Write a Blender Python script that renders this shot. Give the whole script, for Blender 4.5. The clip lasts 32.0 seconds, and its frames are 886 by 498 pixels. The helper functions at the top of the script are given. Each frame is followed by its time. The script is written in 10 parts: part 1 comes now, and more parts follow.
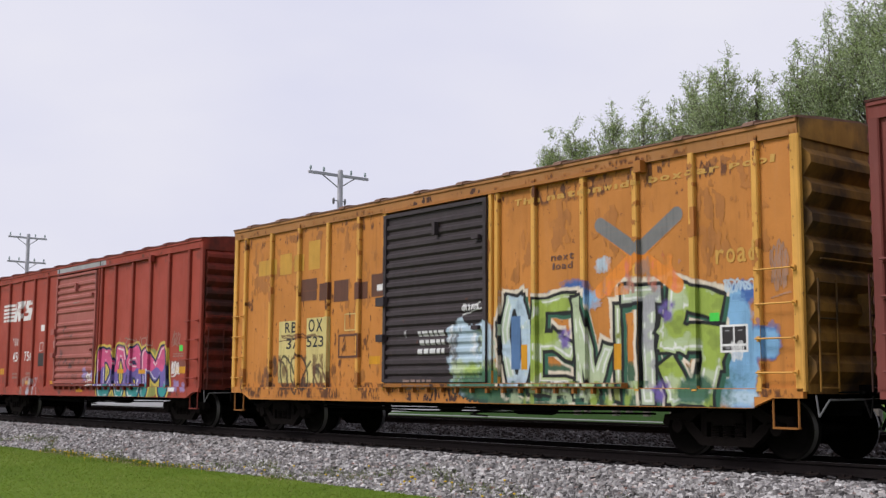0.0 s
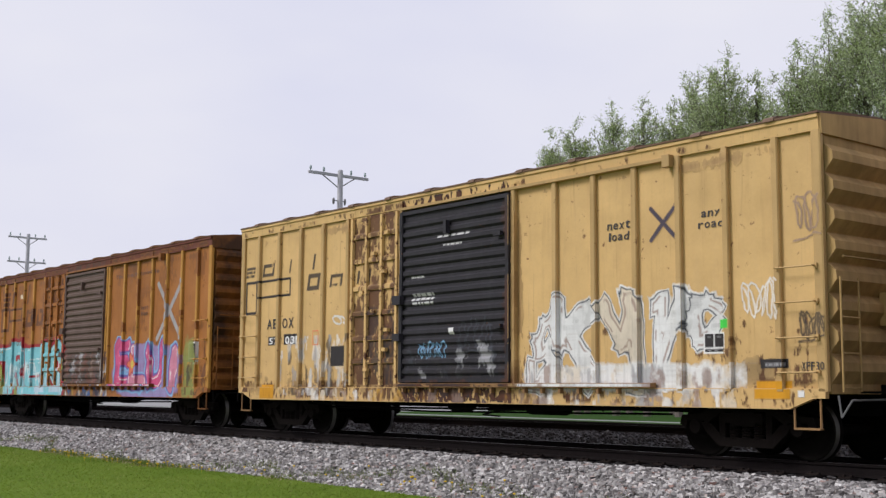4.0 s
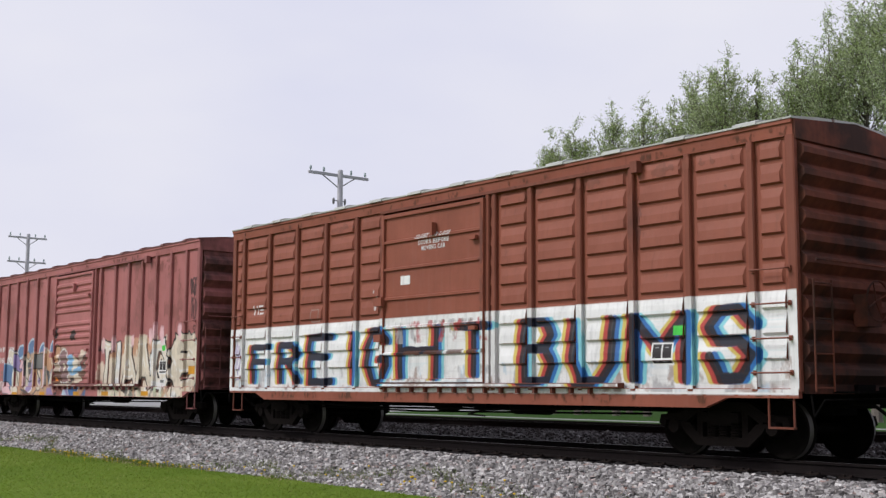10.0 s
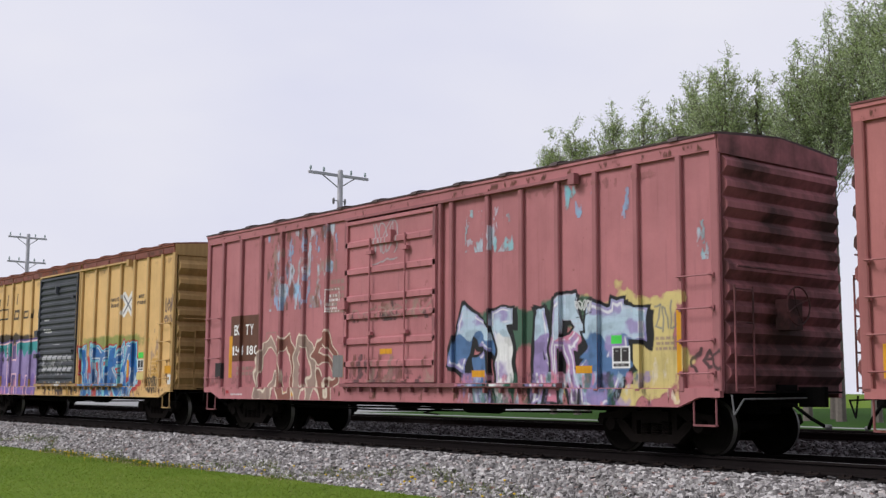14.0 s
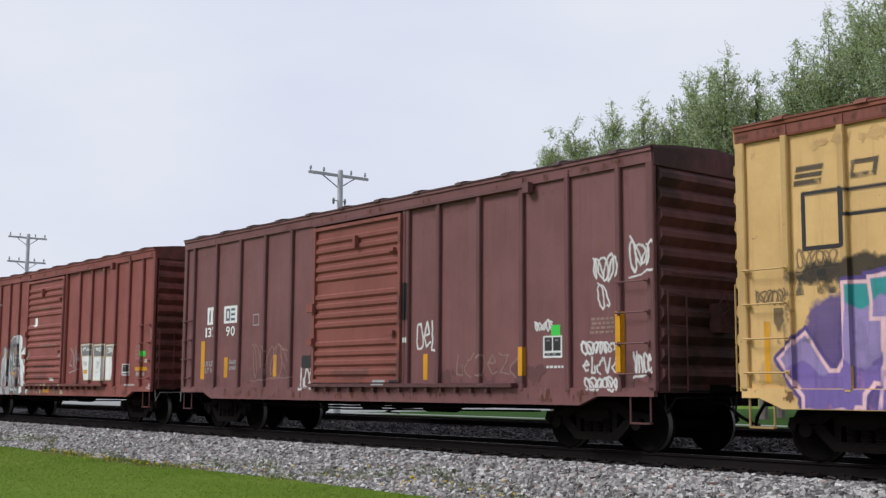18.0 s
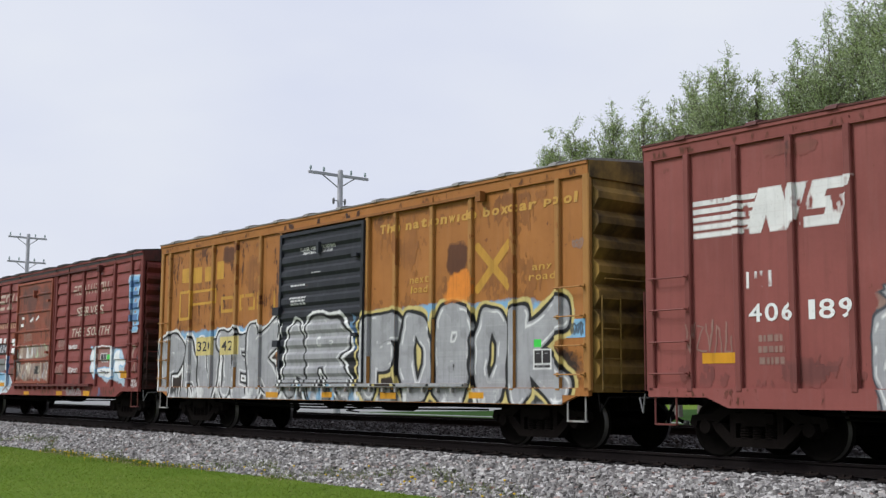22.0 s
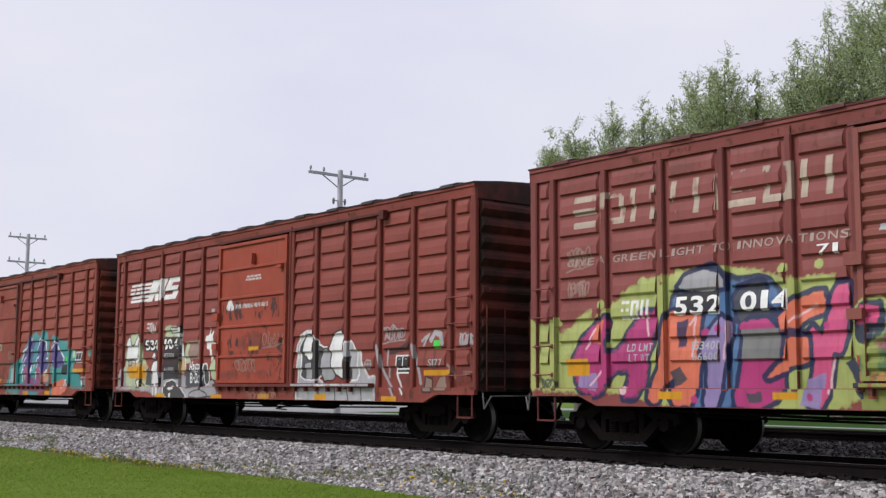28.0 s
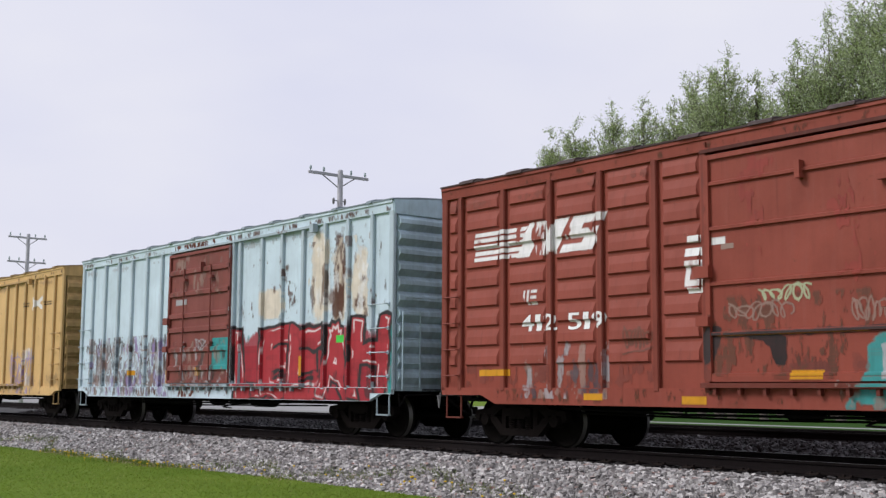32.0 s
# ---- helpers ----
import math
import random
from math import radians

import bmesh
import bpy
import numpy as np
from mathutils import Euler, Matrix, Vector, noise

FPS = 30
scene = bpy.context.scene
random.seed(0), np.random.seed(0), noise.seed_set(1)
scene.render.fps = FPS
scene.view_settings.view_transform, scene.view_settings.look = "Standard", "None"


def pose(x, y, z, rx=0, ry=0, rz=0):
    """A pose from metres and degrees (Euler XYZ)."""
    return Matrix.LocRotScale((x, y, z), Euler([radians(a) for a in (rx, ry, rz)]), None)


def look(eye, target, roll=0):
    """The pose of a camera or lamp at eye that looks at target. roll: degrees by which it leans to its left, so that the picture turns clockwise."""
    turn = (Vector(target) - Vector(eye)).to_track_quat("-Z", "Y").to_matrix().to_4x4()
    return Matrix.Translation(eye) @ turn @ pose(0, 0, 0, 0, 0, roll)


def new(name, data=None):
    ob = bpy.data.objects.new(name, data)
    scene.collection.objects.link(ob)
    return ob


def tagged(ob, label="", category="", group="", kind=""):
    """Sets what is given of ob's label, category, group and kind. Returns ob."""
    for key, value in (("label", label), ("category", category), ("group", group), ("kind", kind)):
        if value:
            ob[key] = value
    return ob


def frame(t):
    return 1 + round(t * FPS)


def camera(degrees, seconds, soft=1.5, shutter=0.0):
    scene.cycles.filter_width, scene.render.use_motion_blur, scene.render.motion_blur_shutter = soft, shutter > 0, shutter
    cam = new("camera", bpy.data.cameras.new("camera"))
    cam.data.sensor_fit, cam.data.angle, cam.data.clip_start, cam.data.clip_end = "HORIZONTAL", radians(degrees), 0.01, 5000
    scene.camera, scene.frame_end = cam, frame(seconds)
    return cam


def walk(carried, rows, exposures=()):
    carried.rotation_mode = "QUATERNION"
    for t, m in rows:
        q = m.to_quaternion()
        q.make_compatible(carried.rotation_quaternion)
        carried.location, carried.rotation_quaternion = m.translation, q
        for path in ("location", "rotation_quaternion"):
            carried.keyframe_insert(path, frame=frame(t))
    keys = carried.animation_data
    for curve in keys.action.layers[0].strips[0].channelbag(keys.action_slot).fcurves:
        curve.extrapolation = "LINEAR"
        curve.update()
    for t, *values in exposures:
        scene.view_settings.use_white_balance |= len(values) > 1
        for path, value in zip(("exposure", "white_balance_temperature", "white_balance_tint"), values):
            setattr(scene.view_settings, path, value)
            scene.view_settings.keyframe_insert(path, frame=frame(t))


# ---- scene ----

# ---------------------------------------------------------------- camera
EYE = (0.0, 0.0, 0.93)
cam = camera(40.95, 32.0, soft=1.4)
STAND = pose(*EYE, 96.816, -0.364, 51.226)
# The clip cools a little between 16 and 23 s.
walk(cam, [(0.0, STAND), (32.0, STAND)],
     [(0.0, 0.0, 6500, 11), (5.0, 0.0, 6500, 10), (14.5, 0.0, 6500, 10), (16.5, 0.0, 6350, 5), (22.5, 0.0, 6350, 5), (24.0, 0.0, 6500, 10), (32.0, 0.0, 6450, 10)])

# ---------------------------------------------------------------- sky and sun
SUN_FROM = Vector((-0.40, -0.70, 0.72)).normalized()


def make_world():
    w = bpy.data.worlds.new("overcast_sky")
    scene.world = w
    w.use_nodes = True
    nt = w.node_tree
    bg = nt.nodes["Background"]
    sky = nt.nodes.new("ShaderNodeTexSky")
    sky.sky_type = "NISHITA"
    sky.sun_disc = False
    sky.sun_elevation = math.asin(SUN_FROM.z)
    sky.sun_rotation = math.atan2(SUN_FROM.x, SUN_FROM.y)
    sky.dust_density = 4.0
    coord = nt.nodes.new("ShaderNodeTexCoord")
    mp = nt.nodes.new("ShaderNodeMapping")
    mp.inputs["Scale"].default_value = (1.0, 1.0, 2.6)
    nt.links.new(coord.outputs["Generated"], mp.inputs["Vector"])
    cloud = nt.nodes.new("ShaderNodeTexNoise")
    cloud.inputs["Scale"].default_value = 2.6
    cloud.inputs["Detail"].default_value = 4.0
    cloud.inputs["Roughness"].default_value = 0.5
    nt.links.new(mp.outputs["Vector"], cloud.inputs["Vector"])
    ramp = nt.nodes.new("ShaderNodeValToRGB")
    ramp.color_ramp.elements[0].position = 0.30
    ramp.color_ramp.elements[0].color = (7.35, 7.45, 9.0, 1)
    ramp.color_ramp.elements[1].position = 0.70
    ramp.color_ramp.elements[1].color = (8.5, 8.45, 9.3, 1)
    nt.links.new(cloud.outputs["Fac"], ramp.inputs["Fac"])
    mix = nt.nodes.new("ShaderNodeMix")
    mix.data_type = "RGBA"
    mix.inputs["Factor"].default_value = 0.93
    nt.links.new(sky.outputs["Color"], mix.inputs["A"])
    nt.links.new(ramp.outputs["Color"], mix.inputs["B"])
    nt.links.new(mix.outputs["Result"], bg.inputs["Color"])
    bg.inputs["Strength"].default_value = 0.1


make_world()
sun_data = bpy.data.lights.new("sun", "SUN")
sun_data.energy, sun_data.angle, sun_data.color = 2.6, radians(20), (1.0, 0.97, 0.955)
sun_ob = new("sun", sun_data)
sun_ob.matrix_world = look(SUN_FROM * 50, (0, 0, 0))

# ---------------------------------------------------------------- the train's way
TRACK_Y = 15.05     # centre line of the near track, rail head at z = 0
HALF = 1.45         # half width of a car over its side sheets
CAR_LEN = 15.45


def along(t):
    u = (t - 16.0) / 16.0
    return 132.145 * u - 4.172 * u ** 2 - 0.384 * u ** 3 + 0.322 * u ** 4 + 0.294 * u ** 5


# ---------------------------------------------------------------- materials
MATS = {}


def nodes_of(name):
    m = bpy.data.materials.new(name)
    m.use_nodes = True
    nt = m.node_tree
    return m, nt, nt.nodes["Principled BSDF"]


def coords(nt, scale, space="Object"):
    co = nt.nodes.new("ShaderNodeTexCoord")
    mp = nt.nodes.new("ShaderNodeMapping")
    mp.inputs["Scale"].default_value = scale
    nt.links.new(co.outputs[space], mp.inputs["Vector"])
    return mp.outputs["Vector"]


def noise_tex(nt, vec, scale, detail=4.0, rough=0.55):
    n = nt.nodes.new("ShaderNodeTexNoise")
    n.inputs["Scale"].default_value = scale
    n.inputs["Detail"].default_value = detail
    n.inputs["Roughness"].default_value = rough
    if vec is not None:
        nt.links.new(vec, n.inputs["Vector"])
    return n.outputs["Fac"]


def ramp_of(nt, fac, stops):
    r = nt.nodes.new("ShaderNodeValToRGB")
    els = r.color_ramp.elements
    while len(els) < len(stops):
        els.new(0.5)
    for e, (p, c) in zip(els, stops):
        e.position = p
        e.color = (*c, 1) if len(c) == 3 else c
    nt.links.new(fac, r.inputs["Fac"])
    return r.outputs["Color"]


def mix_of(nt, fac, a, b, mode="MIX"):
    m = nt.nodes.new("ShaderNodeMix")
    m.data_type, m.blend_type = "RGBA", mode
    for key, v in (("Factor", fac), ("A", a), ("B", b)):
        if isinstance(v, (int, float)):
            m.inputs[key].default_value = v
        elif isinstance(v, tuple):
            m.inputs[key].default_value = (*v, 1) if len(v) == 3 else v
        else:
            nt.links.new(v, m.inputs[key])
    return m.outputs["Result"]


def bump_of(nt, bsdf, height, strength, dist):
    b = nt.nodes.new("ShaderNodeBump")
    b.inputs["Strength"].default_value = strength
    b.inputs["Distance"].default_value = dist
    nt.links.new(height, b.inputs["Height"])
    nt.links.new(b.outputs["Normal"], bsdf.inputs["Normal"])


def scaled(c, k):
    return tuple(min(1.0, v * k) for v in c[:3])


def paint(color, rust=0.3, rough=0.55, rust_color=(0.10, 0.035, 0.018), fade=0.45):
    """Weathered car paint: blotches, long vertical streaks and rust spots."""
    key = ("paint", color, rust, rough, rust_color, fade)
    if key in MATS:
        return MATS[key]
    m, nt, bsdf = nodes_of("weathered_paint")
    geo = nt.nodes.new("ShaderNodeTexCoord")
    info = nt.nodes.new("ShaderNodeObjectInfo")
    add = nt.nodes.new("ShaderNodeVectorMath")
    add.operation = "ADD"
    mul = nt.nodes.new("ShaderNodeMath")
    mul.operation = "MULTIPLY"
    mul.inputs[1].default_value = 37.0
    nt.links.new(info.outputs["Random"], mul.inputs[0])
    nt.links.new(geo.outputs["Object"], add.inputs[0])
    nt.links.new(mul.outputs[0], add.inputs[1])
    mp = nt.nodes.new("ShaderNodeMapping")
    mp.inputs["Scale"].default_value = (5.0, 5.0, 0.45)
    nt.links.new(add.outputs[0], mp.inputs["Vector"])
    streak = noise_tex(nt, mp.outputs["Vector"], 1.6, 5, 0.6)
    blot = noise_tex(nt, add.outputs[0], 0.9, 5, 0.6)
    fine = noise_tex(nt, add.outputs[0], 26, 3, 0.6)
    spots = noise_tex(nt, add.outputs[0], 6.5, 6, 0.68)
    c = mix_of(nt, ramp_of(nt, blot, [(0.3, (0, 0, 0)), (0.75, (1, 1, 1))]), scaled(color, 0.84), scaled(color, 1.14))
    dusty = tuple(v * 0.85 + 0.05 for v in color[:3])
    c = mix_of(nt, ramp_of(nt, streak, [(0.52, (0, 0, 0)), (0.85, (fade,) * 3)]), c, dusty)
    c = mix_of(nt, ramp_of(nt, streak, [(0.18, (fade,) * 3), (0.45, (0, 0, 0))]), c, scaled(color, 0.55))
    runs = nt.nodes.new("ShaderNodeMapping")
    runs.inputs["Scale"].default_value = (11.0, 11.0, 0.5)
    nt.links.new(add.outputs[0], runs.inputs["Vector"])
    run = noise_tex(nt, runs.outputs["Vector"], 1.0, 4, 0.62)
    c = mix_of(nt, ramp_of(nt, run, [(0.60, (0, 0, 0)), (0.80, (0.55,) * 3)]), c, scaled(color, 0.45))
    lo = 0.70 - 0.16 * rust
    c = mix_of(nt, ramp_of(nt, spots, [(lo, (0, 0, 0)), (lo + 0.06, (min(1.0, 0.4 + rust),) * 3)]), c, rust_color)
    c = mix_of(nt, ramp_of(nt, fine, [(0.3, (0.10,) * 3), (0.6, (0, 0, 0))]), c, scaled(color, 0.6))
    nt.links.new(c, bsdf.inputs["Base Color"])
    rr = ramp_of(nt, blot, [(0.25, (rough + 0.15,) * 3), (0.8, (rough - 0.08,) * 3)])
    nt.links.new(rr, bsdf.inputs["Roughness"])
    bsdf.inputs["Specular IOR Level"].default_value = 0.25
    bump_of(nt, bsdf, blot, 0.22, 0.06)
    MATS[key] = m
    return m


def sooty_shaded(color, amount):
    """Paint of a car's end; its large dark patches stand for soot, brake dust and the shade between cars."""
    key = ("sooty_shaded", color, amount)
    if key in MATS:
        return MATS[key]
    m, nt, bsdf = nodes_of("sooty_shaded_end_paint")
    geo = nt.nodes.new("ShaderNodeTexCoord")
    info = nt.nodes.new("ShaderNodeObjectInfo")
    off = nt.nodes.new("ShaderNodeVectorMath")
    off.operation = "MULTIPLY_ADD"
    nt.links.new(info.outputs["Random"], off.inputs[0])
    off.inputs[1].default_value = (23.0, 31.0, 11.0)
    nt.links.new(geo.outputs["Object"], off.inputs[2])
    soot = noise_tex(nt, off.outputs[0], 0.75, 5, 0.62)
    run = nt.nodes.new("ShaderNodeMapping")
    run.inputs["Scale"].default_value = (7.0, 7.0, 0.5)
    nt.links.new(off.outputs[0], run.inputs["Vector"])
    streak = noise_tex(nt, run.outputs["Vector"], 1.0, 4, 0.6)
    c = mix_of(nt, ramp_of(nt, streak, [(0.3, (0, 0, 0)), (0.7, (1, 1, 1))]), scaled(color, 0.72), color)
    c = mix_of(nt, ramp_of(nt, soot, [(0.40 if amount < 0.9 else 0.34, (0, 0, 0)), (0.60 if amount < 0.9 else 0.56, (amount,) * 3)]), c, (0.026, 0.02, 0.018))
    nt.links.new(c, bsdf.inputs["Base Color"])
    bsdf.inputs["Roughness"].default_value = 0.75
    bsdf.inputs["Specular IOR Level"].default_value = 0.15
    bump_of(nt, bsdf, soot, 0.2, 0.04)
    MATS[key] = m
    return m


def spray(color, wear=0.12):
    """Spray paint or stencil paint, thin and slightly worn."""
    key = ("spray", color, wear)
    if key in MATS:
        return MATS[key]
    m, nt, bsdf = nodes_of("spray_paint")
    vec = coords(nt, (1, 1, 1))
    big = noise_tex(nt, vec, 1.7, 4, 0.6)
    small = noise_tex(nt, vec, 19, 4, 0.65)
    c = mix_of(nt, big, scaled(color, 0.82), scaled(color, 1.12))
    c = mix_of(nt, ramp_of(nt, small, [(0.56, (0, 0, 0)), (0.74, (min(1.0, wear * 4),) * 3)]), c,
               tuple(0.45 * v + 0.05 for v in color[:3]))
    nt.links.new(c, bsdf.inputs["Base Color"])
    bsdf.inputs["Roughness"].default_value = 0.5
    MATS[key] = m
    return m


def plain(name, color, rough=0.6, metal=0.0, vary=0.25, scale=6.0, bump=0.0, spec=0.2):
    key = ("plain", name, color)
    if key in MATS:
        return MATS[key]
    m, nt, bsdf = nodes_of(name)
    vec = coords(nt, (1, 1, 1))
    a = noise_tex(nt, vec, scale, 5, 0.6)
    b = noise_tex(nt, vec, scale * 7, 3, 0.6)
    c = mix_of(nt, a, scaled(color, 1 - vary), scaled(color, 1 + vary))
    c = mix_of(nt, ramp_of(nt, b, [(0.35, (vary,) * 3), (0.6, (0, 0, 0))]), c, scaled(color, 0.5))
    nt.links.new(c, bsdf.inputs["Base Color"])
    bsdf.inputs["Roughness"].default_value = rough
    bsdf.inputs["Metallic"].default_value = metal
    bsdf.inputs["Specular IOR Level"].default_value = spec
    if bump:
        bump_of(nt, bsdf, b, 0.6, bump)
    MATS[key] = m
    return m


def island_mat(name, stops, rough=0.85):
    """Colour that differs from piece to piece of one joined mesh."""
    m, nt, bsdf = nodes_of(name)
    geo = nt.nodes.new("ShaderNodeNewGeometry")
    c = ramp_of(nt, geo.outputs["Random Per Island"], stops)
    f = noise_tex(nt, coords(nt, (1, 1, 1)), 40, 3)
    c = mix_of(nt, ramp_of(nt, f, [(0.3, (0.4,) * 3), (0.6, (0, 0, 0))]), c, (0.05, 0.045, 0.04))
    nt.links.new(c, bsdf.inputs["Base Color"])
    bsdf.inputs["Roughness"].default_value = rough
    return m


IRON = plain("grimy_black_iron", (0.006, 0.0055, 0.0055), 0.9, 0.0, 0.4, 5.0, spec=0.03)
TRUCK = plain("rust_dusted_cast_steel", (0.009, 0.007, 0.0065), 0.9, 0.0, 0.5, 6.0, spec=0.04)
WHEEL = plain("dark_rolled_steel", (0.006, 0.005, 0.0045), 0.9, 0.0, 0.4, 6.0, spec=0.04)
TREAD = plain("polished_tread_steel", (0.10, 0.095, 0.09), 0.45, 0.7, 0.1, 6.0)
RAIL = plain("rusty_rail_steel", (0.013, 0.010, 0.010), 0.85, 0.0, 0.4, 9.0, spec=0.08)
RAIL_TOP = plain("polished_rail_head", (0.16, 0.15, 0.15), 0.45, 0.8, 0.15, 9.0)
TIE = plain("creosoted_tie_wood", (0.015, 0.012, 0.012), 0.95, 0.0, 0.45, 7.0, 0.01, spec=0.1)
PLATE = plain("rusty_tie_plate", (0.018, 0.012, 0.010), 0.9, 0.0, 0.4, 9.0)
POLE_WOOD = plain("weathered_pole_wood", (0.44, 0.44, 0.47), 0.9, 0.0, 0.25, 5.0, 0.01)
GLASS_INS = plain("pale_glass_insulator", (0.30, 0.38, 0.38), 0.2, 0.0, 0.1, 6.0)
GALV = plain("dull_galvanised_steel", (0.16, 0.16, 0.165), 0.5, 0.3, 0.2, 7.0)
BARK = plain("grey_brown_bark", (0.15, 0.13, 0.115), 0.9, 0.0, 0.4, 5.0, 0.02)


# ---------------------------------------------------------------- mesh helpers
def bm_box(bm, x0, x1, y0, y1, z0, z1):
    v = [bm.verts.new((x, y, z)) for x in (x0, x1) for y in (y0, y1) for z in (z0, z1)]
    for q in ((0, 1, 3, 2), (4, 6, 7, 5), (0, 4, 5, 1), (2, 3, 7, 6), (0, 2, 6, 4), (1, 5, 7, 3)):
        bm.faces.new([v[i] for i in q])
    return v


def bm_prism(bm, outline, axis, a, b):
    """Outline (p, q) drawn out along axis from a to b. axis x: (y, z); y: (x, z); z: (x, y)."""
    def at(p, q, s):
        return {"x": (s, p, q), "y": (p, s, q), "z": (p, q, s)}[axis]
    lo = [bm.verts.new(at(p, q, a)) for p, q in outline]
    hi = [bm.verts.new(at(p, q, b)) for p, q in outline]
    n = len(outline)
    for i in range(n):
        j = (i + 1) % n
        bm.faces.new((lo[i], lo[j], hi[j], hi[i]))
    bm.faces.new(lo[::-1])
    bm.faces.new(hi)


def bm_rod(bm, p, q, r, n=6):
    p, q = Vector(p), Vector(q)
    d = (q - p).normalized()
    s = d.orthogonal().normalized()
    t = d.cross(s)
    rings = []
    for c in (p, q):
        rings.append([bm.verts.new(c + r * (math.cos(k * math.tau / n) * s + math.sin(k * math.tau / n) * t)) for k in range(n)])
    for k in range(n):
        bm.faces.new((rings[0][k], rings[0][(k + 1) % n], rings[1][(k + 1) % n], rings[1][k]))
    bm.faces.new(rings[0][::-1])
    bm.faces.new(rings[1])


def bm_path(bm, pts, r, n=6):
    for a, b in zip(pts, pts[1:]):
        bm_rod(bm, a, b, r, n)


def bm_lathe(bm, profile, centre, axis="y", n=24):
    """Turns profile (radius, along) round an axis through centre."""
    rings = []
    for r, s in profile:
        ring = []
        for k in range(n):
            a = k * math.tau / n
            c, d = r * math.cos(a), r * math.sin(a)
            off = {"y": (c, s, d), "x": (s, c, d), "z": (c, d, s)}[axis]
            ring.append(bm.verts.new(Vector(centre) + Vector(off)))
        rings.append(ring)
    for r0, r1 in zip(rings, rings[1:]):
        for k in range(n):
            bm.faces.new((r0[k], r0[(k + 1) % n], r1[(k + 1) % n], r1[k]))
    bm.faces.new(rings[0][::-1])
    bm.faces.new(rings[-1])


def finish(bm, name, mat, smooth=False):
    bmesh.ops.recalc_face_normals(bm, faces=bm.faces)
    me = bpy.data.meshes.new(name)
    bm.to_mesh(me)
    bm.free()
    for m in (mat if isinstance(mat, (list, tuple)) else [mat]):
        me.materials.append(m)
    if smooth:
        for p in me.polygons:
            p.use_smooth = True
    return me


def put(name, me, parent=None, at=(0, 0, 0), label=""):
    ob = new(name, me)
    ob.parent = parent
    ob.location = at
    if label:
        ob["label"] = label
    return ob


def part(name, bm, mat, parent, label="", at=(0, 0, 0), smooth=False):
    return put(name, finish(bm, name, mat, smooth), parent, at, label)


def empty(name, at=(0, 0, 0)):
    ob = new(name)
    ob.location = at
    ob.empty_display_size = 0.3
    return ob


SHARED = {}


def shared(key, make):
    if key not in SHARED:
        SHARED[key] = make()
    return SHARED[key]

# ---------------------------------------------------------------- ground, road, tracks
def grass_mat():
    m, nt, bsdf = nodes_of("mown_grass")
    vec = coords(nt, (1, 1, 1))
    a = noise_tex(nt, vec, 0.35, 5, 0.6)
    b = noise_tex(nt, vec, 5.0, 5, 0.7)
    c = noise_tex(nt, vec, 55.0, 3, 0.7)
    col = mix_of(nt, ramp_of(nt, a, [(0.3, (0, 0, 0)), (0.7, (1, 1, 1))]), (0.095, 0.160, 0.016), (0.150, 0.210, 0.034))
    col = mix_of(nt, ramp_of(nt, b, [(0.4, (0, 0, 0)), (0.75, (0.7,) * 3)]), col, (0.066, 0.124, 0.010))
    col = mix_of(nt, ramp_of(nt, c, [(0.3, (0.5,) * 3), (0.6, (0, 0, 0))]), col, (0.072, 0.124, 0.012))
    nt.links.new(col, bsdf.inputs["Base Color"])
    bsdf.inputs["Roughness"].default_value = 0.9
    bsdf.inputs["Specular IOR Level"].default_value = 0.04
    bump_of(nt, bsdf, c, 0.3, 0.02)
    return m


def gravel_mat(name, dark, light):
    m, nt, bsdf = nodes_of(name)
    vec = coords(nt, (1, 1, 1))
    v = nt.nodes.new("ShaderNodeTexVoronoi")
    v.inputs["Scale"].default_value = 19.0
    nt.links.new(vec, v.inputs["Vector"])
    big = noise_tex(nt, vec, 0.8, 4)
    hue = nt.nodes.new("ShaderNodeSeparateColor")
    nt.links.new(v.outputs["Color"], hue.inputs["Color"])
    col = ramp_of(nt, hue.outputs["Red"], [(0.0, dark), (0.5, tuple((a + b) / 2 for a, b in zip(dark, light))), (1.0, light)])
    col = mix_of(nt, ramp_of(nt, v.outputs["Distance"], [(0.35, (0, 0, 0)), (0.75, (0.8,) * 3)]), col, scaled(dark, 0.35))
    col = mix_of(nt, ramp_of(nt, big, [(0.35, (0.3,) * 3), (0.65, (0, 0, 0))]), col, scaled(dark, 0.8))
    nt.links.new(col, bsdf.inputs["Base Color"])
    bsdf.inputs["Roughness"].default_value = 0.9
    bump_of(nt, bsdf, v.outputs["Distance"], -0.9, 0.04)
    return m


GRASS = grass_mat()
BALLAST = gravel_mat("ballast_bed", (0.08, 0.074, 0.07), (0.32, 0.305, 0.30))
# Bed by the rails: oily stone, with the train's shadow in its near-black.
BALLAST_DARK = gravel_mat("oily_shaded_ballast_bed", (0.012, 0.011, 0.012), (0.06, 0.056, 0.058))
CONCRETE = plain("pale_concrete", (0.25, 0.25, 0.25), 0.85, 0.0, 0.12, 0.8)
GROUND_Z = -0.70


def ground_height(x, y):
    """The lawn before the track, its low bank, and flat land behind."""
    z = GROUND_Z + 0.03 * math.sin(x * 0.31 + 1.0) * math.cos(y * 0.43)
    return z


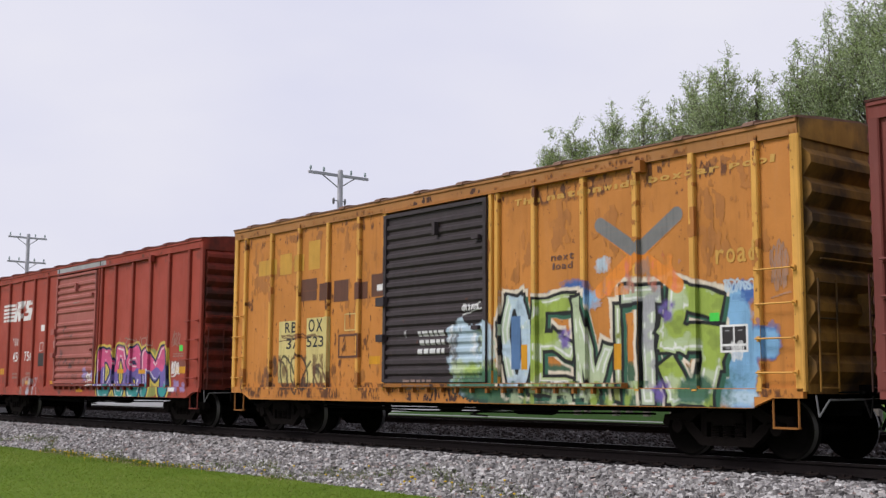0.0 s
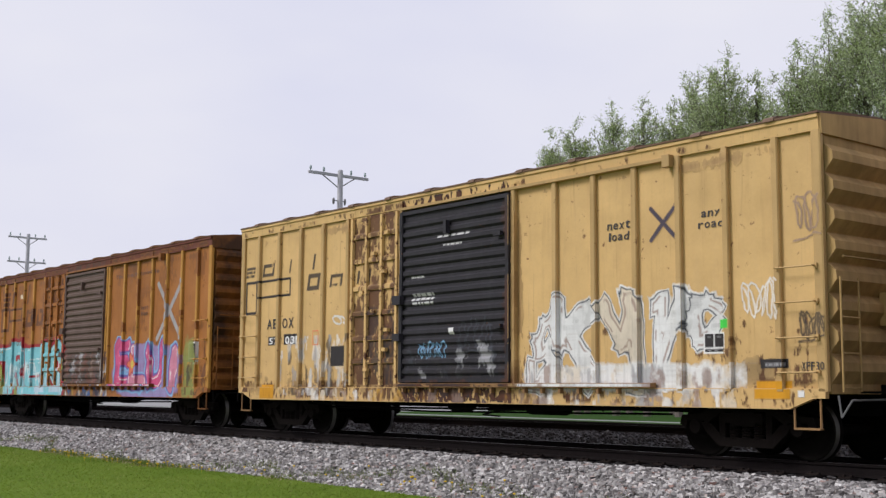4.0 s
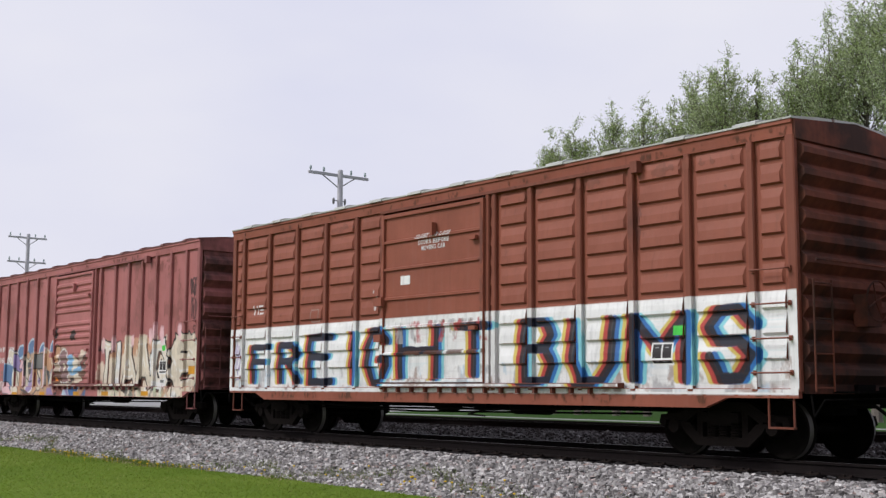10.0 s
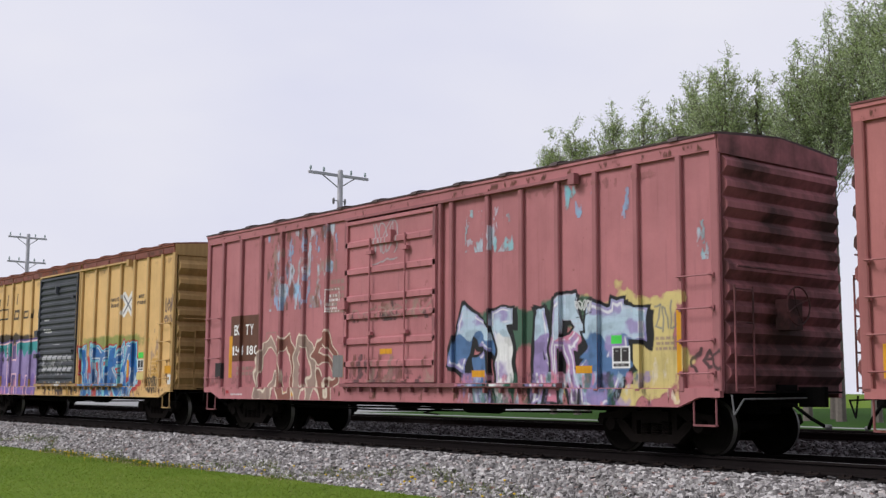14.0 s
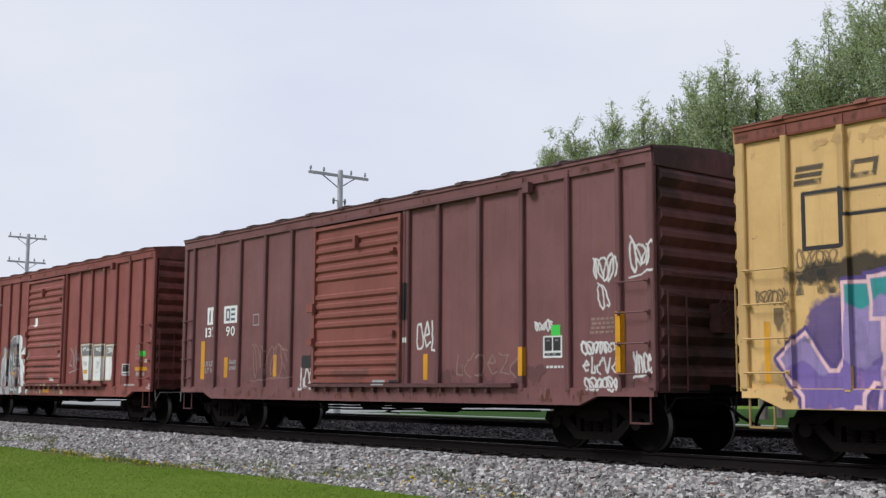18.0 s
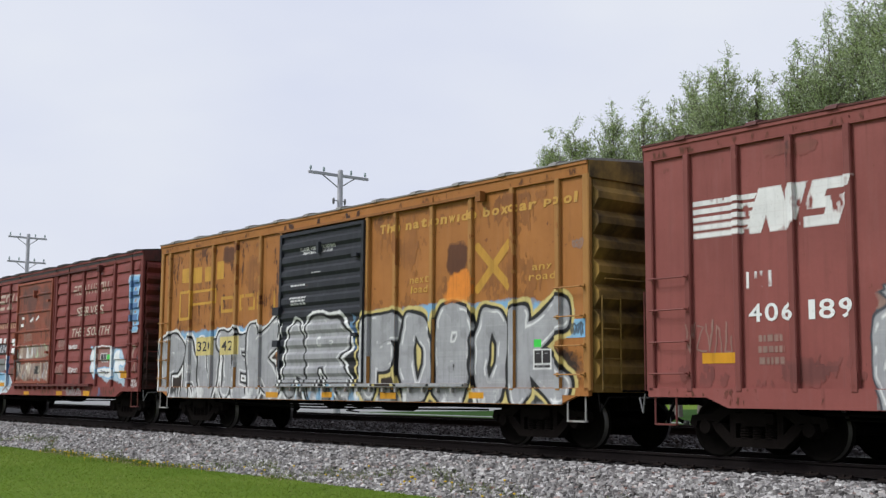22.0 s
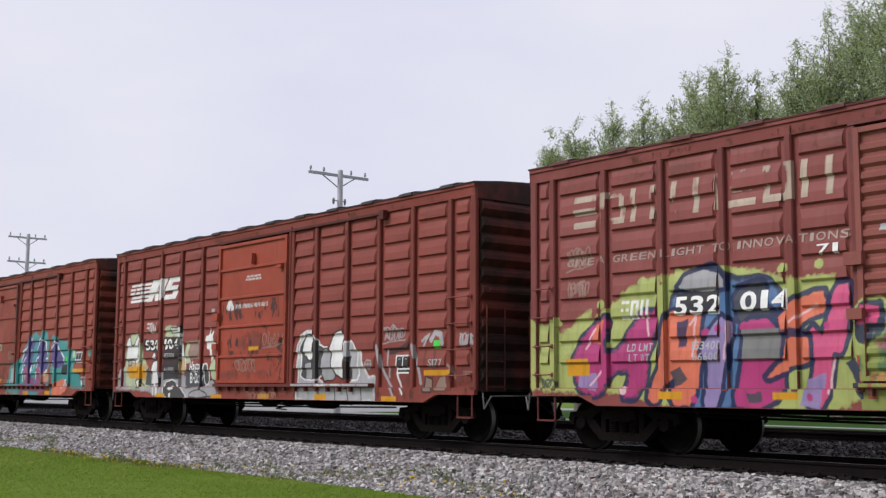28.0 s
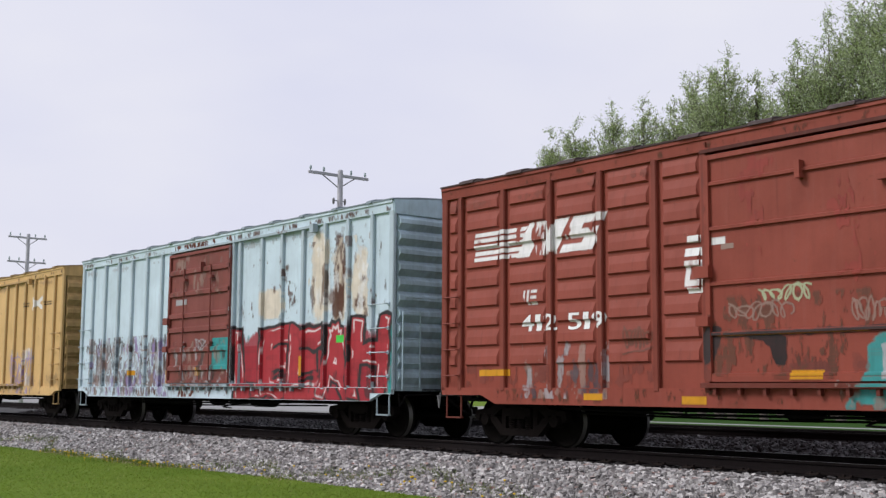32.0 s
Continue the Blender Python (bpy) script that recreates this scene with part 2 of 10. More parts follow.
def build_ground():
    xs = [-1500, -500, -200, -120, -90] + list(np.arange(-70, 12, 1.5)) + [20, 60, 150, 500, 1500]
    ys = [-1000, -300, -80, -30, -10] + list(np.arange(-4, 16, 0.75)) + [22, 30, 40, 60, 90, 150, 300, 800, 2500]
    bm = bmesh.new()
    grid = [[bm.verts.new((x, y, ground_height(x, y) if -75 < x < 15 and -5 < y < 14 else GROUND_Z)) for y in ys] for x in xs]
    for i in range(len(xs) - 1):
        for j in range(len(ys) - 1):
            bm.faces.new((grid[i][j], grid[i + 1][j], grid[i + 1][j + 1], grid[i][j + 1]))
    ob = part("ground", bm, GRASS, None, smooth=True)
    tagged(ob, "mown green grass reaching to the horizon", "grass", kind="structure")


build_ground()


def slab(name, mat, corners, z, thick, label, category):
    bm = bmesh.new()
    bm_prism(bm, corners, "z", z - thick, z)
    ob = part(name, bm, mat, None)
    tagged(ob, label, category, kind="structure")
    return ob


slab("road", CONCRETE, [(-400, 48.95), (60, 48.95), (60, 50.25), (-400, 50.25)], GROUND_Z + 0.03, 0.2, "pale concrete road beyond the tracks", "road")
# Dark grass colour; the shade under the trees is put into it.
slab("verge", plain("shaded_grass", (0.028, 0.066, 0.012), 0.95, 0.0, 0.35, 1.5, 0.02, spec=0.03), [(-66, 25.0), (60, 25.0), (60, 48.9), (-66, 48.9)], GROUND_Z + 0.02, 0.15,
     "strip of longer dark green grass beyond the second track", "grass")
slab("verge_2", MATS[("plain", "shaded_grass", (0.028, 0.066, 0.012))], [(-74, 50.3), (90, 50.3), (90, 150), (-74, 150)], GROUND_Z + 0.02, 0.15,
     "longer dark green grass under the trees", "grass")
slab("pavement", CONCRETE, [(-300, 40.0), (-66, 40.0), (-66, 48.1), (-300, 48.1)], GROUND_Z + 0.026, 0.2,
     "pale concrete yard beside the far road", "pavement")
slab("pavement_2", CONCRETE, [(-300, 50.7), (-74, 50.7), (-74, 82.0), (-300, 82.0)], GROUND_Z + 0.026, 0.2,
     "pale concrete yard behind the far road", "pavement")
slab("path", gravel_mat("pale_gravel_path", (0.30, 0.28, 0.26), (0.5, 0.48, 0.45)),
     [(-60, 12.4), (-36.4, 12.0), (-33.2, 12.9), (-35.5, 13.2), (-60, 13.6)], GROUND_Z + 0.11, 0.2,
     "pale gravel path beside the ballast", "path")


def build_bed(name, mat, profile, label):
    """Ballast shoulder, drawn out along the track with an uneven surface."""
    rng = random.Random(5)
    xs = [-400, -200, -120, -90] + list(np.arange(-75, 14, 0.8)) + [40, 120, 300]
    bm = bmesh.new()
    rows = []
    for x in xs:
        row = []
        for k, (y, z) in enumerate(profile):
            edge = k in (0, len(profile) - 1)
            wob = 0.22 * noise.noise((x * 0.45, y, 0)) if k == 0 and profile[0][1] < -0.5 else 0.0
            row.append(bm.verts.new((x, y + wob, z + (0 if edge else rng.uniform(-0.012, 0.012)))))
        rows.append(row)
    for a, b in zip(rows, rows[1:]):
        for k in range(len(profile) - 1):
            bm.faces.new((a[k], b[k], b[k + 1], a[k + 1]))
    ob = part(name, bm, mat, None, smooth=True)
    return tagged(ob, label, "ballast", kind="structure")


NEAR_BED = [(11.35, -0.80), (11.75, -0.66), (12.3, -0.44), (12.75, -0.27), (13.1, -0.21), (13.45, -0.225), (13.72, -0.245)]
build_bed("ballast_bed_near", BALLAST, NEAR_BED, "sloping bed of grey crushed stone ballast")
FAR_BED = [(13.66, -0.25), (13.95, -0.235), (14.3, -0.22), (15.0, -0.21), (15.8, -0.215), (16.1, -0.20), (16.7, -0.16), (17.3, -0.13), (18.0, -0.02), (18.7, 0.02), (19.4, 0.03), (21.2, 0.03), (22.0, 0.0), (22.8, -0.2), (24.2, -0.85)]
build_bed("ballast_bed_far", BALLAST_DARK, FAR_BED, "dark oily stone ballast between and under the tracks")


def bed_z(profile, y):
    for (a, za), (b, zb) in zip(profile, profile[1:]):
        if a <= y <= b:
            return za + (zb - za) * (y - a) / (b - a)
    return profile[-1][1]


def build_stones(name, profile, count, xr, yr, size, stops, label, seed):
    """Loose ballast stones: rough boulders of a dozen faces each."""
    rng = np.random.default_rng(seed)
    cube = np.array([(x, y, z) for x in (-1, 1) for y in (-1, 1) for z in (-1, 1)], float)
    quads = np.array([(0, 1, 3, 2), (4, 6, 7, 5), (0, 4, 5, 1), (2, 3, 7, 6), (1, 5, 7, 3)])
    u = rng.random(count)
    x = xr[1] - (xr[1] - xr[0]) * u ** 1.35
    y = rng.uniform(yr[0], yr[1], count) + 0.15 * np.sin(x * 0.9)
    rim = yr[1] - 0.10 + 0.10 * np.sin(x * 2.3) * np.sin(x * 0.7 + 1) + rng.normal(0, 0.06, count)
    y = np.where(y > rim, 2 * rim - y, y)
    z = np.interp(y, [p[0] for p in profile], [p[1] for p in profile])
    s = rng.uniform(size[0], size[1], count)
    verts = cube[None] * (1 + rng.uniform(-0.38, 0.30, (count, 8, 3)))
    verts *= (s[:, None] * rng.uniform(0.6, 1.15, (count, 3)))[:, None, :] * 0.5
    ang = rng.uniform(0, math.tau, count)
    tip = rng.uniform(-0.7, 0.7, count)
    ca, sa, ct, st = np.cos(ang), np.sin(ang), np.cos(tip), np.sin(tip)
    yy = verts[..., 1] * ct[:, None] - verts[..., 2] * st[:, None]
    zz = verts[..., 1] * st[:, None] + verts[..., 2] * ct[:, None]
    xx = verts[..., 0] * ca[:, None] - yy * sa[:, None]
    yy = verts[..., 0] * sa[:, None] + yy * ca[:, None]
    out = np.stack([xx + x[:, None], yy + y[:, None], zz + (z + rng.uniform(0.0, 0.02, count))[:, None]], 2).reshape(-1, 3)
    faces = (quads[None] + 8 * np.arange(count)[:, None, None]).reshape(-1, 4)
    me = bpy.data.meshes.new(name)
    me.from_pydata(out.tolist(), [], faces.tolist())
    me.materials.append(island_mat(name, stops))
    ob = new(name, me)
    return tagged(ob, label, "gravel", kind="stuff")


build_stones("ballast_stones", NEAR_BED, 56000, (-48, -4.0), (11.45, 13.80), (0.04, 0.085),
             [(0.0, (0.06, 0.055, 0.055)), (0.25, (0.20, 0.188, 0.184)), (0.6, (0.35, 0.335, 0.33)), (0.93, (0.60, 0.58, 0.57)), (1.0, (0.26, 0.14, 0.11))],
             "loose grey crushed stones along the track", 3)
# Stones here and in the gauge carry the same shadow in their colours.
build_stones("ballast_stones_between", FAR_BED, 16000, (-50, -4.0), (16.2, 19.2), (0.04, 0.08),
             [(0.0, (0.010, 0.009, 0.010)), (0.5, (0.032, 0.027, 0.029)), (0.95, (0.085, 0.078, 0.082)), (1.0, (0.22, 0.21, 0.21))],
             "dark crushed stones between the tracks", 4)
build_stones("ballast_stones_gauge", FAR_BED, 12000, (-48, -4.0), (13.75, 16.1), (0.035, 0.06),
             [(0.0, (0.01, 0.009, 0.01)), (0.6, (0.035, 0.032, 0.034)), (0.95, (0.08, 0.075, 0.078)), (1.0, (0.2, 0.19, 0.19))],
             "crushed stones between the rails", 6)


RAIL_SHAPE = [(-0.07, -0.171), (0.07, -0.171), (0.07, -0.158), (0.012, -0.135), (0.009, -0.045), (0.035, -0.035), (0.037, -0.008),
              (0.028, 0.0), (-0.028, 0.0), (-0.037, -0.008), (-0.035, -0.035), (-0.009, -0.045), (-0.012, -0.135), (-0.07, -0.158)]


def rail_mesh(head):
    bm = bmesh.new()
    bm_prism(bm, RAIL_SHAPE, "x", -350, 200)
    for f in bm.faces:
        if all(v.co.z > -0.002 for v in f.verts):
            f.material_index = 1
    return finish(bm, "rail", [RAIL, head])


def build_track(cy, z, label, x0, x1, head):
    track = empty("railway_track", (0, cy, z))
    tagged(track, label, "railway track", "railway tracks", "structure")
    for s in (-1, 1):
        put("rail", shared(("rail", head.name), lambda: rail_mesh(head)), track, (0, s * 0.755, 0))
    rng = random.Random(int(cy))

    def tie_mesh():
        bm = bmesh.new()
        bm_box(bm, -0.115, 0.115, -1.45, 1.3, -0.36, -0.185)
        bmesh.ops.bevel(bm, geom=bm.edges[:], offset=0.012, segments=1, affect="EDGES")
        return finish(bm, "tie", TIE)

    def plate_mesh():
        bm = bmesh.new()
        bm_box(bm, -0.09, 0.09, -0.18, 0.18, -0.188, -0.168)
        for sx in (-0.06, 0.06):
            for sy in (-0.095, 0.095):
                bm_box(bm, sx - 0.015, sx + 0.015, sy - 0.02, sy + 0.02, -0.17, -0.145)
        return finish(bm, "tie_plate", PLATE)

    x = x0
    while x < x1:
        tie = put("tie", shared("tie", tie_mesh), track, (x + rng.uniform(-0.03, 0.03), rng.uniform(-0.12, 0.08), rng.uniform(-0.01, 0.016)))
        tie.rotation_euler = (0, 0, rng.uniform(-0.02, 0.02))
        for s in (-1, 1):
            put("tie_plate", shared("plate", plate_mesh), tie, (0, s * 0.755 - tie.location.y, 0))
        x += 0.54
    return track


build_track(TRACK_Y, 0.0, "rusty steel rails on dark wooden ties in grey ballast", -62, 2, RAIL_TOP)
build_track(20.3, 0.21, "second rusty track on dark ties behind the train", -75, 0, PLATE)


def thin_leaf(name, stops, patch, glow):
    """Blades or leaves that let light through; patch: the colour of larger patches."""
    m, nt, bsdf = nodes_of(name)
    geo = nt.nodes.new("ShaderNodeNewGeometry")
    c = ramp_of(nt, geo.outputs["Random Per Island"], stops)
    big = noise_tex(nt, coords(nt, (1, 1, 1)), 0.35, 3)
    c = mix_of(nt, ramp_of(nt, big, [(0.35, (0.55,) * 3), (0.62, (0, 0, 0))]), c, patch)
    nt.links.new(c, bsdf.inputs["Base Color"])
    bsdf.inputs["Roughness"].default_value = 0.6
    bsdf.inputs["Specular IOR Level"].default_value = 0.2
    thin = nt.nodes.new("ShaderNodeBsdfTranslucent")
    nt.links.new(c, thin.inputs["Color"])
    mixer = nt.nodes.new("ShaderNodeMixShader")
    mixer.inputs[0].default_value = glow
    nt.links.new(bsdf.outputs[0], mixer.inputs[1])
    nt.links.new(thin.outputs[0], mixer.inputs[2])
    nt.links.new(mixer.outputs[0], nt.nodes["Material Output"].inputs["Surface"])
    return m


# ---------------------------------------------------------------- lawn blades and dandelions
def blades(name, label, n, xr, yr, tall, stops, patch, seed, band=None):
    """Many thin blades; band: they keep to a strip along the ballast of that half width."""
    rng = np.random.default_rng(seed)
    x = rng.uniform(*xr, n)
    y = rng.uniform(*yr, n)
    edge = 12.0 + 0.30 * np.sin(x * 0.33 + 0.6) + 0.18 * np.sin(x * 1.1) + 0.12 * np.sin(x * 2.7)
    if band:
        y = edge - 0.25 + rng.normal(0, band, n)
    else:
        keep = y < edge
        x, y = x[keep], y[keep]
    n = len(x)
    h = rng.uniform(tall[0], tall[1], n)
    a = rng.uniform(0, math.tau, n)
    w = 0.010
    z = GROUND_Z + 0.03 * np.sin(x * 0.31 + 1.0) * np.cos(y * 0.43)
    z = np.maximum(z, np.interp(y, [p[0] for p in NEAR_BED], [p[1] for p in NEAR_BED], left=-9)) - 0.01
    lean = rng.uniform(-0.06, 0.06, (n, 2))
    p0 = np.stack([x - w * np.cos(a), y - w * np.sin(a), z], 1)
    p1 = np.stack([x + w * np.cos(a), y + w * np.sin(a), z], 1)
    p2 = np.stack([x + lean[:, 0], y + lean[:, 1], z + h], 1)
    me = bpy.data.meshes.new(name)
    me.from_pydata(np.stack([p0, p1, p2], 1).reshape(-1, 3).tolist(), [], np.arange(3 * n).reshape(-1, 3).tolist())
    me.materials.append(thin_leaf(name, stops, patch, 0.5))
    tagged(new(name, me), label, "grass", kind="stuff")


def build_lawn():
    blades("grass_blades", "short mown lawn grass beside the ballast", 90000, (-40, -8), (6.0, 12.5), (0.015, 0.045),
           [(0.0, (0.13, 0.19, 0.022)), (0.7, (0.17, 0.235, 0.034)), (0.95, (0.24, 0.29, 0.07)), (1.0, (0.36, 0.37, 0.17))], (0.10, 0.165, 0.018), 11)
    blades("grass_fringe", "ragged longer grass along the ballast edge", 9000, (-42, -8), (11, 12.4), (0.04, 0.13),
           [(0.0, (0.07, 0.13, 0.012)), (0.6, (0.13, 0.19, 0.03)), (1.0, (0.30, 0.30, 0.12))], (0.10, 0.15, 0.02), 12, 0.10)
    blades("dry_grass", "dry straw-coloured grass at the ballast edge", 9000, (-46, -8), (11, 12.4), (0.02, 0.07),
           [(0.0, (0.22, 0.17, 0.10)), (0.6, (0.40, 0.33, 0.21)), (1.0, (0.55, 0.48, 0.33))], (0.30, 0.25, 0.15), 13, 0.17)
    bm = bmesh.new()
    r2 = random.Random(8)
    for _ in range(70):
        fx = r2.uniform(-30, -13)
        fy = 11.55 + 0.45 * math.sin(fx * 0.33 + 0.6) + r2.gauss(-0.05, 0.16)
        fz = max(GROUND_Z, bed_z(NEAR_BED, max(fy, 11.35))) + r2.uniform(0.06, 0.12)
        bm_lathe(bm, [(0.004, -0.01), (0.024, 0.0), (0.02, 0.012), (0.004, 0.016)], (fx, fy, fz), "z", 7)
        bm_rod(bm, (fx, fy, fz - 0.12), (fx, fy, fz), 0.003, 3)
    ob = part("dandelions", bm, plain("dandelion_yellow", (0.65, 0.45, 0.02), 0.7, 0.0, 0.1), None)
    tagged(ob, "small yellow dandelions at the lawn's edge", "flowers", kind="stuff")


build_lawn()


def build_block():
    bm = bmesh.new()
    bm_box(bm, -0.42, 0.42, -0.14, 0.14, 0, 0.13)
    bmesh.ops.bevel(bm, geom=bm.edges[:], offset=0.03, segments=2, affect="EDGES")
    ob = part("concrete_marker", bm, plain("pale_marker_concrete", (0.62, 0.62, 0.63), 0.8, 0.0, 0.1), None, at=(-32.6, 12.55, -0.56))
    ob.rotation_euler = (0, 0, 0.15)
    tagged(ob, "low white concrete block at the ballast's edge", "block")


build_block()


# ---------------------------------------------------------------- telegraph poles
def pole(x, y, top, arms, label):
    base = empty("telegraph_pole", (x, y, GROUND_Z))
    tagged(base, label, "utility pole", "telegraph poles")
    h = top - GROUND_Z
    bm = bmesh.new()
    bm_lathe(bm, [(0.18, -0.3), (0.16, 1.0), (0.11, h - 0.05), (0.09, h)], (0, 0, 0), "z", 14)
    part("post", bm, POLE_WOOD, base, smooth=True)
    for drop, length, pins in arms:
        z = h - drop
        bm = bmesh.new()
        bm_box(bm, -0.17, -0.07, -length / 2, length / 2, z - 0.055, z + 0.055)
        arm = part("crossarm", bm, POLE_WOOD, base)
        for p in pins:
            bm = bmesh.new()
            bm_rod(bm, (-0.12, p * length / 2, z + 0.05), (-0.12, p * length / 2, z + 0.17), 0.018)
            bm_lathe(bm, [(0.05, 0.12), (0.055, 0.17), (0.035, 0.21), (0.045, 0.25), (0.015, 0.29)], (-0.12, p * length / 2, z), "z", 10)
            part("insulator", bm, GLASS_INS, arm, smooth=True)
        for s in (-1, 1):
            bm = bmesh.new()
            bm_rod(bm, (-0.12, s * length * 0.27, z - 0.05), (-0.1, s * 0.06, z - 0.5), 0.022)
            part("brace", bm, GALV, arm)
    return base


p1_pole = pole(-40.5, 27.0, 10.0, [(0.22, 2.95, (-0.93, -0.5, 0.42, 0.9))], "weathered wooden telegraph pole with one crossarm")
bm = bmesh.new()
for s in (-1, 1):
    bm_lathe(bm, [(0.03, 0), (0.05, 0.06), (0.05, 0.2), (0.03, 0.26)], (-0.05, s * 0.28, 10.0 - GROUND_Z - 1.45), "z", 10)
    bm_rod(bm, (0, 0, 10.0 - GROUND_Z - 1.3), (-0.05, s * 0.28, 10.0 - GROUND_Z - 1.3), 0.02)
part("side_bracket", bm, GALV, p1_pole)
pole(-77.0, 27.0, 10.95, [(0.25, 2.5, (-0.9, -0.4, 0.4, 0.9)), (1.85, 2.5, (-0.9, -0.4, 0.4, 0.9))], "weathered wooden telegraph pole with two crossarms")


# ---------------------------------------------------------------- trees
LEAF = thin_leaf("spring_leaves", [(0.0, (0.29, 0.37, 0.18)), (0.5, (0.44, 0.53, 0.29)), (0.85, (0.58, 0.66, 0.45)), (1.0, (0.78, 0.82, 0.74))], (0.32, 0.41, 0.10), 0.6)


def tree(x, y, height, spread, seed, leaves, label):
    """Trunk, limbs that fan out to a lumpy dome, and feathery twigs whose leaves thin out towards the tips."""
    rng = random.Random(seed)
    g = np.random.default_rng(seed)
    base = empty("tree", (x, y, GROUND_Z))
    tagged(base, label, "tree", "trees behind the tracks")
    low = height - 2.6 * spread - 2.0
    mid = Vector((0, 0, low + 0.42 * (height - low)))
    bm = bmesh.new()
    bm_lathe(bm, [(height * 0.013, -0.3), (height * 0.010, height * 0.2), (height * 0.006, low + 0.5), (0.03, height * 0.93)], (0, 0, 0), "z", 8)
    seg = []

    def limb(p, tip, r, n):
        """A limb that leaves p outwards and bends up to its tip, with twigs all round."""
        out = Vector((tip.x - p.x, tip.y - p.y, 0))
        last = Vector(p)
        for k in range(1, n + 1):
            f = k / n
            q = p + out * (f ** 0.9) + Vector((0, 0, (tip.z - p.z) * f ** 1.1)) + Vector((rng.gauss(0, 0.09), rng.gauss(0, 0.09), rng.gauss(0, 0.06)))
            bm_rod(bm, last, q, max(r * (1 - 0.85 * f), 0.011), 4)
            if f > 0.3:
                way = (q - last).normalized()
                for _ in range(7):
                    turn = Vector((rng.gauss(0, 1), rng.gauss(0, 1), rng.gauss(0.2, 0.6)))
                    l = rng.uniform(0.3, 1.0) * (1.25 - 0.5 * f) * min(1.1, spread / 2.0)
                    w = last.lerp(q, rng.random())
                    e = w + (way * 0.45 + turn.normalized()).normalized() * l
                    seg.append((w, e, 0.03 + 0.05 * l, l * (1.2 - 0.5 * f)))
                    if rng.random() < 0.45:
                        bm_rod(bm, w, e, 0.008, 3)
                seg.append((last, q, 0.05, (q - last).length * (0.9 - 0.5 * f)))
            last = q

    count = int(22 + 16 * spread)
    for k in range(count):
        az, up = k * 2.4 + rng.uniform(-0.3, 0.3), rng.uniform(-0.35, 1.0)
        flat = math.sqrt(max(0.0, 1 - up * up))
        way = Vector((math.cos(az) * flat, math.sin(az) * flat, up))
        far = (0.78 + 0.30 * noise.noise(way * 1.9 + Vector((seed, 0, 0)))) * rng.uniform(0.72, 1.12)
        tip = mid + Vector((way.x * spread, way.y * spread, way.z * (height - mid.z))) * far
        if k == 0:
            tip = Vector((rng.gauss(0, 0.2), rng.gauss(0, 0.2), height))
        limb(Vector((0, 0, max(low - 0.6, tip.z - 0.9 * math.hypot(tip.x, tip.y) - rng.uniform(0.5, 1.6)))), tip, 0.04, 7)
    wts = np.array([t[3] for t in seg])
    pick = g.choice(len(seg), leaves, p=wts / wts.sum())
    a0 = np.array([tuple(t[0]) for t in seg])[pick]
    a1 = np.array([tuple(t[1]) for t in seg])[pick]
    loose = np.array([t[2] for t in seg])[pick][:, None]
    cen = a0 + (a1 - a0) * g.random((leaves, 1)) + g.normal(0, 1, (leaves, 3)) * loose
    s = g.uniform(0.03, 0.075, leaves)
    a = g.normal(0, 1, (leaves, 3))
    a /= np.linalg.norm(a, axis=1)[:, None]
    b = np.cross(a, g.normal(0, 1, (leaves, 3)))
    b /= np.linalg.norm(b, axis=1)[:, None]
    a, b = a * s[:, None], b * s[:, None] * 0.62
    verts = np.stack([cen - a - b, cen + a * 1.3, cen + b * 1.5 - a * 0.4], 1).reshape(-1, 3)
    part("trunk", bm, BARK, base, "grey-brown trunk with fanned limbs")
    me = bpy.data.meshes.new("crown")
    me.from_pydata(verts.tolist(), [], np.arange(3 * leaves).reshape(-1, 3).tolist())
    me.materials.append(LEAF)
    put("crown", me, base, label="airy crown of small fresh green leaves")
    return base


SMALL, BROAD, LARGE = "small leafy tree with feathery twigs", "leafy tree with a loose feathery crown", "large leafy tree with a broad loose crown"
for tx, top, wide, seed, label in ((-62.3, 20.9, 1.5, 31, SMALL), (-59.6, 21.2, 1.9, 35, SMALL), (-56.2, 21.8, 1.9, 21, SMALL), (-53.7, 21.5, 1.9, 22, SMALL),
                                   (-51.5, 21.3, 1.9, 24, BROAD), (-49.6, 22.5, 2.4, 29, BROAD), (-48.0, 22.5, 2.5, 23, BROAD), (-46.3, 23.3, 2.6, 25, BROAD),
                                   (-44.6, 21.7, 1.8, 28, SMALL), (-41.3, 22.9, 2.5, 27, BROAD), (-39.3, 24.4, 3.2, 33, LARGE), (-37.2, 25.8, 3.5, 34, LARGE),
                                   (-34.6, 26.6, 3.6, 36, LARGE)):
    tree(tx, 60 + 0.3 * (seed % 5), top, wide, seed, int(3500 * wide ** 1.35), label)
for tx, top, wide, seed in ((-64.5, 20.6, 2.2, 41), (-60.2, 21.4, 2.6, 43), (-56.0, 22.3, 2.8, 42), (-51.8, 23.0, 3.0, 46), (-47.0, 22.9, 3.0, 44), (-43.0, 24.6, 3.4, 47)):
    tree(tx, 66, top, wide, seed, int(2900 * wide ** 1.3), "leafy tree with a low crown")
# ---------------------------------------------------------------- boxcars
Z_SILL, Z_EAVE, Z_TOP = 0.98, 4.42, 4.63
CENTRE_U = CAR_LEN / 2
LAYOUT_WIDE = (0.52, 1.67, 2.83, 3.97, 5.10, 9.32, 10.25, 11.40, 12.52, 13.62, 14.74)
LAYOUT_CLOSE = (0.80, 1.67, 2.57, 3.46, 4.38, 5.28, 9.42, 10.42, 11.30, 12.17, 13.03, 13.89, 14.74)


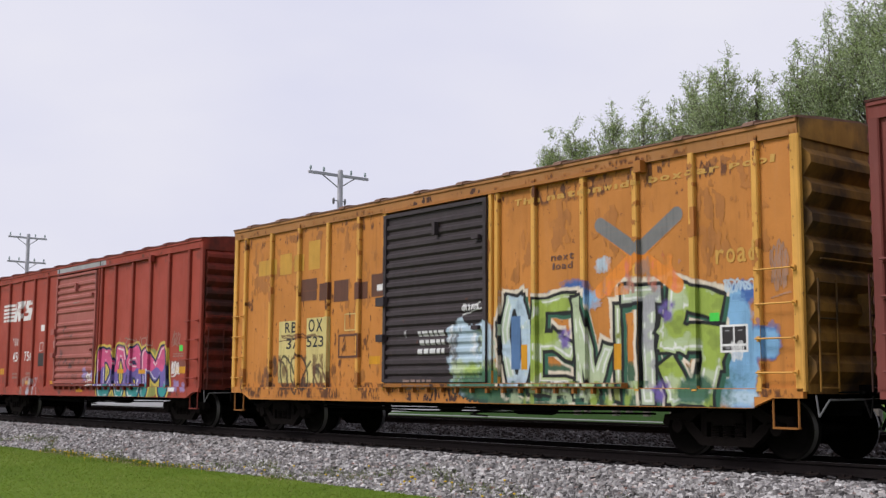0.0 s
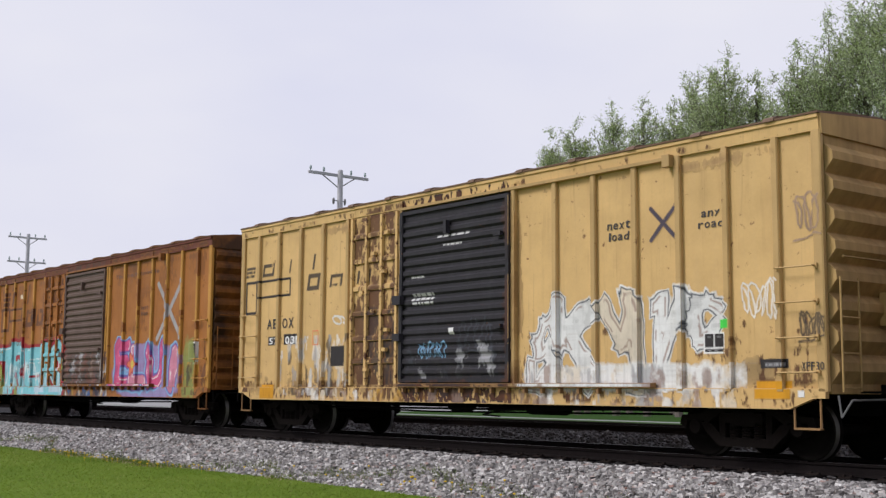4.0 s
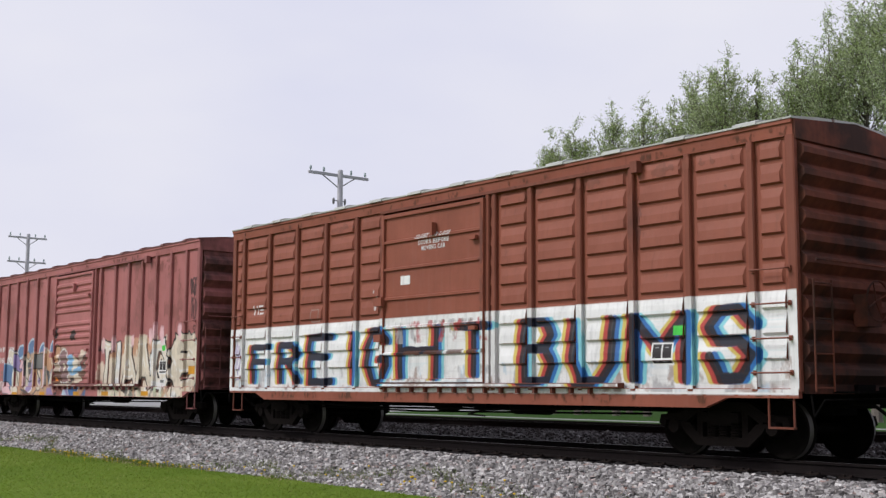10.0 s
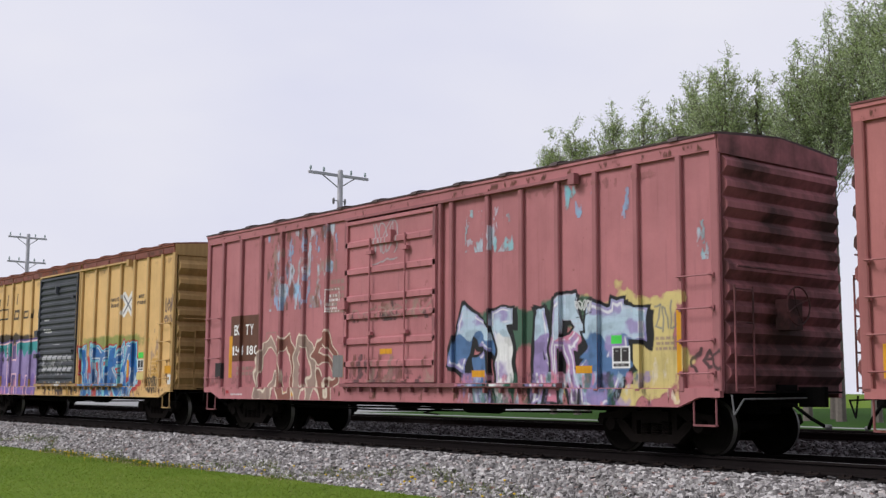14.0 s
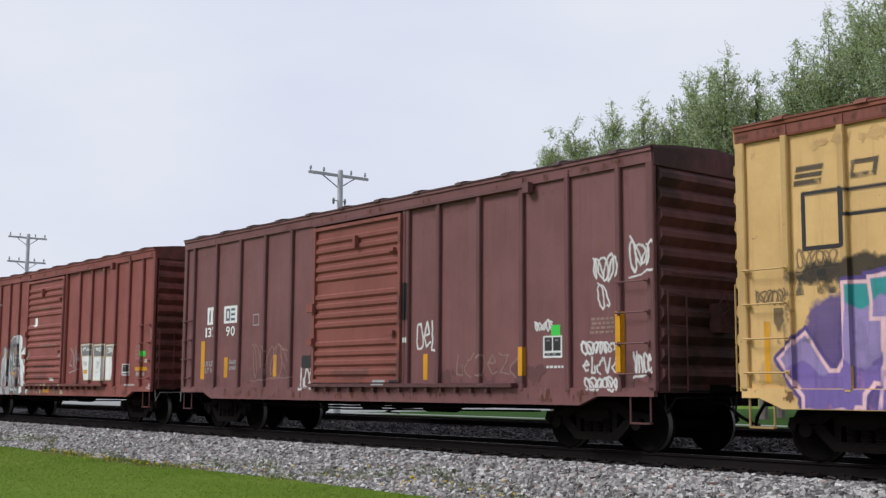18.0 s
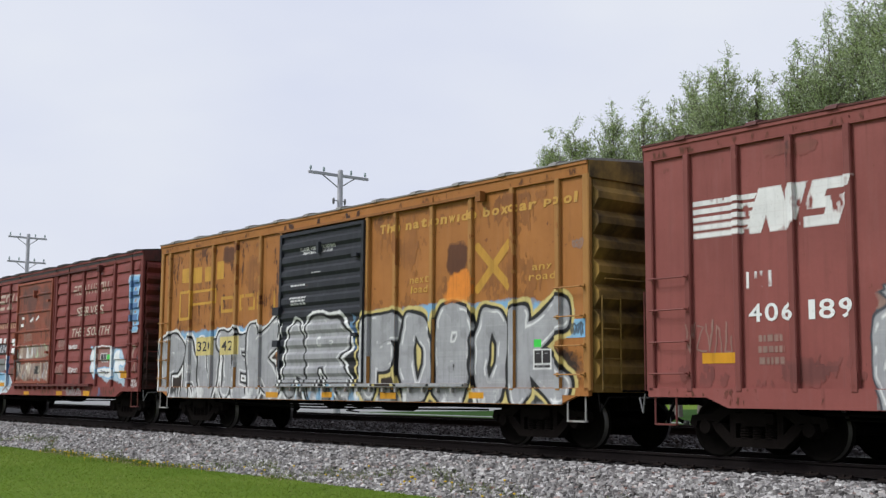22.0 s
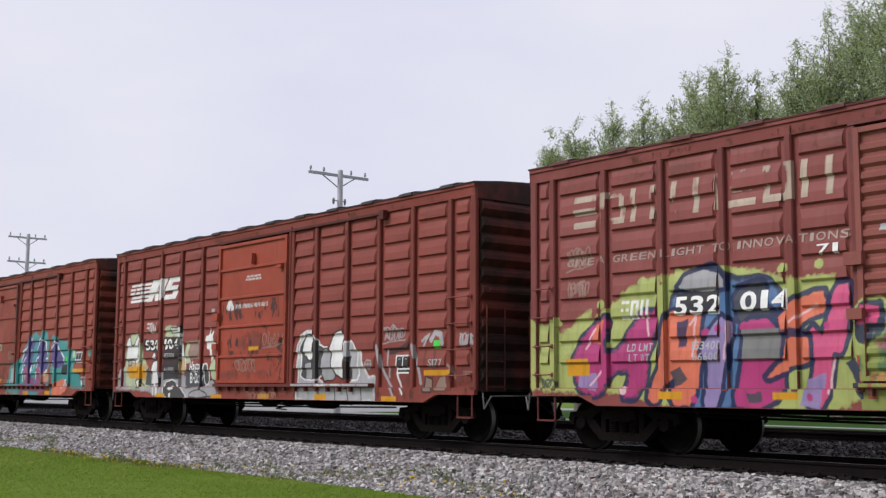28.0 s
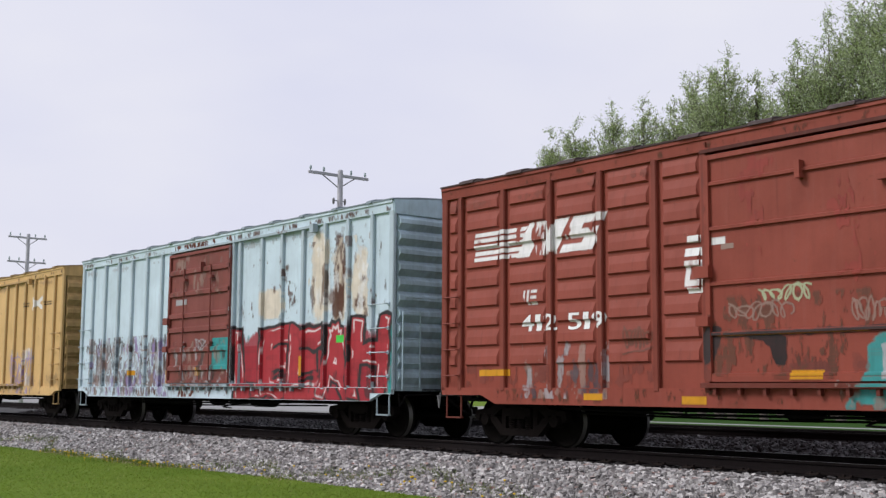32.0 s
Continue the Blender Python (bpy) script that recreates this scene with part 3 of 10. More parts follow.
def flat_profile(d=0.0, z0=Z_SILL, z1=Z_EAVE):
    return [(z0, d), (z1, d)]


RIB_ROWS = [1.38 + 0.3435 * k for k in range(9)]     # the undersides of the ribs


def ribbed_profile():
    """Pressed side sheet with a ladder of lying ribs."""
    out = [(Z_SILL, 0.0)]
    for zc in RIB_ROWS:
        out += [(zc - 0.012, 0.0), (zc + 0.014, 0.045), (zc + 0.15, 0.032), (zc + 0.285, 0.0)]
    return out + [(Z_EAVE, 0.0)]


def rib_mesh(half, mat):
    """One pressed rib: a sharp underside, a long sloping top and tapered ends."""
    bm = bmesh.new()
    foot = [(-half, -0.012), (half, -0.012), (half, 0.285), (-half, 0.285)]
    crest = [(0.03 - half, 0.014, 0.045), (half - 0.03, 0.014, 0.045), (half - 0.045, 0.15, 0.032), (0.045 - half, 0.15, 0.032)]
    lo = [bm.verts.new((u, -(HALF - 0.001), z)) for u, z in foot]
    hi = [bm.verts.new((u, -(HALF + d), z)) for u, z, d in crest]
    bm.faces.new(hi)
    for k in range(4):
        bm.faces.new((lo[k], lo[(k + 1) % 4], hi[(k + 1) % 4], hi[k]))
    return finish(bm, "rib", mat)


def corrugated_profile(pitch, z0=1.08, z1=4.32, base=0.075, deep=0.04, flats=()):
    out = [(z0, base)]
    z = z0 + 0.12
    while z + pitch < z1 - 0.06:
        if not any(a < z + pitch / 2 < b for a, b in flats):
            out += [(z, base), (z + 0.25 * pitch, base + deep), (z + 0.6 * pitch, base + deep), (z + 0.78 * pitch, base)]
        z += pitch
    return out + [(z1, base)]


def seam_profile(seams, z0=1.08, z1=4.32, base=0.085, rib=0.035, wide=0.05):
    out = [(z0, base)]
    for s in seams:
        out += [(s - wide, base), (s - wide + 0.012, base + rib), (s + wide * 0.6, base + rib), (s + wide, base)]
    return out + [(z1, base)]


class Skin:
    """The near side of a car as strips of known depth, on which paint is laid."""

    def __init__(self, car):
        self.car, self.strips, self.flanks = car, [], []
        self.items = {}

    def strip(self, u0, u1, profile):
        self.strips.append((u0, u1, profile))

    def post(self, u, half, depth):
        """A post: its front and its forward flank."""
        self.strip(u - half, u + half, flat_profile(depth))
        self.flanks.append((u + half, depth))

    def lay(self, poly, mat, lift):
        us = [p[0] for p in poly]
        zs = [p[1] for p in poly]
        lo, hi, zlo, zhi = min(us), max(us), min(zs), max(zs)
        for u0, u1, prof in self.strips:
            if u1 <= lo or u0 >= hi:
                continue
            a = clip(clip(poly, 0, u0, 1), 0, u1, -1)
            if len(a) < 3:
                continue
            for (za, da), (zb, db) in zip(prof, prof[1:]):
                if zb <= zlo or za >= zhi or zb - za < 1e-6:
                    continue
                b = clip(clip(a, 1, za, 1), 1, zb, -1)
                if len(b) < 3:
                    continue
                verts = [(u, -(HALF + da + (db - da) * (z - za) / (zb - za) + lift), z) for u, z in b]
                self.items.setdefault(mat, []).append(verts)

    def done(self, name, label=""):
        """Ends one painted piece: a thin skin of paint under the car."""
        if not self.items:
            return
        verts, faces, slots, mats = [], [], [], []
        for mat, polys in self.items.items():
            mats.append(mat)
            for p in polys:
                faces.append(list(range(len(verts), len(verts) + len(p))))
                verts += p
                slots.append(len(mats) - 1)
        me = bpy.data.meshes.new(name)
        me.from_pydata(verts, [], faces)
        for m in mats:
            me.materials.append(m)
        me.polygons.foreach_set("material_index", slots)
        put(name, me, self.car, label=label)
        self.items = {}


def clip(poly, k, v, sign):
    out = []
    n = len(poly)
    for i in range(n):
        a, b = poly[i], poly[(i + 1) % n]
        ia, ib = sign * (a[k] - v) >= 0, sign * (b[k] - v) >= 0
        if ia:
            out.append(a)
        if ia != ib:
            t = (v - a[k]) / (b[k] - a[k])
            out.append((a[0] + (b[0] - a[0]) * t, a[1] + (b[1] - a[1]) * t))
    return out


def profile_bm(u0, u1, profile, back=-0.05):
    bm = bmesh.new()
    outline = [(-(HALF + d), z) for z, d in profile]
    outline += [(-(HALF + back), profile[-1][0]), (-(HALF + back), profile[0][0])]
    bm_prism(bm, outline, "x", u0, u1)
    return bm


def wheelset_mesh():
    bm = bmesh.new()
    bm_lathe(bm, [(0.07, -1.1), (0.08, -0.95), (0.085, -0.7), (0.075, 0.0), (0.085, 0.7), (0.08, 0.95), (0.07, 1.1)], (0, 0, 0), "y", 14)
    for s in (-1, 1):
        prof = [(0.09, 0.68), (0.11, 0.72), (0.30, 0.735), (0.36, 0.70), (0.45, 0.69), (0.455, 0.715), (0.425, 0.73), (0.418, 0.815), (0.37, 0.82),
                (0.345, 0.79), (0.28, 0.77), (0.15, 0.80), (0.14, 0.84), (0.09, 0.845)]
        bm_lathe(bm, [(r, s * y) for r, y in prof], (0, 0, 0), "y", 32)
    for f in bm.faces:
        c = f.calc_center_median()
        if abs(c.y) > 0.73 and 0.40 < math.hypot(c.x, c.z) < 0.43:
            f.material_index = 1
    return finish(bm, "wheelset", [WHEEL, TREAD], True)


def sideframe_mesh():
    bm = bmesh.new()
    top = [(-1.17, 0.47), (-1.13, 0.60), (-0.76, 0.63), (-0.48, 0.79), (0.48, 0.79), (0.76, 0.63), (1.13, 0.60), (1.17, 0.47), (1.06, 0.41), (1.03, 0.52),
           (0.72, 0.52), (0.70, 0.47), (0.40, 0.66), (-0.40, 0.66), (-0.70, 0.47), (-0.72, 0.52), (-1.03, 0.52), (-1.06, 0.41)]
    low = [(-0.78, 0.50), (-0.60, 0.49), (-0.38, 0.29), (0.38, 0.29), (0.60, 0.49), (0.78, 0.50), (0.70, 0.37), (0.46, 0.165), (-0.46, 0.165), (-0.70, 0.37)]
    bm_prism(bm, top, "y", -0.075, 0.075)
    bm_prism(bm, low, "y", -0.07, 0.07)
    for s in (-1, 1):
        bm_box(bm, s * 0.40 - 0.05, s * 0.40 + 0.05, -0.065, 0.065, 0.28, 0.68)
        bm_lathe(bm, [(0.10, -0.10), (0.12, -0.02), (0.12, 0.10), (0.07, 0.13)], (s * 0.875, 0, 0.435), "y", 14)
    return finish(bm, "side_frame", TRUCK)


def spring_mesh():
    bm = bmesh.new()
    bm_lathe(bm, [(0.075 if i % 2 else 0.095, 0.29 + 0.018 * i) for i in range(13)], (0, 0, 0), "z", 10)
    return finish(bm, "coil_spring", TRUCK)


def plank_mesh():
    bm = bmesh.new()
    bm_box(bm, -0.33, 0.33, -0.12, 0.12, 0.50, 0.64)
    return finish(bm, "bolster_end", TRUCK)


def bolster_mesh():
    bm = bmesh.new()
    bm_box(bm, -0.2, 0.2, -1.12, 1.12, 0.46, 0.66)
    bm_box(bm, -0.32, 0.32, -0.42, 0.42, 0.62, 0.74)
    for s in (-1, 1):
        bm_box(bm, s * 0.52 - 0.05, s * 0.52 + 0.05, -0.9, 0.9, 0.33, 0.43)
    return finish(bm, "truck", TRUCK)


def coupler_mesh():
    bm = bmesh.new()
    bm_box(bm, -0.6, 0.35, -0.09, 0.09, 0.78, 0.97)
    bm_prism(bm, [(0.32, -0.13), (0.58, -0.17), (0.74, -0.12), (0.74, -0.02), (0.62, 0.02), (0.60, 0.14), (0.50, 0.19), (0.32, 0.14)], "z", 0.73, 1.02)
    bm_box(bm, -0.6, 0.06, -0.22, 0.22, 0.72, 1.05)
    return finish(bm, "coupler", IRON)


def hose_mesh(side):
    bm = bmesh.new()
    bm_path(bm, [(side * 0.1, -0.42, 0.80), (side * 0.42, -0.40, 0.76), (side * 0.62, -0.30, 0.58), (side * 0.76, -0.16, 0.46)], 0.026, 8)
    cut = len(bm.faces)
    bm_path(bm, [(side * 0.76, -0.16, 0.46), (side * 0.83, -0.10, 0.45)], 0.036, 8)
    bm.faces.ensure_lookup_table()
    for f in list(bm.faces)[cut:]:
        f.material_index = 1
    return finish(bm, "air_hose", [IRON, GALV], True)


def step_mesh():
    bm = bmesh.new()
    bm_path(bm, [(-0.2, 0, 0.9), (-0.2, 0, 0.46), (0.2, 0, 0.46), (0.2, 0, 0.9)], 0.016)
    bm_box(bm, -0.2, 0.2, -0.03, 0.05, 0.45, 0.475)
    return bm


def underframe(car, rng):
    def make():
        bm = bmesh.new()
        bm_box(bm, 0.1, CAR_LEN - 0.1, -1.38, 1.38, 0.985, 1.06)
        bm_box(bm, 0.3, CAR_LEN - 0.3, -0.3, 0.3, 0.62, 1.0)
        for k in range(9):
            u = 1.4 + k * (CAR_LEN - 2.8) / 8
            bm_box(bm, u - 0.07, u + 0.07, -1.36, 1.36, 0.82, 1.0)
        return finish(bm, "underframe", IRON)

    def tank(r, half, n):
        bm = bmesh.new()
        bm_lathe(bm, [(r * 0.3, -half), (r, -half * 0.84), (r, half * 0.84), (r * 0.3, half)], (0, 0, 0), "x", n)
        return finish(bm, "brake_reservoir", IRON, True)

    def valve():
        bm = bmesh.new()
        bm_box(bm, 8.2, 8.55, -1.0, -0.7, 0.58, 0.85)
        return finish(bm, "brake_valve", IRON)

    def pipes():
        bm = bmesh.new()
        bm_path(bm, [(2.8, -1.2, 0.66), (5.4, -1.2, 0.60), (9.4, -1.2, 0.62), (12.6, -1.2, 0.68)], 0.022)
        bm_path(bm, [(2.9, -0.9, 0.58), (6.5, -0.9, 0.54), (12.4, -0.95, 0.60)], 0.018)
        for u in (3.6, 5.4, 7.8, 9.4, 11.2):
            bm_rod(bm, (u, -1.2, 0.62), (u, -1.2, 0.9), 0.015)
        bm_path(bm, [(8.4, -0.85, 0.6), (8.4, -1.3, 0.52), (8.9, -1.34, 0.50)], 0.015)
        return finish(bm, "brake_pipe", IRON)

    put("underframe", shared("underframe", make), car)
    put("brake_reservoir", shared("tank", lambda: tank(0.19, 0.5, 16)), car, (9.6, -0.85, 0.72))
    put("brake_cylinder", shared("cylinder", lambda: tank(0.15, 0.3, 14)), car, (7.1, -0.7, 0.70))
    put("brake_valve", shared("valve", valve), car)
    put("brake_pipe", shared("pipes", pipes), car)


WHEELSETS = []


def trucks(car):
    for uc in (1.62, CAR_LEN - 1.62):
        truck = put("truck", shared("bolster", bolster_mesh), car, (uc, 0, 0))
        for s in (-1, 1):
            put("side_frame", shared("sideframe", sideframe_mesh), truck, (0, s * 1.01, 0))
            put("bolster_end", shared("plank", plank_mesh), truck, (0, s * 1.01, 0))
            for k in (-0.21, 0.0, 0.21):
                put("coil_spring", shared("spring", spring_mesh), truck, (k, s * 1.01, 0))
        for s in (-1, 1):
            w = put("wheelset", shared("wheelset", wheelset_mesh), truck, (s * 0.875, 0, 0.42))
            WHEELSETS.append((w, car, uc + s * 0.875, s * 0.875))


def end_profile(kind):
    """Corrugated end: lying ribs over the height."""
    out = [(0.92, 0.0)]
    pitch, n, deep = {"fine": (0.30, 11, 0.10), "broad": (0.40, 8, 0.13)}[kind]
    for k in range(n):
        z = 1.05 + k * pitch
        if z + pitch > 4.36:
            break
        out += [(z, 0.0), (z + 0.42 * pitch, deep), (z + 0.70 * pitch, deep * 0.9), (z + 0.97 * pitch, 0.0)]
    return out + [(4.40, 0.0)]


def boxcar(pos, color, layout=LAYOUT_WIDE, door=(6.08, 9.12), door_kind="fine", door_color=None, ribbed=False, post_color=None, roof_color=None,
           chord_color=None, sill=1.15, end_color=None, end_kind="fine", aux=None, rust=0.3, label="", fade=0.35, door_rust=0.3, track_color=None, seams=(1.62, 2.12, 2.68, 3.25, 3.78), soot=None):
    rng = random.Random(int(abs(pos) * 100))
    car = empty("boxcar", (0, TRACK_Y, 0))
    car["pos"] = pos
    tagged(car, label, "boxcar", "boxcars of the freight train")
    skin = Skin(car)
    L = CAR_LEN
    body = paint(color, rust, fade=fade)
    # Darker body colour on the posts, for the shade on their flanks.
    posts = paint(post_color or scaled(color, 0.80), rust)
    door_mat = paint(door_color, door_rust, fade=fade) if door_color else body
    chord = paint(chord_color, rust) if chord_color else body
    roof_mat = paint(roof_color or scaled(color, 0.4), 0.5, 0.6)
    # End paint is a darkened body colour, for the shade between cars.
    ends = sooty_shaded(scaled(end_color or color, 0.85), soot or (0.3 if color[0] > 0.5 else 0.85))
    prof = ribbed_profile() if ribbed else flat_profile()
    half_post = 0.055
    # side sheets and posts
    left = [p for p in layout if p < door[0]]
    right = [p for p in layout if p > door[1]]
    spans = [(0.12, left, door[0] - 0.10), (door[1] + 0.10, [p for p in right if p > door[1] + 0.2], L - 0.12)]
    for a, ps, b in spans:
        cuts = [a] + ps + [b]
        for k, (p, q) in enumerate(zip(cuts, cuts[1:])):
            u0 = p + (half_post if k else 0)
            u1 = q - (half_post if k < len(cuts) - 2 else 0)
            if aux and aux[0] - 0.1 < u0 and u1 < aux[1] + 0.15:
                continue
            if ribbed:
                inset = min(0.08, 0.2 * (u1 - u0))
                panel = part("side_panel", profile_bm(u0, u1, flat_profile()), body, car)
                half = round((u1 - u0) / 2 - inset, 3)
                for zc in RIB_ROWS:
                    put("rib", shared(("rib", half, body.name), lambda: rib_mesh(half, body)), panel, ((u0 + u1) / 2, 0, zc))
                skin.strip(u0, u0 + inset, flat_profile())
                skin.strip(u0 + inset, u1 - inset, prof)
                skin.strip(u1 - inset, u1, flat_profile())
            else:
                part("side_panel", profile_bm(u0, u1, prof), body, car)
                skin.strip(u0, u1, prof)

    def post_mesh(mat, w, d):
        bm = bmesh.new()
        bm_prism(bm, [(-w, -(HALF - 0.02)), (-w, -(HALF + d * 0.75)), (-w * 0.72, -(HALF + d)), (w * 0.72, -(HALF + d)), (w, -(HALF + d * 0.75)), (w, -(HALF - 0.02))],
                 "z", Z_SILL - 0.03, Z_EAVE)
        return finish(bm, "side_post", mat)

    for p in left + right:
        if aux and aux[0] < p < aux[1]:
            continue
        put("side_post", shared(("post", posts.name), lambda: post_mesh(posts, half_post, 0.07)), car, (p, 0, 0))
        skin.post(p, half_post, 0.07)
    for u in (0.06, L - 0.06):
        put("corner_post", shared(("corner", posts.name), lambda: post_mesh(posts, 0.075, 0.055)), car, (u, 0, 0))
        skin.strip(u - 0.075, u + 0.06, flat_profile(0.055))
    for u in (door[0] - 0.05, door[1] + 0.05):
        put("door_post", shared(("doorpost", posts.name), lambda: post_mesh(posts, 0.05, 0.085)), car, (u, 0, 0))
        skin.post(u, 0.05, 0.085)
    # door
    dprof = {"fine": lambda: corrugated_profile(0.185), "broad": lambda: corrugated_profile(0.195, flats=((2.98, 3.18), (1.95, 2.12))),
             "heavy": lambda: corrugated_profile(0.30, deep=0.05), "panel": lambda: seam_profile(seams, rib=0.04, wide=0.035),
             "plug": lambda: seam_profile((1.45, 1.9, 2.4, 2.75, 3.3, 3.85), rib=0.05, wide=0.07)}[door_kind]()
    d_ob = part("door", profile_bm(door[0], door[1], dprof, 0.0), door_mat, car, "sliding steel door")
    skin.strip(door[0], door[1], dprof)
    dz0, dz1 = dprof[0][0], dprof[-1][0]
    bm = bmesh.new()
    for u in (door[0] + 0.035, door[1] - 0.035):
        bm_box(bm, u - 0.04, u + 0.04, -(HALF + 0.135), -(HALF + 0.05), dz0, dz1)
    bm_box(bm, door[0], door[1], -(HALF + 0.13), -(HALF + 0.05), dz1 - 0.07, dz1)
    bm_box(bm, door[0], door[1], -(HALF + 0.13), -(HALF + 0.05), dz0, dz0 + 0.07)
    part("door_frame", bm, door_mat, d_ob)
    for u in (door[0] + 0.035, door[1] - 0.035):
        skin.strip(u - 0.04, u + 0.04, flat_profile(0.136, dz0, dz1))
    skin.strip(door[0], door[1], flat_profile(0.132, dz0, dz0 + 0.07))
    skin.strip(door[0] - 0.1, min(L - 2.9, door[1] + 3.2), flat_profile(0.172, 0.995, 1.06))
    for u in ((door[1] - 0.24,) if door_kind != "plug" else (door[0] + 0.9, door[1] - 0.9)):
        if door_kind == "plug":
            bm = bmesh.new()
            bm_rod(bm, (u, -(HALF + 0.16), dz0 + 0.05), (u, -(HALF + 0.16), dz1 - 0.4), 0.018)
            part("lock_rod", bm, door_mat, d_ob)
        for z in (2.0, 3.6):
            bm = bmesh.new()
            bm_box(bm, u - 0.09, u + 0.09, -(HALF + 0.19), -(HALF + 0.11), z, z + 0.07)
            part("door_handle", bm, door_mat, d_ob)
    for u0, u1, z0, z1 in ((CENTRE_U - 0.05, CENTRE_U + 0.03, 3.78, 4.02), (door[0] - 0.16, door[0] + 0.10, 2.55, 2.72), (door[0] - 0.14, door[0] + 0.08, 1.86, 2.0)):
        bm = bmesh.new()
        bm_box(bm, u0, u1, -(HALF + 0.20), -(HALF + 0.09), z0, z1)
        part("door_latch", bm, door_mat, d_ob)
    # tracks of the door
    tmat = paint(track_color or scaled(color, 0.55), 0.6)
    bm = bmesh.new()
    t_end = min(L - 2.9, door[1] + 3.2)
    bm_prism(bm, [(-(HALF + 0.03), 0.99), (-(HALF + 0.17), 0.995), (-(HALF + 0.17), 1.06), (-(HALF + 0.03), 1.07)], "x", door[0] - 0.1, t_end)
    for k in range(int((t_end - door[0]) / 0.42)):
        u = door[0] + 0.1 + 0.42 * k
        bm_box(bm, u, u + 0.05, -(HALF + 0.14), -(HALF + 0.05), 0.90, 1.0)
    part("door_track", bm, tmat, car, "lower door track")
    bm = bmesh.new()
    bm_prism(bm, [(-(HALF + 0.02), 4.36), (-(HALF + 0.10), 4.37), (-(HALF + 0.10), 4.42), (-(HALF + 0.02), 4.43)], "x", door[0] - 0.1, t_end + 0.3)
    rail_mat = paint(scaled(color, 0.35 if soot else 0.7), 0.6)
    part("door_track", bm, rail_mat, car, "upper door track")
    bm = bmesh.new()
    bm_box(bm, t_end + 0.28, t_end + 0.42, -(HALF + 0.16), -(HALF + 0.03), 4.26, 4.44)
    part("door_stop", bm, rail_mat, car)
    # auxiliary door
    if aux:
        amat = paint(color, 0.95, 0.7, rust_color=(0.075, 0.028, 0.016))
        aprof = seam_profile((1.5, 1.95, 2.45, 2.95, 3.5, 4.0), Z_SILL, Z_EAVE, 0.03, 0.045, 0.06)
        a_ob = part("auxiliary_door", profile_bm(aux[0], aux[1], aprof), amat, car, "rusted ribbed auxiliary door")
        skin.strip(aux[0], aux[1], aprof)
        w = (aux[1] - aux[0]) / 3
        for k in range(4):
            bm = bmesh.new()
            u = aux[0] + 0.04 + k * (aux[1] - aux[0] - 0.08) / 3
            bm_box(bm, u - 0.035, u + 0.035, -(HALF + 0.10), -(HALF + 0.02), Z_SILL + 0.05, Z_EAVE - 0.04)
            part("stile", bm, amat, a_ob)
        for k in range(8):
            bm = bmesh.new()
            u, z = rng.uniform(aux[0] + 0.15, aux[1] - 0.2), 1.3 + k * 0.38
            bm_box(bm, u, u + 0.12, -(HALF + 0.13), -(HALF + 0.06), z, z + 0.07)
            part("hinge", bm, amat, a_ob)
    # sill, chord
    bm = bmesh.new()
    n = sill
    outline = [(0.02, Z_SILL + 0.01), (0.02, 0.86), (n, 0.86), (n + 0.38, 0.715), (L - n - 0.38, 0.715), (L - n, 0.86), (L - 0.02, 0.86), (L - 0.02, Z_SILL + 0.01)]
    bm_prism(bm, outline, "y", -(HALF + 0.055), -(HALF - 0.03))
    part("side_sill", bm, body, car)
    for a, b, low in ((0.02, n + 0.3, 0.865), (n + 0.3, L - n - 0.3, 0.725), (L - n - 0.3, L - 0.02, 0.865)):
        skin.strip(a, b, [(low, 0.055), (Z_SILL, 0.055)])
    bm = bmesh.new()
    bm_prism(bm, [(-(HALF - 0.04), Z_EAVE - 0.01), (-(HALF + 0.05), Z_EAVE - 0.01), (-(HALF + 0.06), Z_TOP - 0.06), (-(HALF + 0.085), Z_TOP - 0.05), (-(HALF + 0.085), Z_TOP), (-(HALF - 0.04), Z_TOP)],
             "x", 0.0, L)
    part("top_chord", bm, chord, car)
    skin.strip(0.0, L, [(Z_EAVE, 0.051), (Z_TOP - 0.06, 0.061)])
    bm = bmesh.new()
    bm_box(bm, 0.02, L - 0.02, HALF - 0.03, HALF + 0.05, 0.86, Z_TOP)
    part("far_side", bm, body, car)
    # roof
    bm = bmesh.new()
    rs = [(-(HALF + 0.10), Z_TOP + 0.004), (-(HALF + 0.10), Z_TOP + 0.03), (-0.9, Z_TOP + 0.10), (0, Z_TOP + 0.16), (0.9, Z_TOP + 0.10), (HALF + 0.10, Z_TOP + 0.03), (HALF + 0.10, Z_TOP + 0.004)]
    bm_prism(bm, rs, "x", -0.02, L + 0.02)
    roof = part("roof", bm, roof_mat, car)

    def cap():
        b = bmesh.new()
        o = [(-(HALF + 0.125), Z_TOP + 0.002), (-(HALF + 0.11), Z_TOP + 0.05), (-(HALF + 0.02), Z_TOP + 0.085), (-0.9, Z_TOP + 0.145), (0, Z_TOP + 0.20), (0.9, Z_TOP + 0.145), (HALF + 0.02, Z_TOP + 0.085), (HALF + 0.11, Z_TOP + 0.05), (HALF + 0.125, Z_TOP + 0.002)]
        bm_prism(b, o, "x", -0.2 if ribbed else -0.09, 0.2 if ribbed else 0.09)
        return finish(b, "roof_panel_rib", roof_mat)

    for k in range(12):
        put("roof_rib", shared(("cap", roof_mat.name, ribbed), cap), roof, (0.75 + k * (L - 1.5) / 11, 0, 0))
    # ends
    ep = end_profile(end_kind)
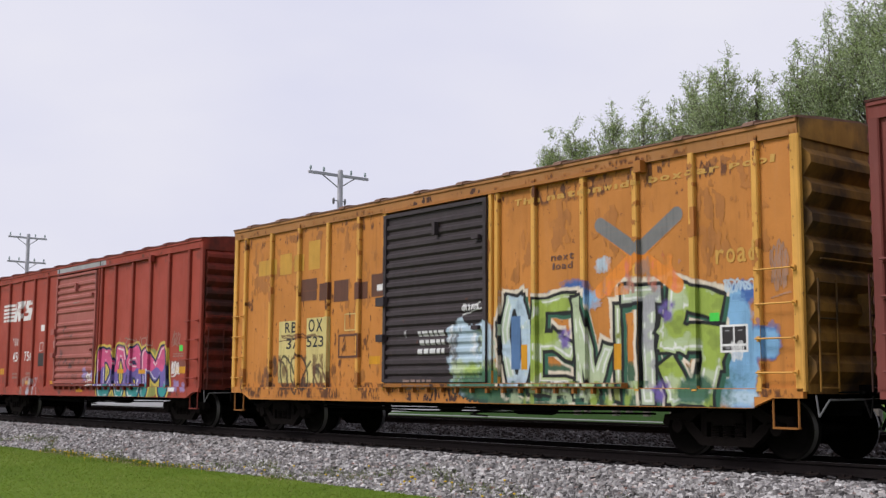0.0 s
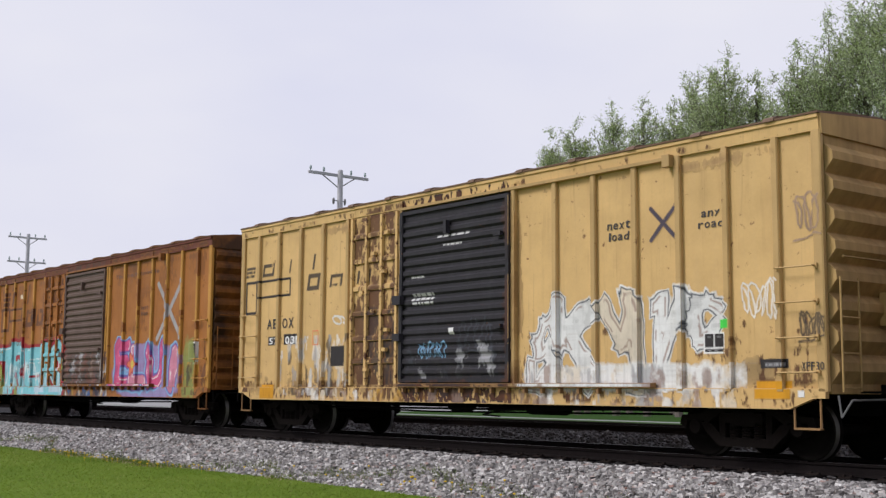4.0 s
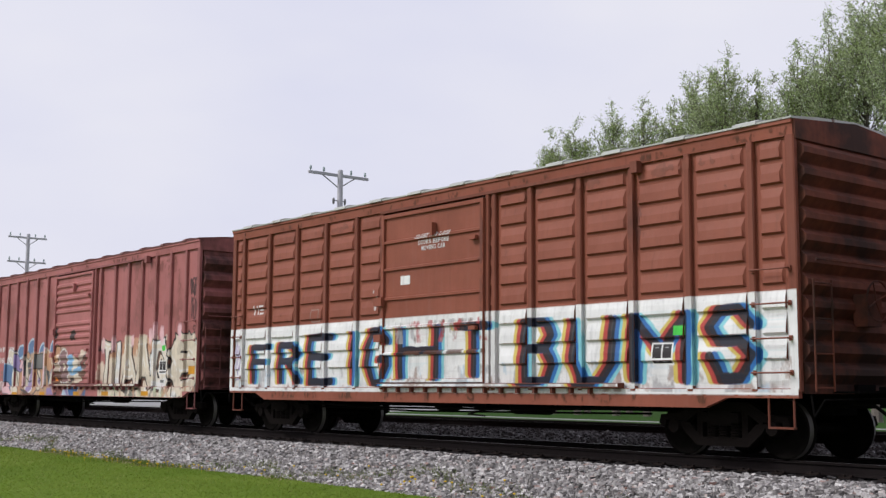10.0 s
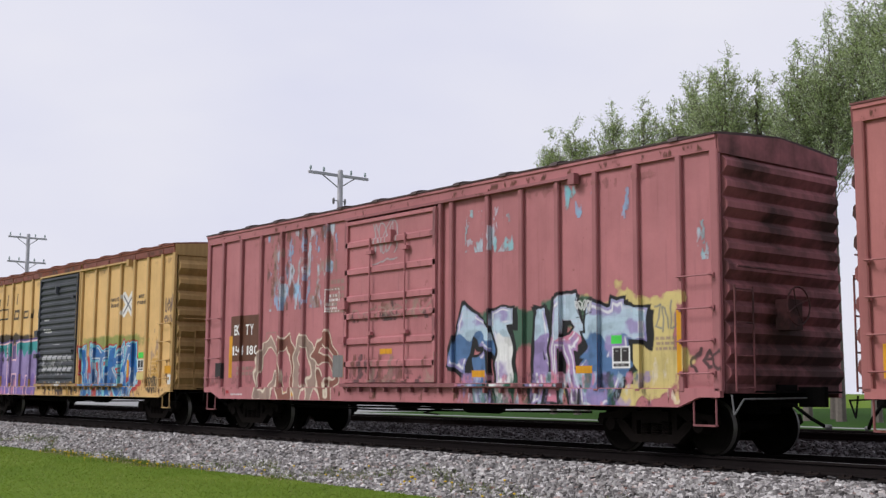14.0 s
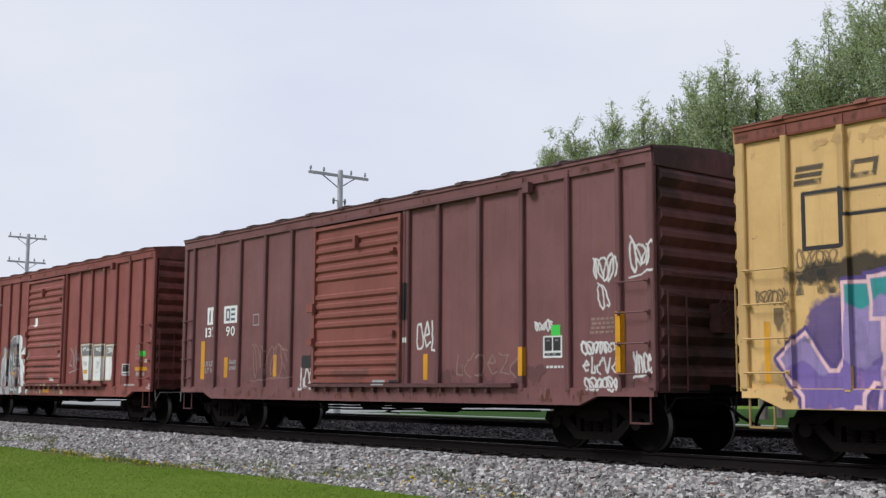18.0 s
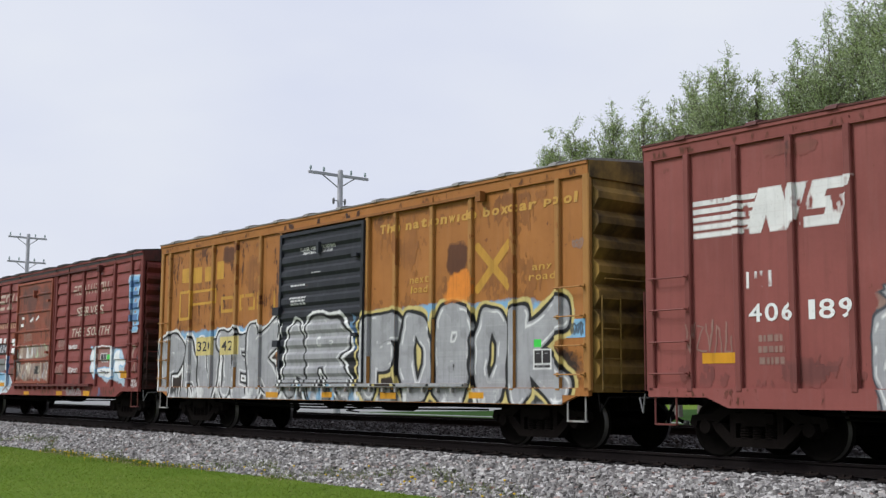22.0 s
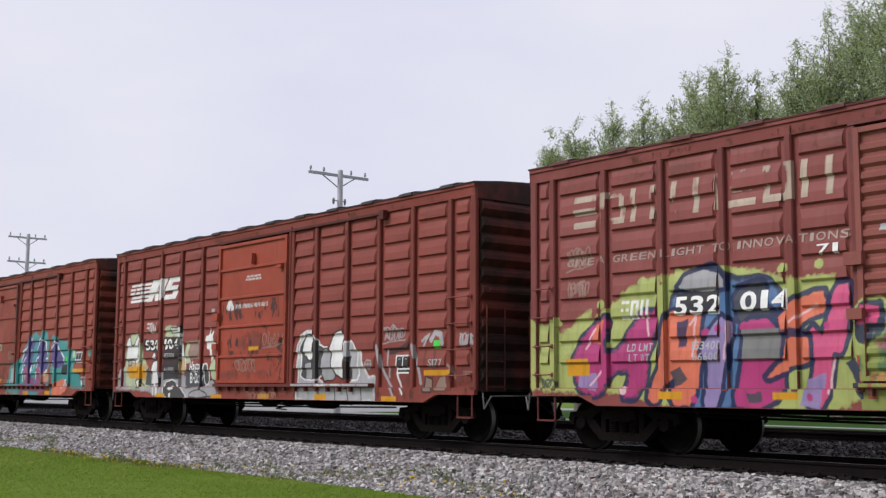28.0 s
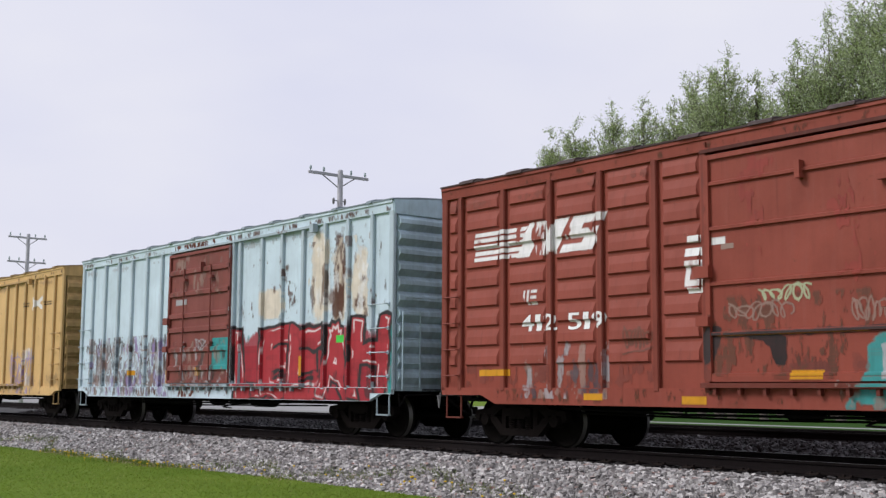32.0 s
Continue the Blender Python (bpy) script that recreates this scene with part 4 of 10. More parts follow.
    for side, u in ((-1, 0.0), (1, L)):
        bm = bmesh.new()
        outline = [(u + side * d, z) for z, d in ep] + [(u - side * 0.05, 4.40), (u - side * 0.05, 0.92)]
        bm_prism(bm, outline, "y", -(HALF - 0.06), HALF - 0.06)
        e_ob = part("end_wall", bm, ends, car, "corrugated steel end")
        bm = bmesh.new()
        o = [(-(HALF + 0.03), 4.36), (HALF + 0.03, 4.36), (HALF + 0.05, Z_TOP), (0, Z_TOP + 0.13), (-(HALF + 0.05), Z_TOP)]
        bm_prism(bm, o, "x", u - 0.04, u + 0.035 if side > 0 else u + 0.04)
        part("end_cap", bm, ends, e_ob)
        bm = bmesh.new()
        for yy in (-1.36, -0.94):
            bm_rod(bm, (u + side * 0.16, yy, 0.95), (u + side * 0.16, yy, 2.45), 0.014)
        for z in (1.0, 1.45, 1.92, 2.4):
            bm_rod(bm, (u + side * 0.16, -1.36, z), (u + side * 0.16, -0.94, z), 0.013)
        bm_rod(bm, (u + side * 0.17, -1.3, 2.72), (u + side * 0.17, 0.9, 2.72), 0.014)
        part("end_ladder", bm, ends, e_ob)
        bm = bmesh.new()
        bm_box(bm, u + side * 0.05, u + side * 0.45, -0.8, 0.8, 0.93, 0.96)
        part("end_platform", bm, IRON, e_ob)
        h_ob = put("air_hose", shared(("hose", side), lambda: hose_mesh(side)), car, (u, 0, 0))
        h_ob["label"] = "black rubber brake hose with a pale coupling"
        c_ob = put("coupler", shared("coupler", coupler_mesh), car, (u, 0, 0))
        if side < 0:
            c_ob.rotation_euler = (0, 0, math.pi)
        bm = bmesh.new()
        bm_path(bm, [(u + side * 0.12, -1.42, 0.90), (u + side * 0.16, -1.42, 0.62), (u + side * 0.28, -1.36, 0.84), (u + side * 0.5, -0.2, 0.86)], 0.013)
        part("uncoupling_lever", bm, IRON if rng.random() < 0.6 else GALV, car)
        if side > 0:
            bm = bmesh.new()
            for k in range(20):
                a0, a1 = k * math.tau / 20, (k + 1) * math.tau / 20
                bm_rod(bm, (u + 0.34, -0.1 + 0.28 * math.cos(a0), 2.2 + 0.28 * math.sin(a0)), (u + 0.34, -0.1 + 0.28 * math.cos(a1), 2.2 + 0.28 * math.sin(a1)), 0.014, 5)
            for k in range(4):
                a0 = k * math.tau / 4 + 0.4
                bm_rod(bm, (u + 0.30, -0.1, 2.2), (u + 0.34, -0.1 + 0.28 * math.cos(a0), 2.2 + 0.28 * math.sin(a0)), 0.011, 5)
            bm_box(bm, u + 0.06, u + 0.28, -0.28, 0.08, 1.85, 2.3)
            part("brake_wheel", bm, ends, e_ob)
    # grab irons, steps
    for a, b in ((0.14, left[0] if left[0] > 0.7 else left[0]), (right[-1] + 0.02, L - 0.1)):
        for z in (1.2, 1.66, 2.13, 2.6):
            bm = bmesh.new()
            y = -(HALF + 0.15)
            bm_path(bm, [(a, -(HALF + 0.03), z), (a, y, z), (b, y, z), (b, -(HALF + 0.03), z)], 0.0125, 5)
            for u in (a, b):
                bm_box(bm, u - 0.025, u + 0.025, -(HALF + 0.085), -(HALF + 0.03), z - 0.035, z + 0.035)
            part("grab_iron", bm, posts, car)
    for u in (0.32, L - 0.32):
        put("sill_step", shared(("step", tmat.name), lambda: finish(step_mesh(), "sill_step", tmat)), car, (u, -(HALF + 0.01), 0))
    underframe(car, rng)
    trucks(car)
    return car, skin


# ---------------------------------------------------------------- paint on the car sides
INKS = {"white": (0.72, 0.72, 0.72), "cream": (0.65, 0.57, 0.46), "black": (0.012, 0.012, 0.014), "navy": (0.015, 0.02, 0.07), "silver": (0.345, 0.345, 0.365),
        "grey": (0.17, 0.17, 0.17), "amber": (0.58, 0.27, 0.012), "green": (0.06, 0.55, 0.07), "lime": (0.30, 0.40, 0.07), "pale_green": (0.42, 0.50, 0.32),
        "teal": (0.03, 0.26, 0.26), "cyan": (0.18, 0.50, 0.57), "sky": (0.20, 0.40, 0.62), "pale_blue": (0.42, 0.54, 0.64), "blue": (0.015, 0.11, 0.36),
        "steel_blue": (0.08, 0.16, 0.32), "purple": (0.15, 0.10, 0.34), "lilac": (0.28, 0.21, 0.42), "pink": (0.58, 0.08, 0.20), "rose": (0.55, 0.20, 0.28),
        "magenta": (0.42, 0.04, 0.17), "coral": (0.64, 0.16, 0.09), "red": (0.38, 0.03, 0.04), "crimson": (0.30, 0.018, 0.03), "yellow": (0.56, 0.43, 0.08),
        "pale_yellow": (0.56, 0.46, 0.18), "olive": (0.22, 0.25, 0.07), "rust": (0.085, 0.030, 0.014), "brown": (0.11, 0.045, 0.028), "orange": (0.68, 0.22, 0.025),
        "forest": (0.03, 0.11, 0.07), "dark": (0.028, 0.024, 0.026), "slate": (0.05, 0.055, 0.07), "faded_red": (0.20, 0.065, 0.05), "dust": (0.28, 0.19, 0.16),
        "ochre": (0.50, 0.27, 0.04), "apricot": (0.50, 0.27, 0.16), "blush": (0.72, 0.46, 0.50), "pear": (0.36, 0.41, 0.13), "faded_cream": (0.44, 0.36, 0.29), "grey_green": (0.22, 0.27, 0.25), "sand": (0.47, 0.30, 0.19), "mauve_brown": (0.20, 0.10, 0.10), "mauve": (0.26, 0.07, 0.14), "tan": (0.50, 0.33, 0.16), "plum": (0.085, 0.055, 0.20)}
CELL, ZLOW = 0.015, 0.725
NX, NZ = int(CAR_LEN / CELL), int((Z_TOP - 0.06 - ZLOW) / CELL)
SKELETON = {"A": "004990 2363", "B": "000969876505 65836000", "C": "9769290603206093", "D": "00095996935000", "E": "99090090 0575", "F": "000999 0575",
            "G": "97692906032060939454", "H": "0009 9099 0595", "I": "5059", "J": "9993703003", "K": "0009 990590", "L": "090090", "M": "0009549990",
            "N": "00099099", "O": "290603206093966929", "P": "000969976505", "Q": "290603206093966929 5390", "R": "000969976505 4590",
            "S": "97692907256593602003", "T": "0999 5950", "U": "090320609399", "V": "095099", "W": "0920557099", "X": "0990 9900", "Y": "0955 9955 5550",
            "Z": "09990090"}


def side_paint_mat():
    m, nt, bsdf = nodes_of("side_paint")
    at = nt.nodes.new("ShaderNodeVertexColor")
    at.layer_name = "paint"
    vec = coords(nt, (1, 1, 1))
    big = noise_tex(nt, vec, 2.2, 5, 0.6)
    fine = noise_tex(nt, vec, 30, 4, 0.65)
    mp = coords(nt, (6, 6, 0.5))
    streak = noise_tex(nt, mp, 1.8, 4, 0.6)
    c = mix_of(nt, 1.0, at.outputs["Color"], ramp_of(nt, big, [(0.25, (0.80,) * 3), (0.75, (1.10,) * 3)]), "MULTIPLY")
    c = mix_of(nt, 1.0, c, ramp_of(nt, streak, [(0.2, (0.72,) * 3), (0.5, (1.0,) * 3)]), "MULTIPLY")
    c = mix_of(nt, ramp_of(nt, fine, [(0.60, (0, 0, 0)), (0.78, (0.35,) * 3)]), c, (0.10, 0.07, 0.06))
    nt.links.new(c, bsdf.inputs["Base Color"])
    bsdf.inputs["Roughness"].default_value = 0.55
    bsdf.inputs["Specular IOR Level"].default_value = 0.25
    return m


SIDE_PAINT = side_paint_mat()


def value_noise(nz, nx, cu, cz, seed, octaves=3):
    """Smooth random field; cu, cz: the size of its blotches in metres."""
    g = np.random.default_rng(seed)
    out, amp, total = np.zeros((nz, nx)), 1.0, 0.0
    for _ in range(octaves):
        gw, gh = int(nx * CELL / cu) + 3, int(nz * CELL / cz) + 3
        grid = g.random((gh, gw))
        x, z = np.arange(nx) * CELL / cu, np.arange(nz) * CELL / cz
        xi, zi = x.astype(int), z.astype(int)
        fx, fz = x - xi, z - zi
        fx, fz = fx * fx * (3 - 2 * fx), (fz * fz * (3 - 2 * fz))[:, None]
        a = grid[zi][:, xi] * (1 - fx) + grid[zi][:, xi + 1] * fx
        b = grid[zi + 1][:, xi] * (1 - fx) + grid[zi + 1][:, xi + 1] * fx
        out += amp * (a * (1 - fz) + b * fz)
        total += amp
        amp, cu, cz = amp * 0.5, max(cu / 2, CELL), max(cz / 2, CELL)
    return out / total


def step_up(v, soft):
    return np.clip(v / max(soft, 1e-4) + 0.5, 0, 1)


class Canvas:
    """The near side of a car, laid out in small cells; what is painted becomes thin skins over panels, posts and doors."""

    def __init__(self, skin, color, door, door_color):
        self.skin, self.car, self.door = skin, skin.car, door
        self.col = np.empty((NZ, NX, 3))
        self.col[:] = color
        self.col[:, int(door[0] / CELL):int(door[1] / CELL)] = door_color
        self.cov = np.zeros((NZ, NX))
        self.pid = np.zeros((NZ, NX), int)
        self.names = [("", "", "")]

    def piece(self, name, label="", kind=""):
        self.names.append((name, label, kind))
        return len(self.names) - 1

    def window(self, u0, z0, u1, z1, pad=0.0):
        a, b = max(0, int((u0 - pad) / CELL)), min(NX, int((u1 + pad) / CELL) + 1)
        c, d = max(0, int((z0 - pad - ZLOW) / CELL)), min(NZ, int((z1 + pad - ZLOW) / CELL) + 1)
        b, d = max(b, a + 1), max(d, c + 1)
        u, z = np.meshgrid((np.arange(a, b) + 0.5) * CELL, ZLOW + (np.arange(c, d) + 0.5) * CELL)
        return (slice(c, d), slice(a, b)), u, z

    def put(self, sl, alpha, color, pid):
        if alpha.size == 0 or self.pid[sl].size == 0:
            return
        a = alpha[..., None]
        self.col[sl] = self.col[sl] * (1 - a) + np.asarray(color) * a
        self.cov[sl] = np.maximum(self.cov[sl], alpha)
        p = self.pid[sl]
        p[(alpha > 0.4) | ((alpha > 0.08) & (p == 0))] = pid

    def build(self):
        q = np.clip(np.round(np.sqrt(np.clip(self.col, 0, 1)) * 17), 0, 31).astype(np.int64)
        key = (self.pid * 32 + q[..., 0]) * 1024 + q[..., 1] * 32 + q[..., 2] + 1
        ragged = 0.06 + 0.36 * value_noise(NZ, NX, 0.07, 0.14, len(self.names), 2)
        key[(self.cov < ragged) | (self.pid == 0)] = 0
        quads, cols, pids = [], [], []
        for u0, u1, prof in self.skin.strips:
            c0, c1 = max(0, round(u0 / CELL)), min(NX, round(u1 / CELL))
            zs, ds = [p[0] for p in prof], [p[1] for p in prof]
            r0, r1 = max(0, math.ceil((zs[0] - ZLOW) / CELL)), min(NZ, int((zs[-1] - ZLOW) / CELL))
            if c1 <= c0 or r1 <= r0:
                continue
            k = key[r0:r1, c0:c1]
            edge = np.ones((k.shape[0], k.shape[1] + 1), bool)
            edge[:, 1:-1] = k[:, 1:] != k[:, :-1]
            row, pos = np.nonzero(edge)
            same = row[1:] == row[:-1]
            rr, a, b = row[:-1][same], pos[:-1][same], pos[1:][same]
            kk = k[rr, a]
            keep = kk > 0
            rr, a, b, kk = rr[keep], a[keep], b[keep], kk[keep]
            if not len(rr):
                continue
            ua, ub = (a + c0) * CELL, (b + c0) * CELL
            za, zb = ZLOW + (rr + r0) * CELL, ZLOW + (rr + r0 + 1) * CELL
            ya, yb = -(HALF + np.interp(za, zs, ds) + 0.005), -(HALF + np.interp(zb, zs, ds) + 0.005)
            quads.append(np.stack([np.stack([ua, ya, za], 1), np.stack([ub, ya, za], 1), np.stack([ub, yb, zb], 1), np.stack([ua, yb, zb], 1)], 1))
            cols.append(self.col[rr + r0, a + c0])
            pids.append(self.pid[rr + r0, a + c0])
        for uf, depth in self.skin.flanks:
            c = min(NX - 1, int(uf / CELL))
            k = key[:, c]
            cut = np.nonzero(np.diff(k))[0] + 1
            a, b = np.concatenate([[0], cut]), np.concatenate([cut, [NZ]])
            keep = (k[a] > 0) & (ZLOW + a * CELL > Z_SILL)
            a, b = a[keep], b[keep]
            if not len(a):
                continue
            za, zb, uu = ZLOW + a * CELL, ZLOW + b * CELL, np.full(len(a), uf + 0.004)
            y0, y1 = np.full(len(a), -HALF), np.full(len(a), -(HALF + depth + 0.004))
            quads.append(np.stack([np.stack([uu, y1, za], 1), np.stack([uu, y0, za], 1), np.stack([uu, y0, zb], 1), np.stack([uu, y1, zb], 1)], 1))
            cols.append(self.col[a, c])
            pids.append(self.pid[a, c])
        if not quads:
            return
        quads, cols, pids = np.concatenate(quads), np.concatenate(cols), np.concatenate(pids)
        order = np.argsort(pids, kind="stable")
        quads, cols, pids = quads[order], cols[order], pids[order]
        for p in np.unique(pids):
            a, b = np.searchsorted(pids, p), np.searchsorted(pids, p, "right")
            n = b - a
            name, label, kind = self.names[p]
            me = bpy.data.meshes.new(name)
            me.vertices.add(4 * n)
            me.vertices.foreach_set("co", quads[a:b].reshape(-1).astype(np.float32))
            me.loops.add(4 * n)
            me.loops.foreach_set("vertex_index", np.arange(4 * n, dtype=np.int32))
            me.polygons.add(n)
            me.polygons.foreach_set("loop_start", np.arange(0, 4 * n, 4, dtype=np.int32))
            me.update(calc_edges=True)
            at = me.color_attributes.new("paint", "FLOAT_COLOR", "POINT")
            rgba = np.ones((n, 4, 4), np.float32)
            rgba[..., :3] = cols[a:b][:, None, :]
            at.data.foreach_set("color", rgba.reshape(-1))
            me.materials.append(SIDE_PAINT)
            ob = put(name, me, self.car, label=label)
            if kind:
                ob["kind"] = kind


GLYPHS = {}


def glyph(ch, fat):
    """Triangles of a letter of the built-in font."""
    key = (ch, fat)
    if key not in GLYPHS:
        cu = bpy.data.curves.new("glyph", "FONT")
        cu.body, cu.size, cu.resolution_u, cu.offset = ch, 1.0, 3, fat
        ob = bpy.data.objects.new("glyph", cu)
        me = bpy.data.meshes.new_from_object(ob)
        bm = bmesh.new()
        bm.from_mesh(me)
        bmesh.ops.triangulate(bm, faces=bm.faces)
        GLYPHS[key] = [[(v.co.x, v.co.y) for v in f.verts] for f in bm.faces]
        bm.free()
        bpy.data.meshes.remove(me)
        bpy.data.objects.remove(ob)
        bpy.data.curves.remove(cu)
    return GLYPHS[key]


def fit_letter(ch, fat, u0, z0, u1, z1, slant):
    if ch == "-":
        m, t = (z0 + z1) / 2, 0.08 * (z1 - z0)
        return [[(u0, m - t), (u1, m - t), (u1, m + t)], [(u0, m - t), (u1, m + t), (u0, m + t)]]
    tris = glyph(ch, fat)
    if not tris:
        return []
    xs, ys = [p[0] for t in tris for p in t], [p[1] for t in tris for p in t]
    x0, y0 = min(xs), min(ys)
    su, sz = (u1 - u0) / max(max(xs) - x0, 0.05), (z1 - z0) / max(max(ys) - y0, 0.05)
    return [[(u0 + (x - x0) * su + slant * (y - y0) * sz, z0 + (y - y0) * sz) for x, y in t] for t in tris]


def write(s, body, u0, z0, u1, z1, color, fat=0.012, name="letter", slant=0.0, wear=0.2):
    """Stencilled words over a box; a bar in the words stands for a new line."""
    rows = body.split("|")
    h = (z1 - z0) / (len(rows) + 0.35 * (len(rows) - 1))
    thin = " I1il.-"

    def width(line):
        return sum(0.42 if c in thin else 1.0 for c in line) + 0.24 * (len(line) - 1)
    longest = max(width(r) for r in rows)
    unit = (u1 - u0) / longest
    for k, line in enumerate(rows):
        zb = z1 - k * 1.35 * h - h
        u = u0 + (longest - width(line)) * unit / 2
        for c in line:
            w = 0.42 if c in thin else 1.0
            if c != " ":
                hh = h * (0.74 if c.islower() and c not in "bdfhklt" else 1.0)
                for p in fit_letter(c, fat, u, zb, u + w * unit, zb + hh, slant):
                    s.skin.lay(p, spray(INKS[color], wear), 0.010)
                s.skin.done(name)
            u += (w + 0.24) * unit


def bar(s, u0, z0, u1, z1, color, name="stencil", label=""):
    sl, u, z = s.window(u0, z0, u1, z1, 0.03)
    d = np.minimum(np.minimum(u - u0, u1 - u), np.minimum(z - z0, z1 - z))
    s.put(sl, step_up(d, 0.012), INKS[color], s.piece(name, label))


def lines(s, u0, z0, u1, z1, color, rows, seed=1):
    """Small print that cannot be read: rows of plain bars."""
    rng = random.Random(seed)
    pid = s.piece("stencil", "small stencilled print", "stuff")
    h = (z1 - z0) / rows
    for k in range(rows):
        zb, u = z0 + k * h, u0 + rng.uniform(0, 0.12) * (u1 - u0)
        while u < u1:
            w = rng.uniform(0.08, 0.22) * (u1 - u0)
            e = min(u + w, u1)
            sl, uu, zz = s.window(u, zb, e, zb + h * 0.6, 0.02)
            d = np.minimum(np.minimum(uu - u, e - uu), np.minimum(zz - zb, zb + h * 0.6 - zz))
            s.put(sl, step_up(d, 0.02) * 0.85, INKS[color], pid)
            u += w + 0.05 * (u1 - u0)


def polys_mask(u, z, polys, soft=0.012):
    """Cover of convex outlines, each given counterclockwise or clockwise."""
    out = np.zeros(u.shape)
    for p in polys:
        area = sum(p[i][0] * p[(i + 1) % len(p)][1] - p[(i + 1) % len(p)][0] * p[i][1] for i in range(len(p)))
        sign = 1.0 if area > 0 else -1.0
        d = np.full(u.shape, 9.0)
        for i in range(len(p)):
            (a, b), (c, e) = p[i], p[(i + 1) % len(p)]
            l = math.hypot(c - a, e - b) or 1.0
            d = np.minimum(d, sign * ((c - a) * (z - b) - (e - b) * (u - a)) / l)
        out = np.maximum(out, step_up(d, soft))
    return out


def strokes_sdf(u, z, paths, square=False):
    """Distance to broken lines; square: their ends and corners stay square."""
    out = np.full(u.shape, 9.0)
    for path in paths:
        for (a, b), (c, e) in zip(path, path[1:]):
            l = math.hypot(c - a, e - b)
            if not l:
                continue
            du, dz = (c - a) / l, (e - b) / l
            along, side = (u - a) * du + (z - b) * dz, np.abs((z - b) * du - (u - a) * dz)
            over = np.maximum(np.maximum(-along, along - l), 0)
            out = np.minimum(out, np.maximum(over, side) if square else np.hypot(over, side))
    return out


def blocks(s, u0, z0, u1, z1, color, pattern, seed=1, wear=0.3, lean=0.0):
    """A worn company name as plain shapes: = lying bars, o a ring, | twin bars, t one bar, - a gap."""
    n = len(pattern)
    w = (u1 - u0) / n
    h = z1 - z0
    t = min(0.26 * w, 0.2 * h) if n > 1 else min(0.3 * w, 0.26 * h)
    polys = []

    def rect(a, b, c, d):
        polys.append([(a + lean * (c - z0), c), (b + lean * (c - z0), c), (b + lean * (d - z0), d), (a + lean * (d - z0), d)])
    for k, kind in enumerate(pattern):
        a, b = u0 + k * w, u0 + (k + (0.8 if n > 1 else 1.0)) * w
        if kind in "o|":
            rect(a, a + t, z0, z1)
            rect(b - t, b, z0, z1)
        if kind in "o=":
            rect(a, b, z0, z0 + t)
            rect(a, b, z1 - t, z1)
        if kind == "=":
            rect(a, b, (z0 + z1 - t) / 2, (z0 + z1 + t) / 2)
        if kind == "t":
            rect((a + b - t) / 2, (a + b + t) / 2, z0, z1)
    sl, u, z = s.window(u0, z0, u1 + lean * h, z1, 0.05)
    worn = value_noise(*u.shape, 0.25, 0.4, seed, 4)
    s.put(sl, polys_mask(u, z, polys) * step_up(worn - 0.36 - 0.18 * (wear - 0.3), 0.12) * 0.9, INKS[color], s.piece("company_mark", "worn company name as plain shapes", "stuff"))


def emblem(s, u0, z0, u1, z1, color="white"):
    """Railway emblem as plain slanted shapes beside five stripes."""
    w, h = u1 - u0, z1 - z0
    lean, polys = 0.10 * w, []
    for k in range(5):
        a = z0 + h * (k * 0.19 + 0.03)
        polys.append([(u0, a), (u0 + 0.44 * w, a), (u0 + 0.46 * w, a + 0.12 * h), (u0, a + 0.12 * h)])

    def slab_at(f0, f1, g0, g1, h0=None, h1=None):
        polys.append([(u0 + f0 * w + lean * g0, z0 + g0 * h), (u0 + f1 * w + lean * g0, z0 + g0 * h),
                      (u0 + (f1 if h1 is None else h1) * w + lean * g1, z0 + g1 * h), (u0 + (f0 if h0 is None else h0) * w + lean * g1, z0 + g1 * h)])
    slab_at(0.37, 0.48, 0.0, 1.0)
    slab_at(0.54, 0.69, 0.0, 1.0, 0.37, 0.52)
    slab_at(0.58, 0.69, 0.0, 1.0)
    for g in (0.0, 0.385, 0.77):
        slab_at(0.72, 0.97, g, g + 0.23)
    slab_at(0.72, 0.83, 0.5, 0.9)
    slab_at(0.86, 0.97, 0.1, 0.5)
    sl, u, z = s.window(u0, z0, u1 + lean, z1, 0.05)
    worn = value_noise(*u.shape, 0.2, 0.4, int(u0 * 100), 4)
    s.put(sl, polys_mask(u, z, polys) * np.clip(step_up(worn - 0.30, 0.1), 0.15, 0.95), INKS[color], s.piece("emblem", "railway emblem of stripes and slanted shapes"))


def blob(s, u0, z0, u1, z1, color, seed=1, rough=0.25, name="graffiti"):
    """A sprayed cloud with a wavy, misty edge."""
    sl, u, z = s.window(u0, z0, u1, z1, 0.25)
    cu, cz, ru, rz = (u0 + u1) / 2, (z0 + z1) / 2, (u1 - u0) / 2, (z1 - z0) / 2
    r = (np.abs((u - cu) / ru) ** 3 + np.abs((z - cz) / rz) ** 3) ** (1 / 3)
    r = r + (value_noise(*u.shape, 0.32, 0.32, seed, 3) - 0.5) * 2.2 * rough
    mist = value_noise(*u.shape, 0.05, 0.05, seed + 1, 2)
    s.put(sl, step_up((1 - r) * min(ru, rz) + 0.05 * (mist - 0.5), 0.07) * 0.93, INKS[color], s.piece(name, "sprayed cloud of paint", "stuff"))


